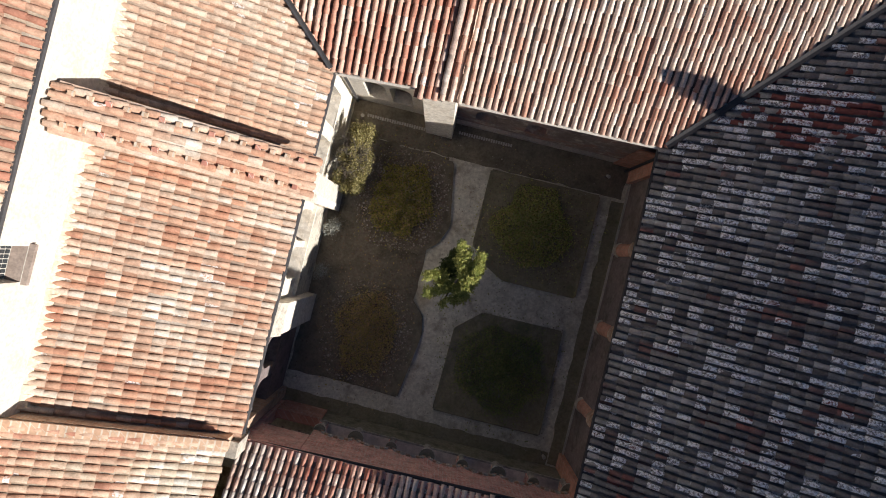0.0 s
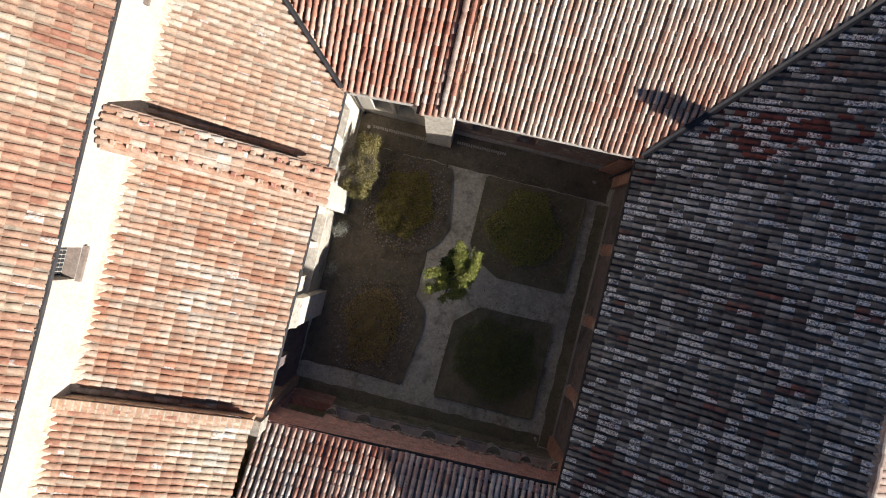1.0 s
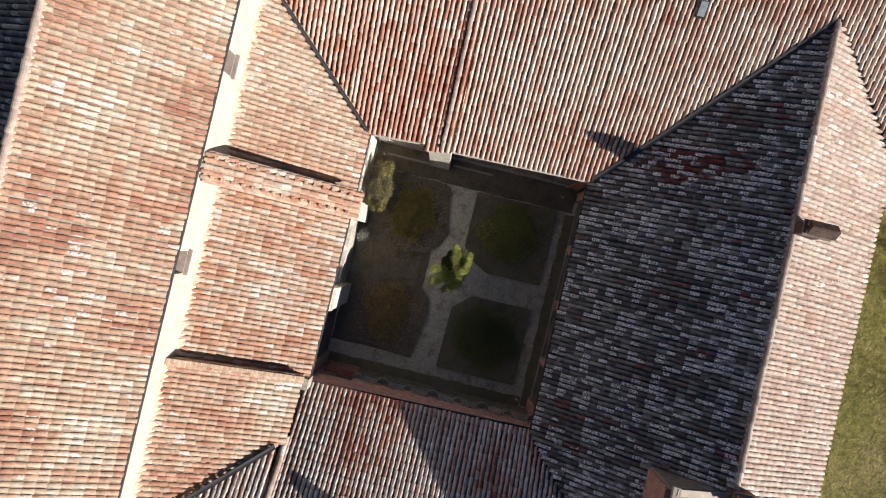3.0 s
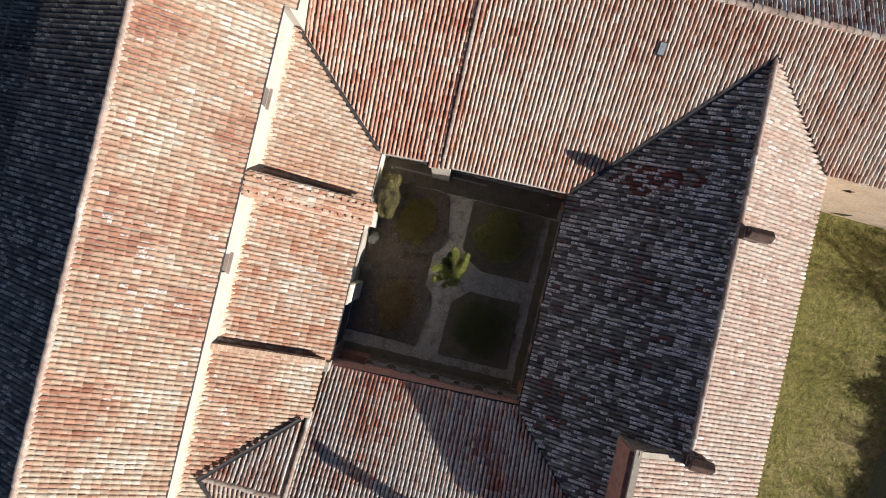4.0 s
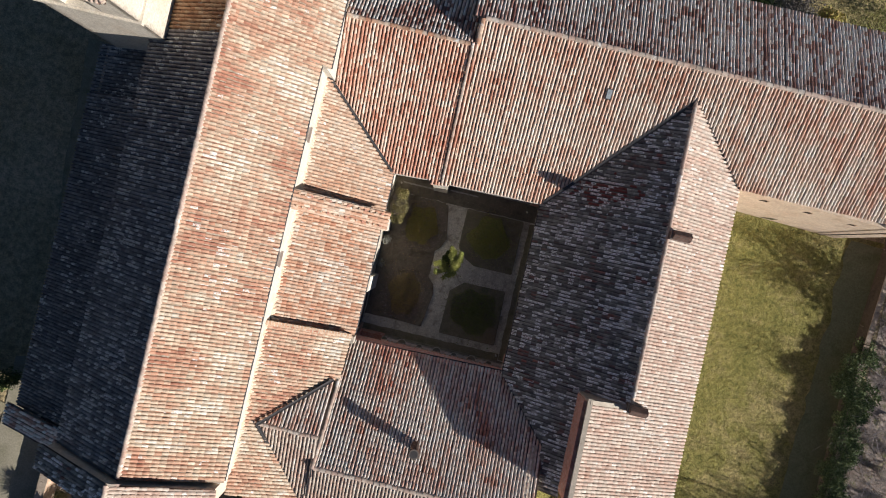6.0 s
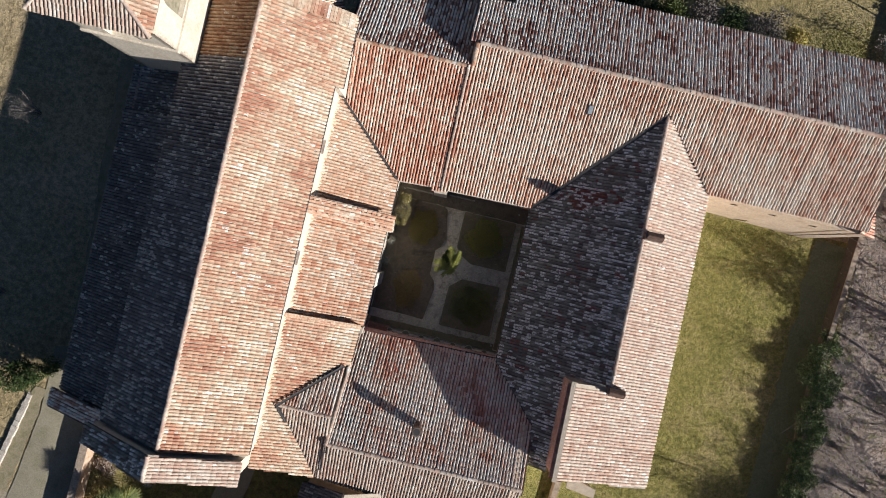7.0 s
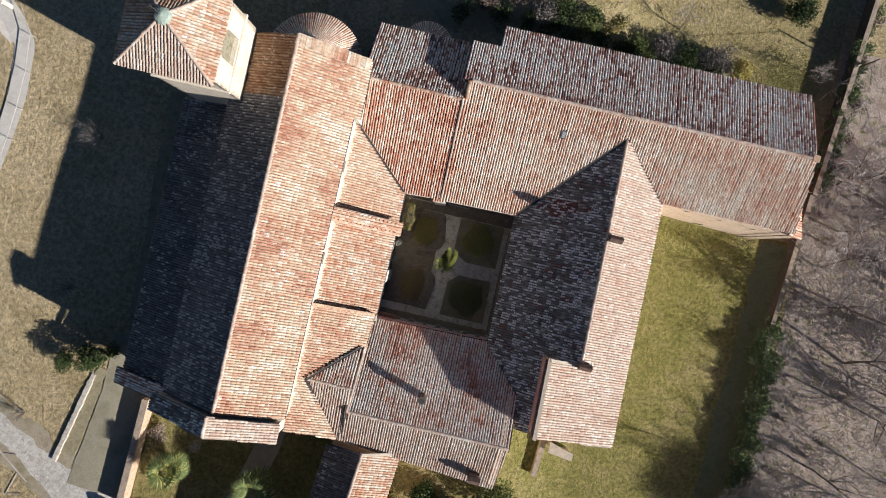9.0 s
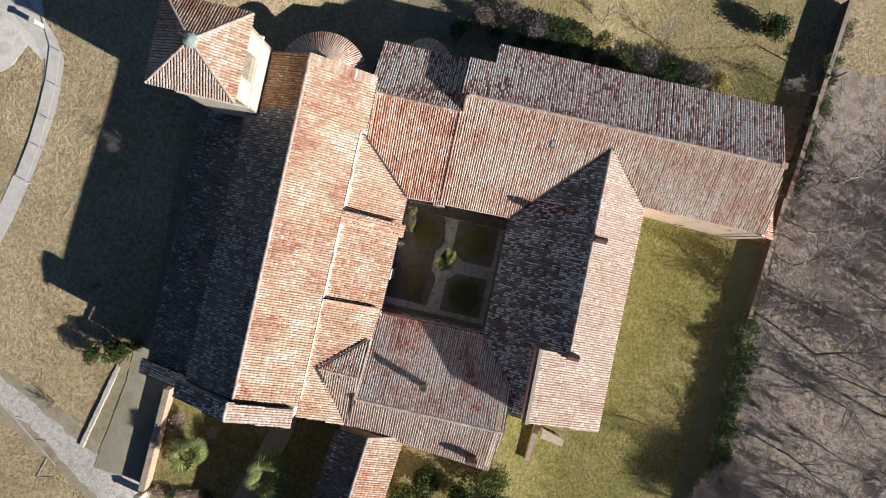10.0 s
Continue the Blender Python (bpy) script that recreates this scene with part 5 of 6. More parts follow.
ax = axis_steps()
sh = Shape()
sh.v = [(u, v, ground_z(u, v)) for u in ax for v in ax]
n_ax = len(ax)
sh.f = [(i * n_ax + j, (i + 1) * n_ax + j, (i + 1) * n_ax + j + 1, i * n_ax + j + 1) for i in range(n_ax - 1) for j in range(n_ax - 1)]
# Green garden grass, darkened so the colour carries the garden's shade
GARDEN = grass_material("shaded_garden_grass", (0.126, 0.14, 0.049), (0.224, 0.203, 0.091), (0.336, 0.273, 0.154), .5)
structure("ground", sh, LAWN, "winter grass ground, yellow-green, round the monastery", "ground", True)
sheet("lawn", 14.2, 36.2, -48, 8.9, 22, 28, .06, GREEN, "green lawn with bare patches east of the wing", "lawn")
# ribbon of darker grass that paints in the wall's shadow
ribbon("lawn_path", [(34.0, 8.5), (33.7, 0), (33.4, -10), (33.0, -24)], [2.6, 2.8, 3.0, 3.0], .085, rough_material("wall_shadow_grass", [(.15, .165, .085), (.22, .225, .13), (.17, .18, .095)], .5, 8, .6, .03), "dark green strip painting the boundary wall's shadow on the lawn", "path", .3)
sheet("lawn", 9.3, 14.2, -48, -13.8, 5, 17, .06, GREEN, "grass corner between the south wing and the terrace", "lawn")
sheet("woodland_floor", 36.6, 120, -60, 30, 10, 22, .03, WOODS, "brown leaf litter under bare trees", "woodland floor")

NORTH = grass_material("north_garden_grass", (0.21, 0.19, 0.085), (0.37, 0.315, 0.175), (0.48, 0.405, 0.26), .6)
sheet("lawn", -4.0, 36.0, 24.5, 46, 20, 11, .035, NORTH, "faded green lawn of the north garden", "lawn")

# ---------------------------------------------------------------- cloister garden
structure("courtyard_floor", Shape().box(-8.0, 9.5, -10.5, 8.5, FLOOR - .4, FLOOR), PATHS, "trodden grey-brown cloister paths", "courtyard floor")


# ---------------------------------------------------------------- plants
def leaf_material(name, colours, rough=.7):
    m, n, l, b = nodes_of(name, rough, .2)
    rnd = n.new("ShaderNodeNewGeometry").outputs["Random Per Island"]
    k = len(colours)
    l.new(ramp(n, l, rnd, [(i / k, c) for i, c in enumerate(colours)], "CONSTANT").outputs[0], b.inputs["Base Color"])
    return m


LEAF_YELLOW = leaf_material("yellow_green_leaves", [(0.118, 0.11, 0.0355), (0.205, 0.174, 0.0591), (0.299, 0.253, 0.0945), (0.41, 0.362, 0.189)])
LEAF_CONIFER = leaf_material("conifer_leaves", [(0.286, 0.325, 0.078), (0.429, 0.442, 0.13), (0.572, 0.546, 0.195), (0.208, 0.247, 0.065)])
LEAF_GREEN = leaf_material("green_leaves", [(.06, .085, .03), (.09, .12, .035), (.13, .155, .05)])
LEAF_DARK = leaf_material("dark_evergreen_leaves", [(.025, .045, .015), (.04, .065, .02), (.06, .085, .028)])
LEAF_OLIVE = leaf_material("olive_ground_cover", [(0.414, 0.38, 0.092), (0.529, 0.437, 0.138), (0.529, 0.368, 0.184), (0.299, 0.287, 0.0805)])
LEAF_BROWN = leaf_material("dry_brown_leaves", [(.26, .19, .15), (.37, .30, .25), (.20, .145, .11), (.50, .44, .38)])
LEAF_UMBER = leaf_material("umber_half_bare_leaves", [(.11, .085, .07), (.16, .125, .105), (.085, .06, .05), (.22, .19, .165)])
LEAF_IVY = leaf_material("ivy_leaves", [(.10, .14, .06), (.15, .20, .085), (.20, .25, .12), (.075, .105, .045)])
LEAF_GREY = leaf_material("grey_twigs", [(0.186, 0.167, 0.155), (0.136, 0.118, 0.108), (0.236, 0.217, 0.205)])
LEAF_MOSS = leaf_material("moss_green_cover", [(0.389, 0.431, 0.122), (0.517, 0.517, 0.159), (0.604, 0.489, 0.201)])
LEAF_RUST = leaf_material("rusty_cover", [(0.425, 0.362, 0.125), (0.55, 0.425, 0.163), (0.625, 0.425, 0.225), (0.425, 0.325, 0.213)])
LEAF_RUSTY = leaf_material("rusty_litter", [(.17, .125, .095), (.24, .185, .145), (.29, .20, .13), (.21, .165, .14)])
LEAF_LUSH = leaf_material("lush_grass_blades", [(.28, .30, .10), (.36, .36, .13), (.44, .41, .18)])
LEAF_BED = leaf_material("bed_cover", [(0.237, 0.281, 0.0998), (0.325, 0.35, 0.119), (0.374, 0.337, 0.138)])
LEAF_WHITE = leaf_material("silvery_leaves", [(.34, .35, .31), (.45, .46, .42), (.25, .26, .22)])
PALM = leaf_material("palm_leaves", [(0.13, 0.169, 0.0585), (0.208, 0.247, 0.0845), (0.39, 0.364, 0.117), (0.104, 0.137, 0.052)])
BARK = rough_material("grey_bark", [(.13, .11, .095), (.21, .185, .165)], 2.0, 16, .5, .02)
TWIG = rough_material("pale_twigs", [(.36, .325, .31), (.50, .46, .44)], 1.5, 12, .2, .01)
LEAF = (np.array([(0, 0, 0), (.5, .5, .12), (0, 1, 0), (-.5, .5, .12)]), np.array([(0, 1, 2, 3)]))


def random_turn(n):
    q = rng.normal(size=(n, 4))
    q /= np.linalg.norm(q, axis=1)[:, None]
    w, x, y, z = q.T
    return np.stack([np.stack([1 - 2 * (y * y + z * z), 2 * (x * y - z * w), 2 * (x * z + y * w)], -1),
                     np.stack([2 * (x * y + z * w), 1 - 2 * (x * x + z * z), 2 * (y * z - x * w)], -1),
                     np.stack([2 * (x * z - y * w), 2 * (y * z + x * w), 1 - 2 * (x * x + y * y)], -1)], 1)


def foliage(parent, name, lumps, count, size, material, label="", flat=0.0, shell=.55):
    """Small leaves spread through lumps (u, v, z, ru, rv, rz), denser towards their skins."""
    root = parent
    while root.parent:
        root = root.parent
    base = np.array(BASE[root.name])
    vol = np.array([(l[3] * l[4] * l[5]) ** .67 for l in lumps])
    which = rng.choice(len(lumps), size=count, p=vol / vol.sum())
    L = np.array(lumps)[which]
    d = rng.normal(size=(count, 3))
    d /= np.linalg.norm(d, axis=1)[:, None]
    r = (shell + (1 - shell) * rng.random(count)) ** .8 * rng.uniform(.8, 1.12, count)
    p = L[:, :3] + d * r[:, None] * L[:, 3:] - base
    s = size * rng.uniform(.6, 1.4, count)
    t = random_turn(count) * s[:, None, None]
    t[:, :, 0] *= .75
    if flat:
        t[:, 2, :] *= 1 - flat
    return joined(LEAF, np.concatenate([t, p[:, :, None]], axis=2), name, material, parent, "stuff") if not label else tagged(joined(LEAF, np.concatenate([t, p[:, :, None]], axis=2), name, material, parent, "stuff"), label)


def stems(parent, name, u, v, z, height, spread, count, r0, material, twigs=3):
    """Thin stems that fan out from the ground."""
    sh = Shape()
    for i in range(count):
        a, k = rng.uniform(0, 2 * math.pi), rng.uniform(.2, 1) * spread
        top = Vector((u + math.cos(a) * k, v + math.sin(a) * k, z + height * rng.uniform(.65, 1.05)))
        mid = Vector((u, v, z)).lerp(top, .5) + Vector((rng.normal(0, .06), rng.normal(0, .06), height * .08))
        sh.tube([(u + math.cos(a) * .1, v + math.sin(a) * .1, z - .05), mid, top], [r0, r0 * .6, r0 * .25], 4, False)
        for j in range(twigs):
            q = mid.lerp(top, rng.random())
            e = q + Vector((rng.normal(0, 1), rng.normal(0, 1), rng.uniform(.2, 1))).normalized() * height * rng.uniform(.12, .3)
            sh.tube([q, e], [r0 * .35, r0 * .15], 3, False)
    return part(name, sh, material, parent)


def bush(u, v, r, h, material, label, count=900, leaf=.12, z=None, name="bush", lumps=6, stem_mat=None):
    z = ground_z(u, v) if z is None else z
    b = thing(name, (u, v, z), label, "bush", "garden bushes")
    blobs = []
    for i in range(lumps):
        a, k = rng.uniform(0, 2 * math.pi), r * .55 * math.sqrt(rng.random())
        s = r * rng.uniform(.38, .6)
        blobs.append((u + math.cos(a) * k, v + math.sin(a) * k, z + h * rng.uniform(.4, .72), s, s, h * rng.uniform(.28, .42)))
    stems(b, "stem", u, v, z, h * .8, r * .6, 7, .03, stem_mat or BARK)
    foliage(b, "leaves", blobs, count, leaf, material)
    return b


def grow(rows, tips, p, d, length, r, level, spread=.6):
    """One branch and, from it, finer ones."""
    steps = 3 if level < 2 else 2
    path, radii = [p], [r]
    q = p
    for i in range(steps):
        d = (d + Vector((rng.normal(0, .12), rng.normal(0, .12), rng.normal(.03, .08)))).normalized()
        q = q + d * length / steps
        path.append(q)
        radii.append(r * (1 - .5 * (i + 1) / steps))
    (rows if level < 2 else tips).append((path, radii, 5 if level < 2 else 3))
    if level >= 4:
        return
    for i in range((6, 5, 4, 3)[level]):
        t = rng.uniform(.35 if level == 0 else .2, 1.0)
        k = min(steps - 1, int(t * steps))
        start = path[k].lerp(path[k + 1], t * steps - k)
        side = d.orthogonal().normalized()
        side.rotate(Matrix.Rotation(rng.uniform(0, 2 * math.pi), 3, d))
        nd = (d * (1 - spread * .55) + side * spread * rng.uniform(.8, 1.3)).normalized()
        grow(rows, tips, start, nd, length * rng.uniform(.42, .66), r * .5, level + 1, spread)


def bare_tree(u, v, height, label, spread=.6, lean=(0, 0)):
    z = ground_z(u, v)
    t = thing("bare_tree", (u, v, z), label, "tree", "bare trees")
    rows, tips = [], []
    grow(rows, tips, Vector((u, v, z - .2)), Vector((lean[0], lean[1], 1)).normalized(), height * .62, height * .0135, 0, spread)
    sh = Shape()
    for path, radii, k in rows:
        sh.tube(path, radii, k, False)
    part("trunk", sh, BARK, t, "grey trunk and limbs")
    sh = Shape()
    for path, radii, k in tips:
        sh.tube(path, [max(.015, x) for x in radii], k, False)
    part("crown", sh, TWIG, t, "fine leafless twigs", kind="stuff")
    return t


# ---------------------------------------------------------------- cloister garden beds
BEDS = [
    [(1.15, 3.5), (1.15, .5), (1.75, -.15), (2.6, -.6), (5.5, -.6), (5.5, 3.5)],
    [(-.45, 3.4), (-4.2, 3.6), (-4.2, .3), (-.95, -.4), (-.3, .2), (.0, .95)],
    [(-4.2, -2.07), (-.95, -2.05), (-.2, -2.8), (-.05, -3.5), (-.4, -6.1), (-4.3, -5.9)],
    [(1.18, -6.23), (5.45, -6.23), (5.35, -2.09), (2.18, -2.13), (1.25, -2.95)],
]
for poly in BEDS:
    if sum(a[0] * b[1] - b[0] * a[1] for a, b in zip(poly, poly[1:] + poly[:1])) < 0:
        poly.reverse()
    bed = thing("flower_bed", (poly[0][0], poly[0][1], FLOOR), "dark damp earth flower bed in the cloister garden", "flower bed", "cloister beds")
    part("soil", Shape().prism(poly, FLOOR - .05, FLOOR + .05), EARTH if poly[0][0] < 0 else DARK_EARTH, bed)
    for a, b in zip(poly, poly[1:] + poly[:1]):
        sh = Shape()
        edge_wall(sh, b, a, lambda u, v: FLOOR + .085, FLOOR - .05, .06)
        part("edging", sh, EARTH if poly[0][0] < 0 else DARK_EARTH, bed, "thin worn stone edging")


def mound(u, v, ru, rv, h, material, label, count, leaf):
    """Low growth that thins out towards its rim."""
    b = thing("ground_cover", (u, v, FLOOR), label, "plant", "low mounds in the beds")
    a = rng.uniform(0, 2 * math.pi, count)
    k = np.where(rng.random(count) < .6, np.sqrt(rng.random(count)) * .95, np.abs(rng.normal(0, .62, count)))
    wob = np.array([1 + .28 * noise.noise((math.cos(t) * 1.6 + u, math.sin(t) * 1.6 + v, 1.0)) for t in a])
    x, y = ru * k * wob * np.cos(a), rv * k * wob * np.sin(a)
    tuft = np.array([.55 + .9 * noise.noise((p * 2.6 + u, q * 2.6 + v, 4.0)) for p, q in zip(x, y)])
    z = .06 + h * np.clip(1 - k * .75, .04, 1) * np.clip(tuft, .1, 1.2) * rng.uniform(.55, 1, count)
    t = random_turn(count) * (leaf * rng.uniform(.6, 1.5, count))[:, None, None]
    t[:, :, 0] *= .55
    joined(LEAF, np.concatenate([t, np.stack([x, y, z], -1)[:, :, None]], axis=2), "leaves", material, b, "stuff")
    stems(b, "stem", u, v, FLOOR, h * .9, min(ru, rv) * .9, 30, .008, TWIG, 4)
    return b


mound(-2.05, 1.5, 1.3, 1.5, .7, LEAF_OLIVE, "low round mound of yellow-green ground cover", 11000, .08)
mound(3.25, 1.7, 1.6, 1.65, .42, LEAF_MOSS, "round mound of dull green ground cover", 14000, .08)
mound(-2.15, -3.9, 1.25, 1.7, .55, LEAF_RUST, "low olive and brown mound of ground cover", 10000, .08)
mound(3.35, -4.1, 1.9, 1.85, .2, LEAF_BED, "flat dark green mound of ground cover", 13000, .08)


def litter(name, u0, u1, v0, v1, count, z, material, label, hole=None, size=.07):
    """Loose leaves lying on the ground."""
    u, v = rng.uniform(u0, u1, count), rng.uniform(v0, v1, count)
    if hole:
        d = np.hypot((u - hole[0]) / hole[2], (v - hole[1]) / hole[3])
        keep = (d > .85) & (d < 1.75 + .3 * rng.random(count))
        u, v = u[keep], v[keep]
    n = len(u)
    ob = thing(name, (0, 0, z), label, "leaf litter", kind="stuff")
    t = random_turn(n) * (size * rng.uniform(.5, 1.4, n))[:, None, None]
    t[:, 2, :] *= .3
    p = np.stack([u, v, .03 + .03 * rng.random(n)], -1)
    joined(LEAF, np.concatenate([t, p[:, :, None]], axis=2), "leaves", material, ob, "stuff")


litter("leaf_litter", -4.4, -.2, -.5, 3.9, 6000, FLOOR + .05, LEAF_BROWN, "grey-brown fallen leaves ringing a garden mound", (-2.05, 1.5, .95, 1.1))
litter("leaf_litter", -4.1, -.2, -6.0, -2.0, 3200, FLOOR + .05, LEAF_BROWN, "grey-brown fallen leaves ringing a garden mound", (-2.15, -3.9, .95, 1.3))
litter("leaf_litter", 1.2, 5.3, -.4, 3.4, 1200, FLOOR + .05, LEAF_RUSTY, "scattered dead leaves on dark soil", (3.25, 1.75, 1.3, 1.4))
litter("leaf_litter", -4.4, 5.8, -7.0, 4.6, 1500, FLOOR, LEAF_BROWN, "scattered dead leaves on the cloister paths", size=.05)
litter("leaf_litter", -4.6, -.7, -6.0, 4.6, 3200, FLOOR + .02, LEAF_RUSTY, "dead leaves over the earth below the white arcade", size=.08)

# mossy and earthy margins of the court
for u0, u1, v0, v1, mat_, lab_ in ((6.05, 6.6, -7.3, 3.5, DARK_EARTH, "dark mossy margin along the wall"), (-4.8, 6.0, -7.4, -6.85, DARK_EARTH, "dark mossy margin along the arcade"), (-4.8, 6.4, 3.62, 5.05, EARTH, "brown earth margin along the north wall"), (-4.8, -.62, -6.1, 3.58, EARTH, "brown earth and litter between and round two beds")):
    ring_ = []
    for (a0, b0), (a1, b1) in (((u0, v0), (u1, v0)), ((u1, v0), (u1, v1)), ((u1, v1), (u0, v1)), ((u0, v1), (u0, v0))):
        m_ = max(2, int(math.hypot(a1 - a0, b1 - b0) / .25))
        for i in range(m_):
            u, v = a0 + (a1 - a0) * i / m_, b0 + (b1 - b0) * i / m_
            ring_.append((u + .09 * noise.noise((u * 1.9, v * 1.9, 5.0)), v + .09 * noise.noise((u * 1.9, v * 1.9, 9.0))))
    ms = Shape().prism(ring_, FLOOR - .03, FLOOR + .02)
    structure("earth_margin", ms, mat_, lab_, "ground")

row_ = thing("edging_row", (-2.8, 4.1, FLOOR), "row of small stones along the arcade foot", "edging")
for k in range(26):
    u = -4.2 + .1 * k
    part("stone", Shape().box(u, u + .07, 4.38 + rng.normal(0, .01), 4.5, FLOOR - .02, FLOOR + .07), PAINTED, row_)
row_ = thing("edging_row", (2.5, 4.35, FLOOR), "row of small stones along the arcade foot", "edging")
for k in range(22):
    u = -.5 + .1 * k
    part("stone", Shape().box(u, u + .07, 4.58 + rng.normal(0, .01), 4.7, FLOOR - .02, FLOOR + .07), PAINTED, row_)

# small conifer at the crossing of the paths: upright sprays on limbs that fan out, open in the middle
con = thing("conifer", (.62, -1.5, FLOOR), "small ragged conifer with sunlit yellow-green sprays", "tree")
sh = Shape()
sh.tube([(.62, -1.5, FLOOR - .1), (.62, -1.4, 4.2), (.66, -1.2, 5.2), (.75, -.9, 6.2)], [.12, .10, .08, .03], 8)
limbs = [((.62, -1.4, 4.3), (-.05, -1.3, 5.4)), ((.63, -1.35, 4.5), (1.3, -.5, 6.2)), ((.66, -1.2, 5.0), (.75, .15, 6.6)), ((.62, -1.4, 4.2), (.5, -1.85, 5.2)), ((.63, -1.35, 4.4), (1.1, -1.5, 5.6)), ((.62, -1.4, 4.6), (.0, -1.65, 5.4))]
for a, b in limbs:
    sh.tube([a, Vector(a).lerp(Vector(b), .5) - Vector((0, 0, .12)), b], [.05, .035, .012], 5)
part("trunk", sh, BARK, con, "brown trunk with bare gaps")


def sprays(parent, name, clumps, count, material, size=.055):
    """Tufts of small scales set along short upright twigs; clumps: (u, v, z, ru, rv, rz, lean u, lean v)."""
    base = np.array(BASE[parent.name])
    frames = []
    weight = np.array([c[3] * c[4] * c[5] for c in clumps]) ** .6
    for i in rng.choice(len(clumps), size=count // 14, p=weight / weight.sum()):
        u, v, z, ru, rv, rz, lu, lv = clumps[i]
        d = rng.normal(size=3)
        d /= np.linalg.norm(d)
        o = np.array([u, v, z]) + d * np.array([ru, rv, rz]) * rng.random() ** .45
        w = np.array([lu, lv, 1.0]) + rng.normal(0, .28, 3)
        w /= np.linalg.norm(w)
        l = rng.uniform(.16, .38)
        for k in range(14):
            p = o + w * l * k / 14 + rng.normal(0, .022 * (1.15 - k / 14), 3)
            frames.append(np.concatenate([random_turn(1)[0] * size * rng.uniform(.7, 1.3), (p - base)[:, None]], axis=1))
    joined(LEAF, np.array(frames), name, material, parent, "stuff")


sprays(con, "leaves", [(1.32, .0, 6.3, .16, .22, .5, .2, .3), (1.3, -.35, 6.15, .22, .32, .6, .25, .1), (1.22, -.7, 6.0, .24, .3, .6, .2, 0), (1.1, -1.05, 5.8, .26, .28, .55, .1, -.1), (1.05, -1.45, 5.5, .26, .18, .35, .1, -.2), (.8, -1.68, 5.4, .28, .13, .22, 0, -.2), (.62, .2, 6.5, .15, .22, .4, -.05, .3), (.85, -.05, 6.3, .18, .26, .4, 0, .2), (-.25, -1.05, 5.7, .18, .17, .25, -.2, .1), (-.05, -.95, 5.8, .15, .14, .25, 0, .2), (-.1, -1.6, 5.5, .2, .2, .25, -.2, -.1), (.15, -1.5, 5.4, .14, .14, .2, -.1, -.1), (.45, -1.25, 5.4, .34, .08, .12, 0, 0), (.48, -1.9, 5.2, .1, .14, .18, 0, -.3), (.95, -.55, 5.9, .3, .4, .5, .1, .1), (.85, -1.2, 5.5, .34, .36, .4, .1, 0), (.75, -.25, 6.1, .26, .34, .4, 0, .2), (.35, -1.3, 5.5, .3, .26, .3, -.1, 0), (.2, -1.0, 5.5, .26, .26, .3, -.1, .1)], 52000, LEAF_CONIFER, .045)
# inner sprays use a darker leaf colour to paint shade inside the crown
sprays(con, "inner_leaves", [(.6, -.45, 5.0, .32, .42, .7, 0, .1), (.75, -.75, 4.6, .3, .3, .6, 0, 0), (.35, -.6, 4.5, .3, .4, .5, -.1, 0), (.55, -.15, 5.3, .26, .3, .5, 0, .1)], 14000, LEAF_GREEN)

shr = thing("shrub", (-4.0, 2.55, FLOOR), "tall leggy shrub with thin yellowish leaves against the white arcade", "shrub")
stems(shr, "stem", -4.0, 2.5, FLOOR, 2.4, .8, 80, .018, BARK, 9)
foliage(shr, "leaves", [(-3.95 + rng.uniform(-.5, .5), 2.5 + rng.uniform(-1.15, 1.15), FLOOR + rng.uniform(.6, 2.3), .26, .36, .34) for i in range(44)], 19000, .052, LEAF_YELLOW, shell=.1)
for u, v in ((-4.35, -.2), (-4.4, -1.95)):
    shr = thing("dry_shrub", (u, v, FLOOR), "small silvery dry shrub below the arcade", "shrub", "dry shrubs")
    stems(shr, "stem", u, v, FLOOR, .95, .4, 34, .011, LEAF_WHITE, 6)
    foliage(shr, "seed_heads", [(u, v, FLOOR + .8, .38, .42, .25)], 240, .05, LEAF_WHITE, shell=.2)
for u, v, z in ((-4.35, 4.35, 3.4), (5.55, 4.35, 3.4), (5.75, -6.9, 3.4), (-4.45, -6.3, 3.4)):
    lamp = thing("garden_spotlight", (u, v, z), "small white garden spotlight at a cloister corner", "lamp", "cloister spotlights")
    part("head", Shape().tube([(u, v, z + .25), (u + .05, v - .05, z + .4)], [.05, .075], 8), WHITE_WALL, lamp)
    part("stake", Shape().tube([(u, v, z - .12), (u, v, z + .26)], [.015, .015], 5), METAL, lamp)

# ---------------------------------------------------------------- grounds to the west and south, set out from their own origin
ribbon("gravel_road", [(-60, -15.5), (-42.1, -24.7), (-38.0, -26.5), (-33.7, -29.2), (-28.2, -32.0), (-18, -37)], [3.4, 2.4, 2.1, 2.5, 4.0, 4.5], .04, GRAVEL, "worn pale grey gravel track", "road", .3)
ribbon("dirt_verge", [(-60, -16.4), (-42.1, -25.2), (-37.5, -27.0), (-32.5, -29.6), (-25.5, -33.6), (-16, -38.5)], [6, 5.0, 5.0, 5.4, 6.5, 7.5], .02, rough_material("dirt_verge", [(.28, .24, .17), (.38, .33, .25), (.24, .21, .13)], .5, 8, .7, .04), "trampled earth beside the track", "ground", .5)
ribbon("driveway", [(-28.2, -14.8), (-27.5, -18.2), (-27.1, -21), (-27.5, -26), (-27.9, -30.6)], [2.0, 3.4, 4.4, 5.0, 5.6], .06, CONCRETE, "mossy grey concrete driveway beside the church", "driveway", .05)
ribbon("moss_verge", [(-29.6, -18.6), (-30.3, -22.5), (-31.2, -27.6)], [1.0, 1.5, 1.3], .075, DARK_EARTH, "green-brown mossy edge of the driveway", "ground", .2)
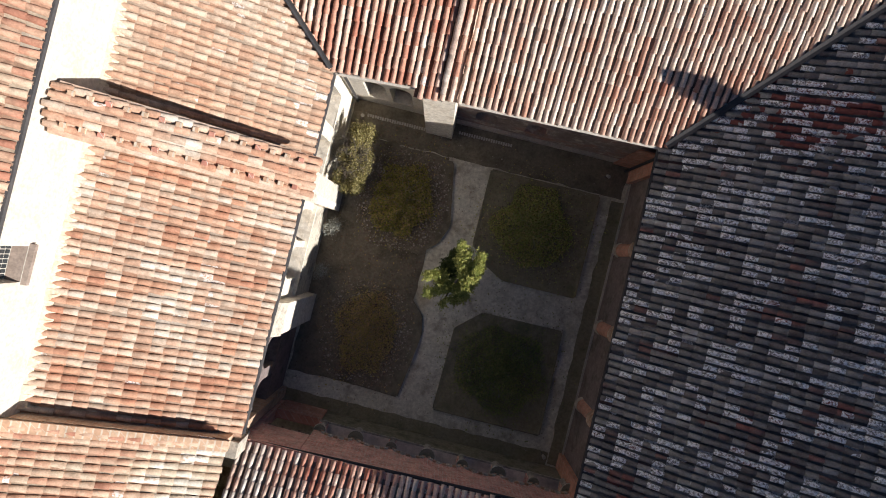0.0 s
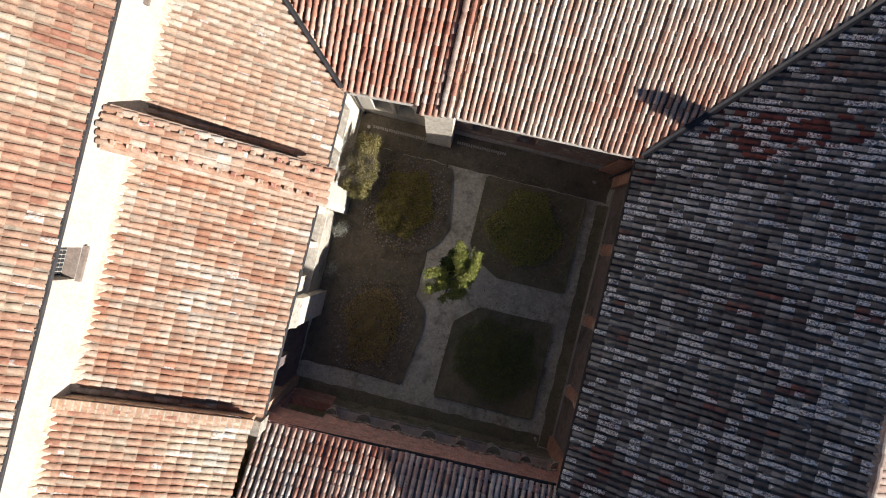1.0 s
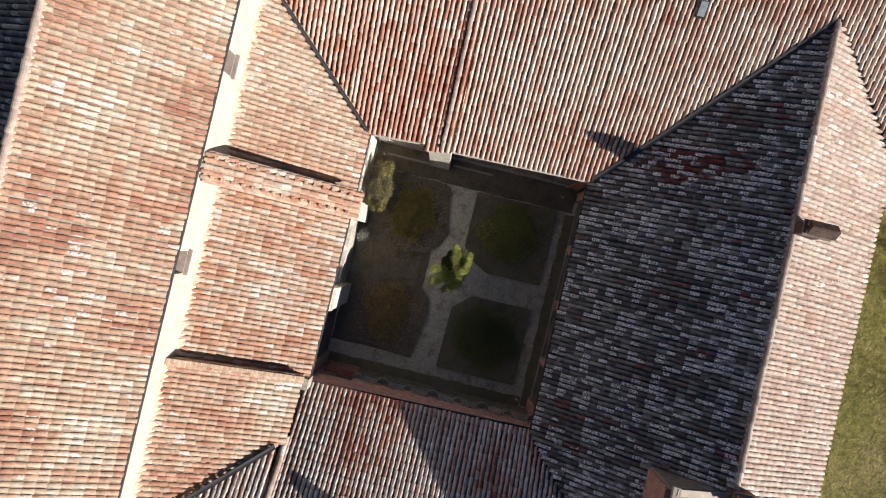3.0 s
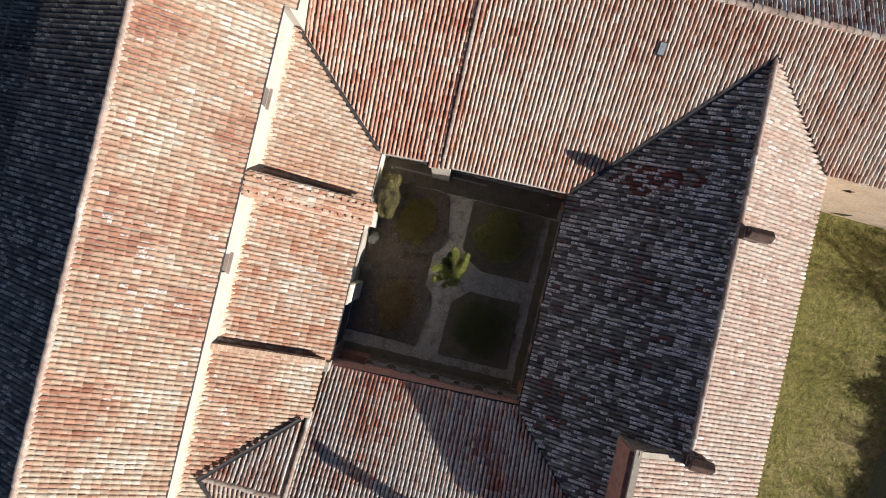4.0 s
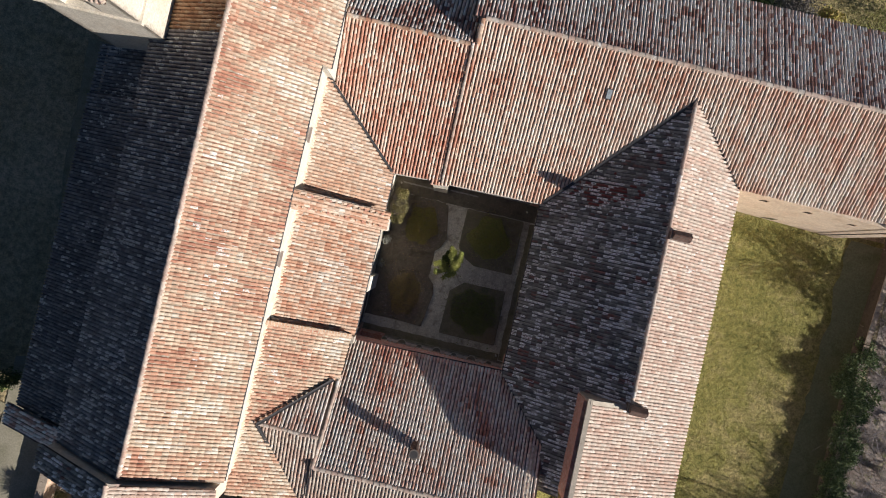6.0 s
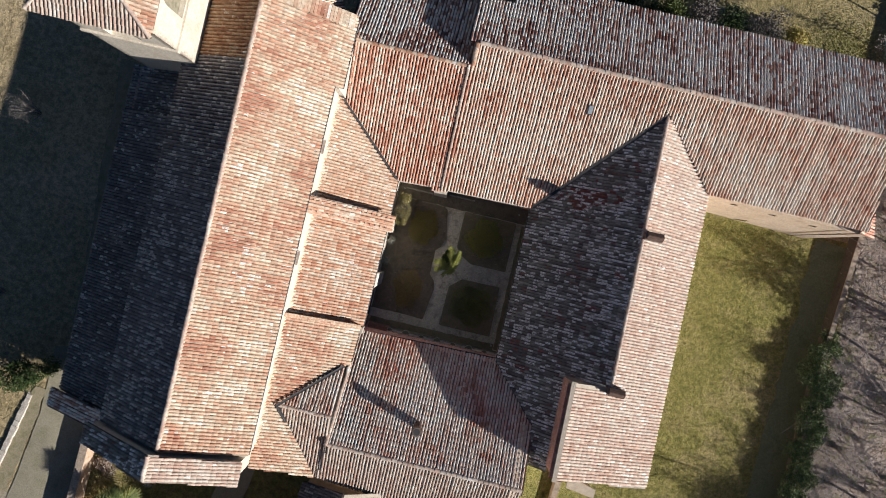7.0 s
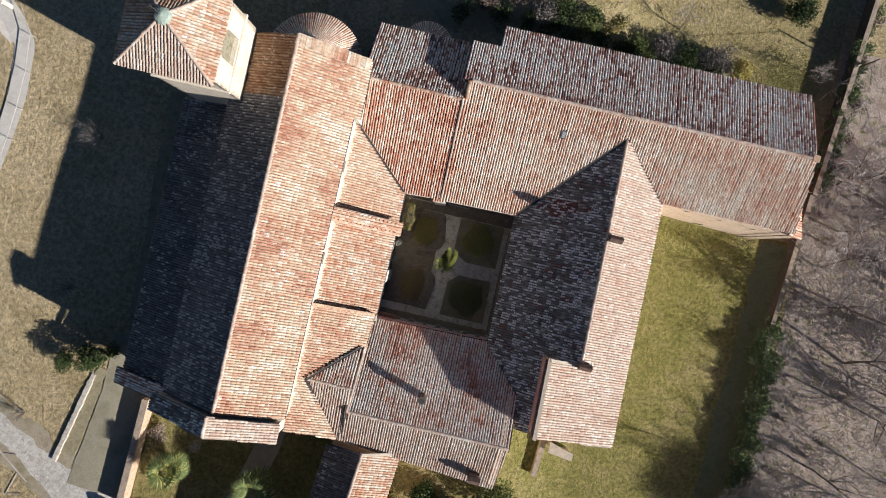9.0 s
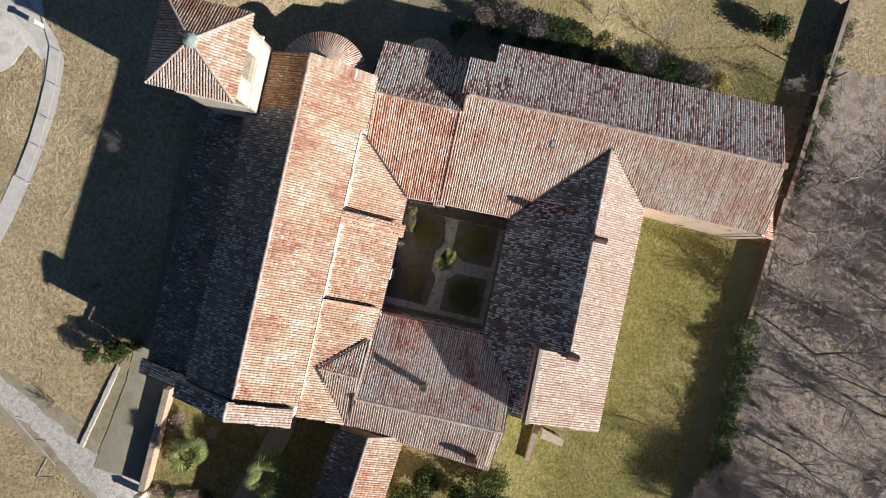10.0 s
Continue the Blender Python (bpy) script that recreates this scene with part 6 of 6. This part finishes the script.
path = [(-53.45, 18.32), (-47.42, 14.75), (-44.45, 12.48), (-42.62, 10.20), (-42.41, 5.65), (-43.02, 1.00), (-43.85, -2.77), (-44.85, -7.02), (-47.02, -13.86)]
ribbon("footpath", path, [2.2, 2.1, 2.0, 1.9, 1.75, 1.75, 1.8, 1.9, 2.0], .05, SLAB, "grey concrete footpath through dry grass", "path", .03)
sh = Shape()
fc = [(-59.40, 3.97), (-47.82, 7.82), (-46.82, 8.72), (-45.73, 11.09), (-44.05, 9.91), (-43.26, 11.09), (-44.54, 13.77), (-45.54, 16.34), (-59.40, 21.78)]
sh.prism(fc, lambda u, v: ground_z(u, v) - .2, lambda u, v: ground_z(u, v) + .035)
structure("forecourt", sh, PAVING, "pale worn forecourt paving", "paving")
fence = thing("low_railing", (-41.0, 4, ground_z(-41.0, 4)), "thin pale timber railing beside the footpath", "railing")
rail = [(-43.50, 14.06), (-41.77, 10.95), (-41.53, 7.53), (-41.72, 4.07), (-42.07, 1.05), (-42.76, -2.67)]
for i, (a, b) in enumerate(zip(rail, rail[1:])):
    za, zb = ground_z(*a), ground_z(*b)
    part("rail", Shape().tube([(*a, za + .85), (*b, zb + .85)], [.035, .035], 6), TWIG, fence)
    part("post", Shape().tube([(*a, za - .1), (*a, za + .9)], [.045, .04], 6), TWIG, fence)
part("post", Shape().tube([(*rail[-1], ground_z(*rail[-1]) - .1), (*rail[-1], ground_z(*rail[-1]) + .9)], [.045, .04], 6), TWIG, fence)
zb = ground_z(-44.65, 13.22)
bol = thing("pillar", (-44.65, 13.22, zb), "pale square pillar at the head of the footpath", "pillar")
part("shaft", Shape().box(-44.85, -44.45, 13.02, 13.42, zb - .1, zb + 1.5), PAINTED, bol)
part("cap", Shape().box(-44.95, -44.35, 12.92, 13.52, zb + 1.5, zb + 1.62), PAINTED, bol)


def stone_wall(name, a, b, h, thick, material, label, stones=True, z=None):
    """A low wall of separate stones, or a plain wall with a coping."""
    a, b = Vector(a), Vector(b)
    z0 = (ground_z(*a) + ground_z(*b)) / 2 if z is None else z
    w = thing(name, (*a, z0), label, "wall")
    d = (b - a).normalized()
    s = Vector((-d.y, d.x))
    length = (b - a).length
    if stones:
        x = 0.0
        while x < length:
            l = rng.uniform(.28, .55)
            for k, zz in enumerate((0, h * .5)):
                p, q = a + d * (x + .13 * k), a + d * (x + .13 * k + l * 1.02)
                t = thick * .5 * rng.uniform(.85, 1.15)
                j = lambda: rng.normal(0, .02)
                low = [(p - s * t), (q - s * t), (q + s * t), (p + s * t)]
                sh = Shape()
                sh.hexa([(c.x, c.y, z0 + zz - .06) for c in low], [(c.x + j() - (c.x - (p.x + q.x) / 2) * .1, c.y + j() - (c.y - (p.y + q.y) / 2) * .1, z0 + zz + h * .5 * rng.uniform(.92, 1.08)) for c in low])
                part("stone", sh, material, w)
            x += l
    else:
        low = [a - s * thick / 2, b - s * thick / 2, b + s * thick / 2, a + s * thick / 2]
        part("wall_body", Shape().hexa([(c.x, c.y, z0 - .5) for c in low], [(c.x, c.y, z0 + h) for c in low]), material, w)
        x = 0.0
        while x < length - .1:
            l = min(rng.uniform(.32, .5), length - x)
            p, q = a + d * x, a + d * (x + l * .97)
            t = thick / 2 + .06
            low = [p - s * t, q - s * t, q + s * t, p + s * t]
            dz = rng.normal(0, .008)
            sh = Shape().hexa([(c.x, c.y, z0 + h + .003) for c in low], [(c.x, c.y, z0 + h + .07 + dz) for c in low])
            part("coping_stone", sh, STONE_WALL, w)
            x += l
    return w


STONES = rough_material("pale_field_stone", [(.42, .38, .33), (.60, .56, .50), (.50, .45, .385)], 1.8, 9, .7, .03)
stone_wall("stone_wall", (-30.3, -19.2), (-32.3, -28.3), .2, .5, STONES, "low pale dry-stone wall along the driveway")
stone_wall("garden_wall", (-24.5, -20.3), (-24.8, -31.2), 1.5, .5, PALE_BRICK, "plastered garden wall with a worn brick coping", False)
gp = thing("gate_pillar", (-24.9, -31.9, 4.6), "small stone gate pillar beside the track", "pillar")
part("shaft", Shape().box(-25.2, -24.6, -32.2, -31.6, 4.3, 6.4), CREAM_WALL, gp)
part("cap", Shape().hexa([(-25.3, -32.3, 6.4), (-24.5, -32.3, 6.4), (-24.5, -31.5, 6.4), (-25.3, -31.5, 6.4)], [(-25.0, -32.0, 6.7), (-24.8, -32.0, 6.7), (-24.8, -31.8, 6.7), (-25.0, -31.8, 6.7)]), STONES, gp)
ZW = 5.08
log = thing("fallen_pole", (-39.6, -27.4, ZW), "bleached fallen pole on dry grass", "pole")
part("pole", Shape().tube([(-41.8, -25.9, ZW + .1), (-39.6, -27.4, ZW + .1), (-34.5, -31.15, ZW + .1)], [.05, .07, .06], 6), TWIG, log)
for a, b in (((-40.5, -27.0), (-39.0, -27.0)), ((-37.3, -28.9), (-36.1, -28.8)), ((-36.3, -32.8), (-35.6, -30.5)), ((-34.8, -32.4), (-36.3, -32.8))):
    part("stick", Shape().tube([(*a, ZW + .06), (*b, ZW + .08)], [.035, .025], 5), TWIG, log)


def palm(u, v, height, r, label):
    z = ground_z(u, v)
    p = thing("fan_palm", (u, v, z), label, "palm", "palms")
    part("trunk", Shape().tube([(u, v, z - .1), (u + .05, v, z + height * .5), (u, v + .05, z + height)], [.22, .19, .17], 10), BARK, p, "shaggy brown palm trunk")
    sh = Shape()
    sh.tube([(0, 0, 0), (0, .55 * r, .06 * r)], [.02, .012], 4, False)
    k = 18
    for i in range(k):
        a = radians(-125 + 250 * (i + .5) / k)
        w = radians(5.5)
        l = r * .55 * (1 - .25 * abs(i - k / 2) / k)
        o = Vector((0, .55 * r, .06 * r))
        tip = o + Vector((math.sin(a) * l, math.cos(a) * l, -.22 * l))
        m1, m2 = o + Vector((math.sin(a - w) * l * .6, math.cos(a - w) * l * .6, .02)), o + Vector((math.sin(a + w) * l * .6, math.cos(a + w) * l * .6, .02))
        sh.add([o, m1, tip, m2], [(0, 1, 2, 3)])
    me = None
    for i in range(46):
        t = (-.75 + 1.9 * i / 45) + rng.normal(0, .12)
        if me is None:
            me = bpy.data.meshes.new("frond")
            me.from_pydata([tuple(x) for x in sh.v], [], sh.f)
            me.materials.append(PALM)
        f = new("frond", me)
        f.parent = p
        f.matrix_basis = Matrix.Translation((0, 0, height)) @ Matrix.Rotation(i * 2.4 + rng.normal(0, .2), 4, "Z") @ Matrix.Rotation(t * .85, 4, "X") @ Matrix.Scale(rng.uniform(.6, 1.0), 4)


palm(-20.9, -26.2, 2.6, 2.1, "sunlit yellow-green fan palm in the church garden")
palm(-12.5, -26.6, 3.1, 2.7, "green fan palm beside the garden path")
gs = Shape()
us, vs = [-24.4 + 1.5 * i for i in range(13)], [-44 + 2.0 * j for j in range(14)]
gs.v = [(u, v, ground_z(u, v) + .06) for u in us for v in vs]
gs.f = [(i * 14 + j, i * 14 + j + 14, i * 14 + j + 15, i * 14 + j + 1) for i in range(12) for j in range(13)]
structure("garden_lawn", gs, GARDEN, "dark green garden grass south of the church", "lawn", True)
# a second dark sheet, painting the shade east of the porch wing
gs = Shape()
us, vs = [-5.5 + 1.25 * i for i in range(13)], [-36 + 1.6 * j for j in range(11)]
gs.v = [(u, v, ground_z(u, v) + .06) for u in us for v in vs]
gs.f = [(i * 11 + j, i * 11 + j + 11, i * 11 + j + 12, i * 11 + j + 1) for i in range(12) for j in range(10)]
structure("garden_lawn", gs, GARDEN, "garden grass painted dark for the shade beside the porch wing", "lawn", True)
ribbon("drain_strip", [(-27.6, 9.0), (-27.75, 2.0), (-27.7, -6.0), (-27.6, -14.5)], [1.5, 1.5, 1.4, 1.2], .03, DARK_EARTH, "dark ground strip along the church aisle", "ground", .12)
ribbon("garden_path", [(-12.2, -18.2), (-12.7, -23.1), (-14.7, -30.8), (-17.4, -38)], [2.3, 2.4, 2.6, 2.6], .11, CONCRETE, "grey concrete garden path in shade", "path", .05)
bush(-23.2, -23.5, 1.2, 1.0, LEAF_BROWN, "dry brown bush behind the garden wall", 1300, .12)
bush(-23.2, -27.5, 1.1, .9, LEAF_OLIVE, "olive bush by the garden wall", 1000, .12)
bush(-19.6, -24.4, .9, 1.1, LEAF_WHITE, "silvery shrub in the shaded garden", 500, .09)
for k in range(6):
    bush(-23.6 + 1.2 * k, -31.4 - .05 * k + rng.normal(0, .15), 1.0, 1.1, (LEAF_BROWN, LEAF_DARK, LEAF_BROWN)[k % 3], "clipped brown and dark hedge bush", 1000, .1)
bush(-30.0, -17.2, 1.5, 3.5, LEAF_DARK, "dark evergreen bush at the edge of the drive", 4200, .14)
bush(-28.7, -16.3, 1.1, 2.0, LEAF_GREEN, "green bush at the edge of the drive", 1200, .13)
bush(-32.6, -18.2, 1.3, 2.5, LEAF_DARK, "dark bush on the west lawn", 2200, .13)
for u, v, h in ((-36.3, -24.6, 1.5), (-33.9, -11.4, 2.2), (-33.8, 3.3, 2.4)):
    b = thing("bare_shrub", (u, v, ground_z(u, v)), "leafless pale-twigged shrub on the grass", "shrub", "bare shrubs")
    stems(b, "stem", u, v, ground_z(u, v), h, h * .7, 30, .016, LEAF_GREY, 6)
# evergreens south of the buildings
FRAME[0] = ROT @ Matrix.Translation((-.45, -.52, 0))
for u, v, r, h, m, lab in ((10.9, -22.0, 2.3, 4.6, LEAF_GREEN, "dense green evergreen tree by the south wing"), (8.4, -24.2, 1.9, 3.2, LEAF_DARK, "dark evergreen bush by the south wing"), (4.2, -23.8, 1.7, 2.6, LEAF_DARK, "dark garden bush in shade"), (2.0, -26.0, 1.5, 2.0, LEAF_GREEN, "green garden bush in shade"), (12.8, -25.5, 2.0, 3.0, LEAF_GREEN, "green bush on the lawn edge"), (6.3, -27.5, 1.8, 2.2, LEAF_DARK, "dark low bush in the south garden")):
    bush(u, v, r, h, m, lab, 3200, .19, lumps=12)
stone_wall("terrace_wall", (15.1, -14.2), (14.7, -20.0), 1.0, .4, CREAM_WALL, "ochre terrace wall running down from the house", False, z=.9)
sl = thing("stone_table", (16.9, -16.6, 0), "pale stone slab table beside the terrace wall", "table")
part("top", Shape().prism([(15.5, -17.1), (18.0, -17.45), (18.05, -16.7), (15.5, -16.0)], 2.35, 2.5), MORTAR, sl)
for u, v in ((15.8, -16.6), (17.6, -17.0)):
    part("leg", Shape().box(u - .15, u + .15, v - .25, v + .25, -.1, 2.36), MORTAR, sl)

# ---------------------------------------------------------------- east boundary, woods
stone_wall("boundary_wall", (36.3, 14.6), (35.4, .9), 1.3, .3, BOUNDARY, "dark brick boundary wall of the lawn", False)
stone_wall("boundary_wall", (38.25, 37.5), (36.35, 14.6), 1.6, .35, BOUNDARY, "old dark stone boundary wall, its shade put in the colour", False)
stone_wall("boundary_wall", (35.4, .9), (35.0, -40.0), 1.3, .35, BOUNDARY, "stone boundary wall under ivy", False)
hedge = thing("ivy_hedge", (35.7, -6.5, 0), "shaggy green ivy hedge over the boundary wall", "hedge")
blobs = [(35.5 + rng.normal(0, .5), .8 - k * .25 + rng.normal(0, .3), rng.uniform(1.0, 1.5), rng.uniform(.6, 1.1), rng.uniform(.5, 1.0), rng.uniform(.35, .55)) for k in range(86)]
foliage(hedge, "leaves", blobs, 46000, .14, LEAF_IVY, shell=.4)
stems(hedge, "stem", 35.7, -6.5, 0, 2.2, 3.5, 20, .03, BARK)
hedge = thing("ivy_hedge", (37.1, 22.5, 0), "patchy ivy and scrub over the stone boundary wall", "hedge")
blobs = [(36.5 + .082 * (v - 15) + rng.normal(0, .5), v, rng.uniform(.5, 1.7), rng.uniform(.4, .8), rng.uniform(.4, .8), rng.uniform(.3, .5)) for v in rng.uniform(16, 33, 44)]
foliage(hedge, "leaves", blobs, 15000, .13, LEAF_IVY, shell=.4)
stems(hedge, "stem", 37.1, 22.5, 0, 1.9, 2.5, 16, .03, BARK)
for u, v, r, h, m, lab in ((36.0, -15.9, 2.6, 3.2, LEAF_GREY, "grey-twigged thicket by the boundary"), (35.2, -19.5, 2.6, 3.6, LEAF_GREY, "grey-twigged thicket by the boundary"), (38.6, -19, 2.6, 4.4, LEAF_GREY, "grey-twigged thicket by the boundary")):
    b = thing("thicket", (u, v, 0), lab, "shrub", "thickets")
    for k in range(5):
        stems(b, "stem", u + rng.normal(0, r * .4), v + rng.normal(0, r * .4), 0, h, r * .8, 46, .024, TWIG, 16)
for k in range(26):
    u, v = rng.uniform(37.5, 58), rng.uniform(-34, 20)
    b = thing("bare_shrub", (u, v, 0), "tangled leafless undergrowth shrub in the wood", "shrub", "undergrowth")
    stems(b, "stem", u, v, 0, rng.uniform(1.6, 3.2), rng.uniform(1.2, 2.2), 40, .018, TWIG, 7)
kinds = [bare_tree(44, 4, 10.5, "leafless grey tree in the wood", .62), bare_tree(47, -6, 9.0, "leafless grey tree in the wood", .7, (.1, 0)), bare_tree(42.5, -13, 8.2, "leafless slender tree in the wood", .55, (0, .12)), bare_tree(50, 14, 11.5, "leafless tall tree in the wood", .6, (-.08, .05))]
spots = []
spots += [(39.2, 16.5), (40.5, 11.8), (39.4, 7.6), (41.8, 17.8), (43.5, 9.2), (40.2, 3.4), (44.6, 14.0)]
tries = 0
while len(spots) < 63 and tries < 4000:
    tries += 1
    u, v = rng.uniform(40.5, 78), rng.uniform(-46, 19)
    if all(math.hypot(u - a, v - b) > 3.2 for a, b in spots + [(44, 4), (47, -6), (42.5, -13), (50, 14)]):
        spots.append((u, v))
for i, (u, v) in enumerate(spots):
    k = kinds[i % 4]
    copy_thing(k, FRAME[0] @ Matrix.Translation((u, v, 0)) @ Matrix.Rotation(rng.uniform(0, 6.28), 4, "Z") @ Matrix.Scale(rng.uniform(.75, 1.15), 4))
for u, v, s in ((33.4, 27.3, .42), (12.0, 28.5, .35), (19.5, 28.8, .4), (27.0, 40.0, .7)):
    copy_thing(kinds[int(u) % 4], FRAME[0] @ Matrix.Translation((u, v, ground_z(u, v))) @ Matrix.Rotation(u * 7, 4, "Z") @ Matrix.Scale(s, 4))
litter("leaf_litter", 36.6, 62, -35, 16, 22000, .03, LEAF_RUSTY, "brown fallen leaves over the woodland floor", size=.15)

brush = thing("brushwood", (46, -4, 0), "tangle of pale leafless brushwood under the trees", "brushwood", kind="stuff")
bs = Shape()
for k in range(4600):
    u, v = 36.9 + 24 * rng.random() ** 1.3, rng.uniform(-40, 19) if k < 3400 else rng.uniform(2, 29)
    z, a, l = rng.uniform(0, 1.8), rng.uniform(0, 2 * math.pi), rng.uniform(.7, 2.4)
    e = Vector((u + math.cos(a) * l, v + math.sin(a) * l, z + rng.uniform(.1, 1.2)))
    m = Vector((u, v, z)).lerp(e, .55) + Vector((rng.normal(0, .15), rng.normal(0, .15), .1))
    bs.tube([(u, v, z), m, e], [.02, .016, .008], 3, False)
part("twigs", bs, TWIG, brush, kind="stuff")

# ---------------------------------------------------------------- north garden
row = [(-1.0, 25.8, 1.5, 1.7, LEAF_UMBER), (2.0, 27.0, 2.0, 2.3, LEAF_UMBER), (4.8, 25.6, 1.7, 1.9, LEAF_GREY), (6.9, 26.2, 1.4, 2.0, LEAF_DARK), (9.6, 25.7, 1.6, 2.2, LEAF_GREEN), (12.4, 26.3, 1.3, 2.7, LEAF_YELLOW), (14.9, 25.4, 1.4, 1.9, LEAF_GREEN), (17.6, 25.8, 1.9, 2.1, LEAF_GREY), (20.4, 25.6, 1.8, 2.2, LEAF_DARK), (23.4, 26.3, 2.2, 2.4, LEAF_GREY), (26.0, 25.5, 1.4, 1.8, LEAF_OLIVE)]
words = {id(LEAF_UMBER): "brown half-bare shrub", id(LEAF_GREY): "grey twiggy shrub", id(LEAF_DARK): "dark evergreen shrub", id(LEAF_GREEN): "green leafy shrub", id(LEAF_YELLOW): "bright yellow-green shrub", id(LEAF_OLIVE): "olive-coloured shrub"}
for u, v, r, h, m in row:
    bush(u, v, r, h * 1.3, m, words[id(m)] + " along the north garden border", 2000, .15, lumps=9)
for u, v in ((-3, 24.0), (1, 24.2), (4, 24.3), (6, 24.6), (8, 24.2), (11, 24.3), (13.5, 24.2), (16, 24.3), (18.9, 24.2), (20.5, 24.3), (22, 24.4), (24, 24.3)):
    bush(u, v, 1.6, 1.9, LEAF_DARK, "low dark shrub along the north garden border", 1300, .13)
# a dark ribbon paints the wing's and shrubs' shade on the border
ribbon("border_soil", [(-9, 24.9), (2, 25.2), (12, 25.0), (20, 25.1), (27.0, 24.6)], [4.2, 5.0, 4.6, 5.0, 3.4], .05, DARK_EARTH, "ground strip darkened for the shade under the north border shrubs", "ground", .5)
bush(30.8, 32.4, 2.0, 2.8, LEAF_DARK, "round dark evergreen bush on the north lawn", 4200, .16, lumps=14)
bush(27.6, 23.9, 1.8, .7, LEAF_OLIVE, "low green cover near the wing", 1400, .12)
lush = thing("lush_grass", (31.9, 26.0, ground_z(31.9, 26.0)), "patch of lush green grass by the wall", "grass", kind="stuff")
n_l = 11000
p_l = np.stack([rng.normal(0, 2.1, n_l), rng.normal(0, 1.7, n_l), .02 + .05 * rng.random(n_l)], -1)
t_l = random_turn(n_l) * (.085 * rng.uniform(.5, 1.5, n_l))[:, None, None]
joined(LEAF, np.concatenate([t_l, p_l[:, :, None]], axis=2), "blades", LEAF_LUSH, lush, "stuff")
for k in range(16):
    bush(37.6 + 1.0 * rng.random() + .05 * k, 15.5 + 1.3 * k + rng.normal(0, .4), rng.uniform(.7, 1.3), rng.uniform(.7, 1.4), (LEAF_IVY, LEAF_UMBER, LEAF_GREY)[k % 3], "scrubby bush at the foot of the boundary wall", 420, .13, lumps=4)
cab = thing("overhead_cable", (29.4, 20.2, 9.2), "thin overhead cable from the eave to a post", "cable")
part("cable", Shape().tube([(29.4, 20.2, 9.2), (33.5, 24.2, 6.0), (38.2, 28.6, 3.6)], [.022, .022, .022], 5), METAL, cab)
part("bracket", Shape().box(29.1, 29.5, 20.0, 20.3, 8.7, 9.3), PAINTED, cab)
post = thing("cable_post", (38.2, 28.6, 0), "short timber cable post by the boundary wall", "post")
part("post", Shape().tube([(38.2, 28.6, -.2), (38.2, 28.6, 3.8)], [.09, .07], 8), WOOD, post)
